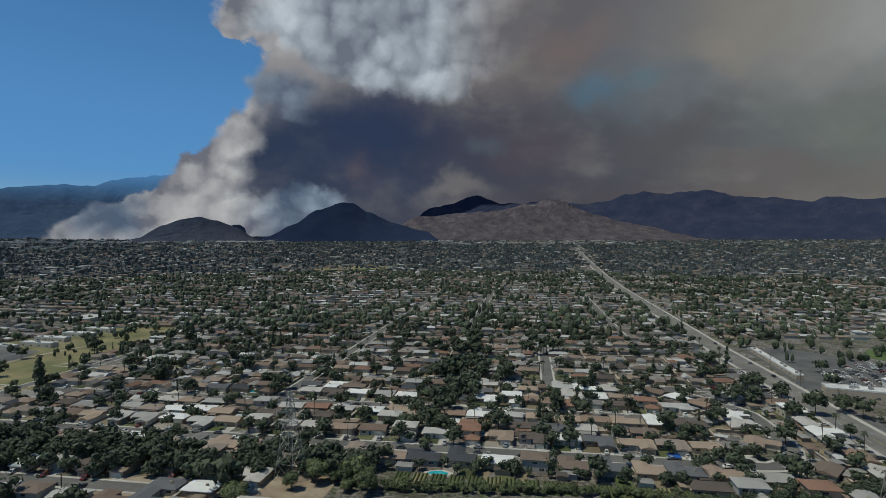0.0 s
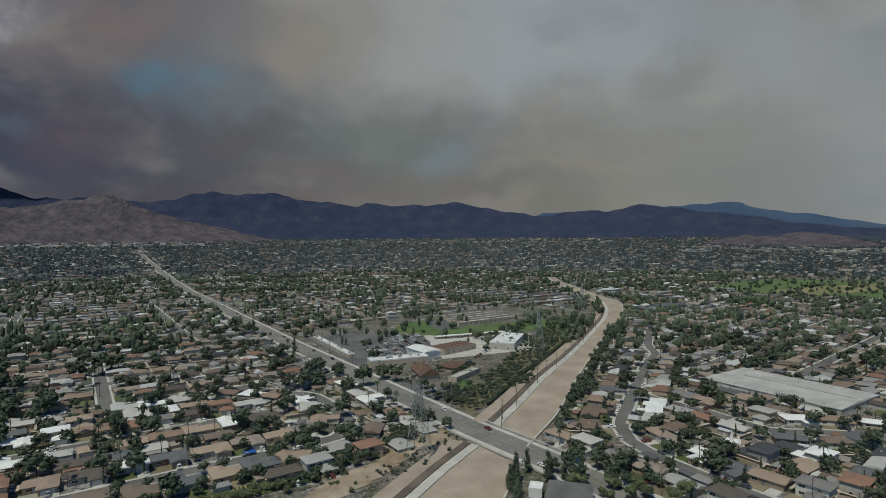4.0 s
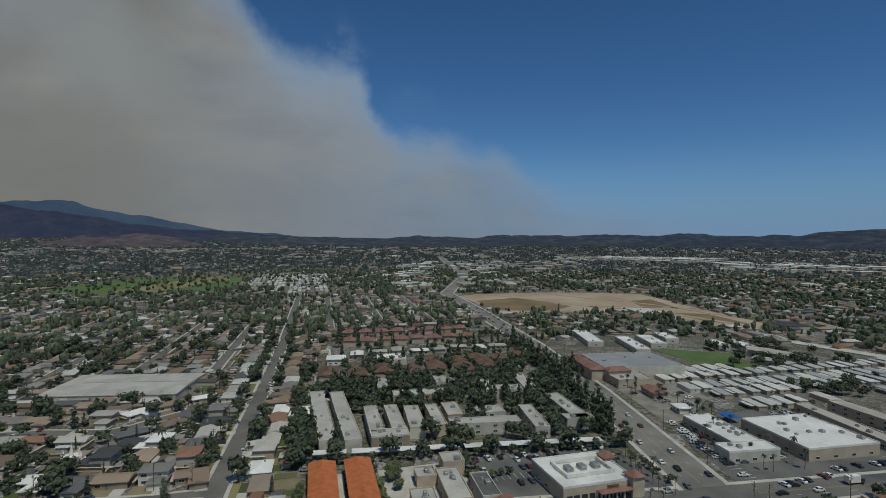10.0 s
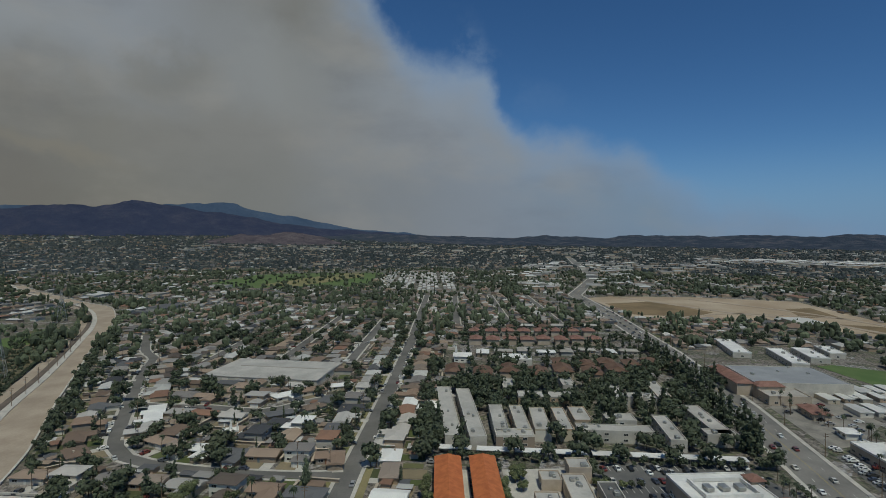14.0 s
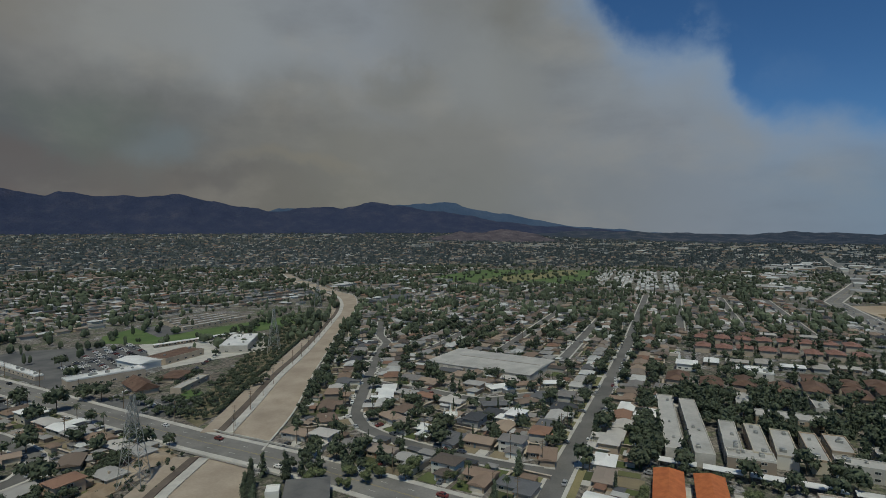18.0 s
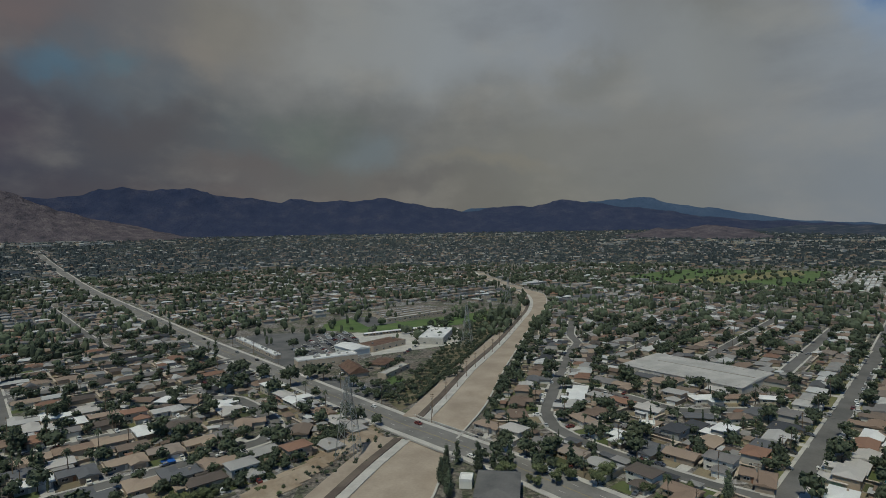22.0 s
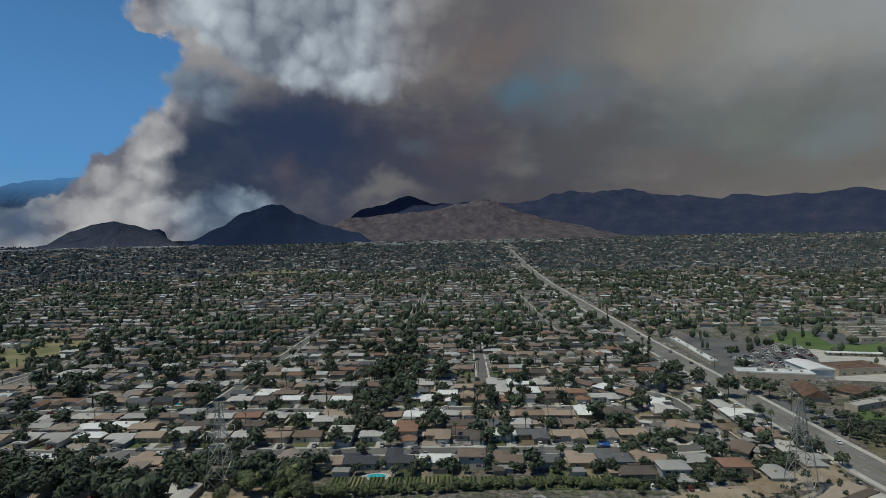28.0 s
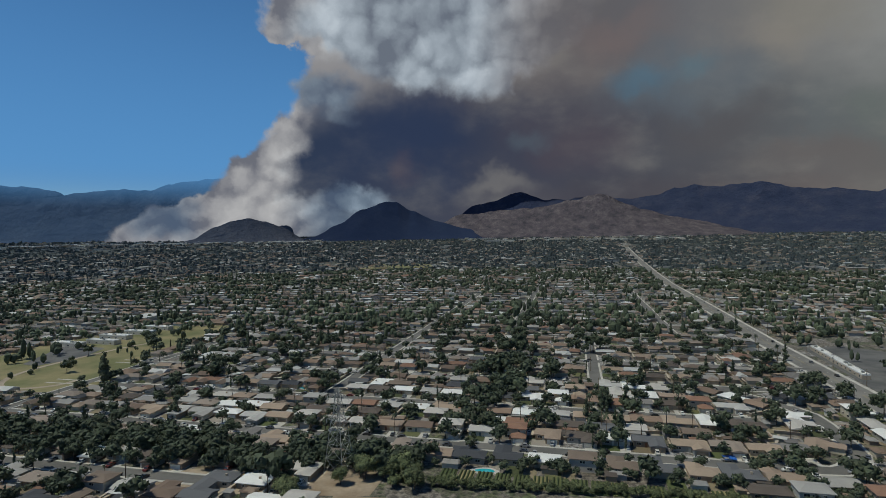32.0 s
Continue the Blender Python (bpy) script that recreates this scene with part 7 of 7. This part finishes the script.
def box_truck():
    top = new("box_truck")
    part("cargo_box", box(bmesh.new(), -2.6, -1.2, 0.9, 3.0, 1.2, 3.6, 0.05), M_TRIM, top)
    cab = box(bmesh.new(), -4.6, -1.1, 0.5, -2.7, 1.1, 2.3, 0.15)
    part("cab", cab, M_CAR, top)
    part("windscreen", box(bmesh.new(), -4.63, -0.95, 1.4, -4.605, 0.95, 2.1), M_GLASS, top)
    for wx in (-3.7, 1.6):
        for wy in (-1.0, 1.0):
            part("wheel", beam(bmesh.new(), (wx, wy - 0.15, 0.45), (wx, wy + 0.15, 0.45), 0.9, 0.9, 12), M_TYRE, top)
    return tagged(top, "white box truck on the avenue", "truck")


box_truck().matrix_basis = pose(171, -214, 0.08, 0, 0, 85)
tagged(part("driveways", drives, M_CONCRETE), "pale concrete drives before the garages", "driveways", kind="stuff")

# ---- planting ----
random.seed(55)
for x, y, k in ((208, 306, 1.6), (186, 327, 1.3), (164, 262, 1.2), (174, 326, 1.5), (205, 422, 1.3), (113, 277, 1.3), (223, 172, 1.2), (231, 178, 1.1), (226, 310, 1.0), (232, 272, 0.9), (240, 180, 1.0), (27, 469, 1.9), (45, 384, 1.5), (-90, 412, 1.3), (-167, 438, 1.2), (-83, 380, 1.2),
                (-297, 468, 1.5), (-192, 374, 1.6), (-148, 412, 1.4), (-167, 421, 1.0), (5, 261, 1.2), (-85, 210, 1.9), (-342, 446, 1.1), (196, 136, 0.9), (204, 138, 0.8), (212, 140, 0.7), (188, 138, 0.8)):
    plant(x, y, "broad", k)
for x, y, k in ((170, 172, 0.75), (154, 143, 0.9), (170, 143, 0.95), (181, 146, 0.8), (-264, 359, 1.5)):
    plant(x, y, "column", k)
for i in range(240):                         # garden and street trees east of the channel
    x, y = random.uniform(205, 400), random.uniform(8, 168)
    if road_gap(x, y) > 2.0 and clear(x, y, 7.0) and not near_line(CHANNEL_R, x, y, 6):
        plant(x, y, random.choice(["broad", "broad", "broad", "broad", "palm", "column", "cypress"]), random.uniform(0.4, 0.95))
for i in range(40):                          # shrubs along the dirt lane and the bank
    k = random.random()
    plant(96 + 74 * k + random.gauss(0, 2), 199 + 13 * k + random.gauss(0, 2.5), "broad", random.uniform(0.25, 0.6))
for i in range(20):
    k = random.random()
    plant(128 + 48 * k + random.gauss(0, 3), 186 + 8 * k + random.gauss(0, 2), "broad", random.uniform(0.12, 0.26))
for i in range(46):                          # the dense belt of tall trees in the tract
    v = random.uniform(262, 460)
    plant(*uv(-48 + (v - 262) * 0.0 + random.gauss(0, 8), v), "broad", random.uniform(0.9, 1.6))
for i in range(24):
    plant(*uv(random.gauss(20, 7), random.uniform(262, 330)), random.choice(["broad", "palm", "column"]), random.uniform(0.6, 1.1))
for i in range(250):                         # foreground thicket
    u = random.uniform(-330, -60)
    plant(*uv(u, random.uniform(203, 236)), "broad", random.uniform(0.5, 1.25))
for i in range(70):
    x, y = uv(random.uniform(-60, 150), random.uniform(227, 234))
    if clear(x, y, 6.5):
        plant(x, y, "broad", random.uniform(0.3, 0.7))
for i in range(420):                         # between the apartments
    x, y = random.uniform(244, 356), random.uniform(-156, 0)
    if off_blocks(x, y, 2.0) and (x > 298 or random.random() < 0.4):
        plant(x, y, random.choice(["broad", "broad", "column"]), random.uniform(0.75, 1.3))
for x, y in ((245, -14), (243, -38), (241, -53), (239, -66), (237, -84), (234, -106), (232, -121), (229, -148), (246, -1)):
    plant(x, y, "broad", random.uniform(0.95, 1.2))
for i in range(26):                          # round the orange roofs and the courtyard
    plant(*random.choice([(random.uniform(186, 232), -0.2 + random.uniform(-0.8, 2)), (random.uniform(192, 232), -29 + random.uniform(-1, 1)), (random.uniform(205, 231), -34 + random.uniform(-3, 1)), (random.uniform(188, 230), -67.5 + random.uniform(-1, 1))]), "broad", random.uniform(0.35, 0.8))
for i in range(26):                          # lot islands and the corner palms
    plant(*random.choice([(random.uniform(196, 236), -70.5), (212 + random.uniform(-1, 1), random.uniform(-136, -75)), (random.uniform(184, 240), -143.5)]), "broad", random.uniform(0.25, 0.5))
for i in range(12):
    plant(random.uniform(180, 222), random.uniform(-142, -131), "palm", random.uniform(0.45, 0.7))
for i in range(36):
    plant(243.5 - i * 0.45 + random.uniform(-1, 1), -2 - i * 4.1 + random.uniform(-1, 1), "broad", random.uniform(0.25, 0.6))
for i in range(30):
    plant(random.uniform(236, 345), random.uniform(-1, 4), "broad", random.uniform(0.8, 1.2))
for x, y, dx, dy in along(ROAD_D, 7.5):
    if 238 < x < 470:
        plant(x - dy * 16 + random.uniform(-2, 2), y + dx * 17 + random.uniform(-2, 3), "column", random.uniform(0.9, 1.45))
for i in range(330):
    x, y = random.uniform(352, 600), random.uniform(-195, -30)
    if x > 420 and random.random() < 0.2:
        continue
    plant(x, y, random.choice(["column", "broad", "broad"]), random.uniform(0.55, 1.2) * (0.8 if x > 420 else 1))
for x, y, dx, dy in along(CHANNEL_R, 6.5):    # bank trees behind the channel
    if 225 < x < 640:
        plant(x + dy * random.uniform(3, 9), y - dx * random.uniform(3, 9), "broad", random.uniform(0.4, 1.0))
for x, y, dx, dy in along(CHANNEL_L, 2.3):    # hedge along the levee
    if 238 < x < 640:
        o = random.uniform(9.2, 10.2)
        plant(x - dy * o, y + dx * o, "broad", random.uniform(0.28, 0.42))
for i in range(52):                          # orchard rows
    for j in range(14):
        k = i / 52
        x, y = 222 + k * 350, 229 + k * 160
        o = -24 + j * 4.4
        x, y = x - 0.42 * o + random.gauss(0, 0.7), y + 0.9 * o + random.gauss(0, 0.7)
        if inside(ORCHARD, x, y) and random.random() < 0.85:
            plant(x, y, "broad", random.uniform(0.24, 0.55) if j < 10 else random.uniform(0.5, 0.9))
for i in range(90):
    k = random.random()
    plant(200 + k * 30, 244 + random.gauss(0, 6) - k * 2, "broad", random.uniform(0.3, 0.6)) if k > 0.7 else plant(340 + k * 340, 330 + k * 150 + random.gauss(0, 8), "broad", random.uniform(0.4, 0.9))
for x, y in ((200, 182), (160, 134), (156, 130), (163, 140), (180, 134), (186, 131), (192, 126)):
    plant(x, y, "column", random.uniform(0.7, 1.0))
for i in range(26):
    plant(random.uniform(182, 212), random.uniform(100, 130), "broad", random.uniform(0.35, 0.7))
for x, y, kind, sc in ((-307, 481, "broad", 1.6), (-272, 370, "column", 1.5), (-315, 388, "broad", 1.1), (-199, 391, "broad", 1.5), (-233, 508, "broad", 1.5), (87, 463, "broad", 2.0), (97, 358, "column", 1.2), (90, 352, "broad", 1.1)):
    plant(x, y, kind, sc)
for i in range(40):
    plant(random.uniform(-290, -262), random.uniform(345, 600), random.choice(["broad", "broad", "cypress"]), random.uniform(0.5, 1.0))
for i in range(14):
    plant(random.uniform(-400, -300), random.uniform(560, 600), "broad", random.uniform(0.6, 1.0))
for x, y, s_ in ((230, 300, 1.3), (228, 312, 1.2), (276, 400, 1.2), (252, 356, 1.3)):
    plant(x, y, "broad", s_)
for i in range(30):
    plant(random.uniform(183, 330), random.uniform(-212, -168) if i < 12 else random.uniform(-215, -205), "palm", random.uniform(0.4, 0.8))
for i in range(30):
    plant(random.uniform(330, 420), random.uniform(-420, -345), "broad", random.uniform(0.6, 1.0))
for i in range(60):
    a, b = random.choice([((353, 72), (398, 166)), ((353, 72), (411, 62)), ((411, 62), (425, 160))])
    k = random.random()
    plant(a[0] + (b[0] - a[0]) * k + random.uniform(-6, 6) - 3, a[1] + (b[1] - a[1]) * k + random.uniform(-6, 6), random.choice(["broad", "broad", "cypress", "palm"]), random.uniform(0.4, 0.85))
for i in range(40):
    x, y = random.uniform(460, 900), random.uniform(-640, -250)
    if not inside(FIELD, x, y):
        plant(x, y, "broad", random.uniform(0.6, 1.2))
HEDGE_LINE = dense([(193, 231), (168, 215), (143, 203), (115, 200), (60, 210), (-40, 216)], 2.2)
for x, y in HEDGE_LINE:                      # shrubs along the dirt bank and the lane
    for _ in range(2):
        plant(x + random.gauss(0, 1.0), y + random.uniform(-1.5, 3.5), "broad", random.uniform(0.22, 0.48))
for i in range(60):
    plant(random.uniform(110, 186), random.uniform(178, 214), "broad", random.uniform(0.12, 0.3))
for i in range(60):
    plant(random.uniform(228, 300), random.uniform(232, 300), "broad", random.uniform(0.3, 0.7))
place_trees()
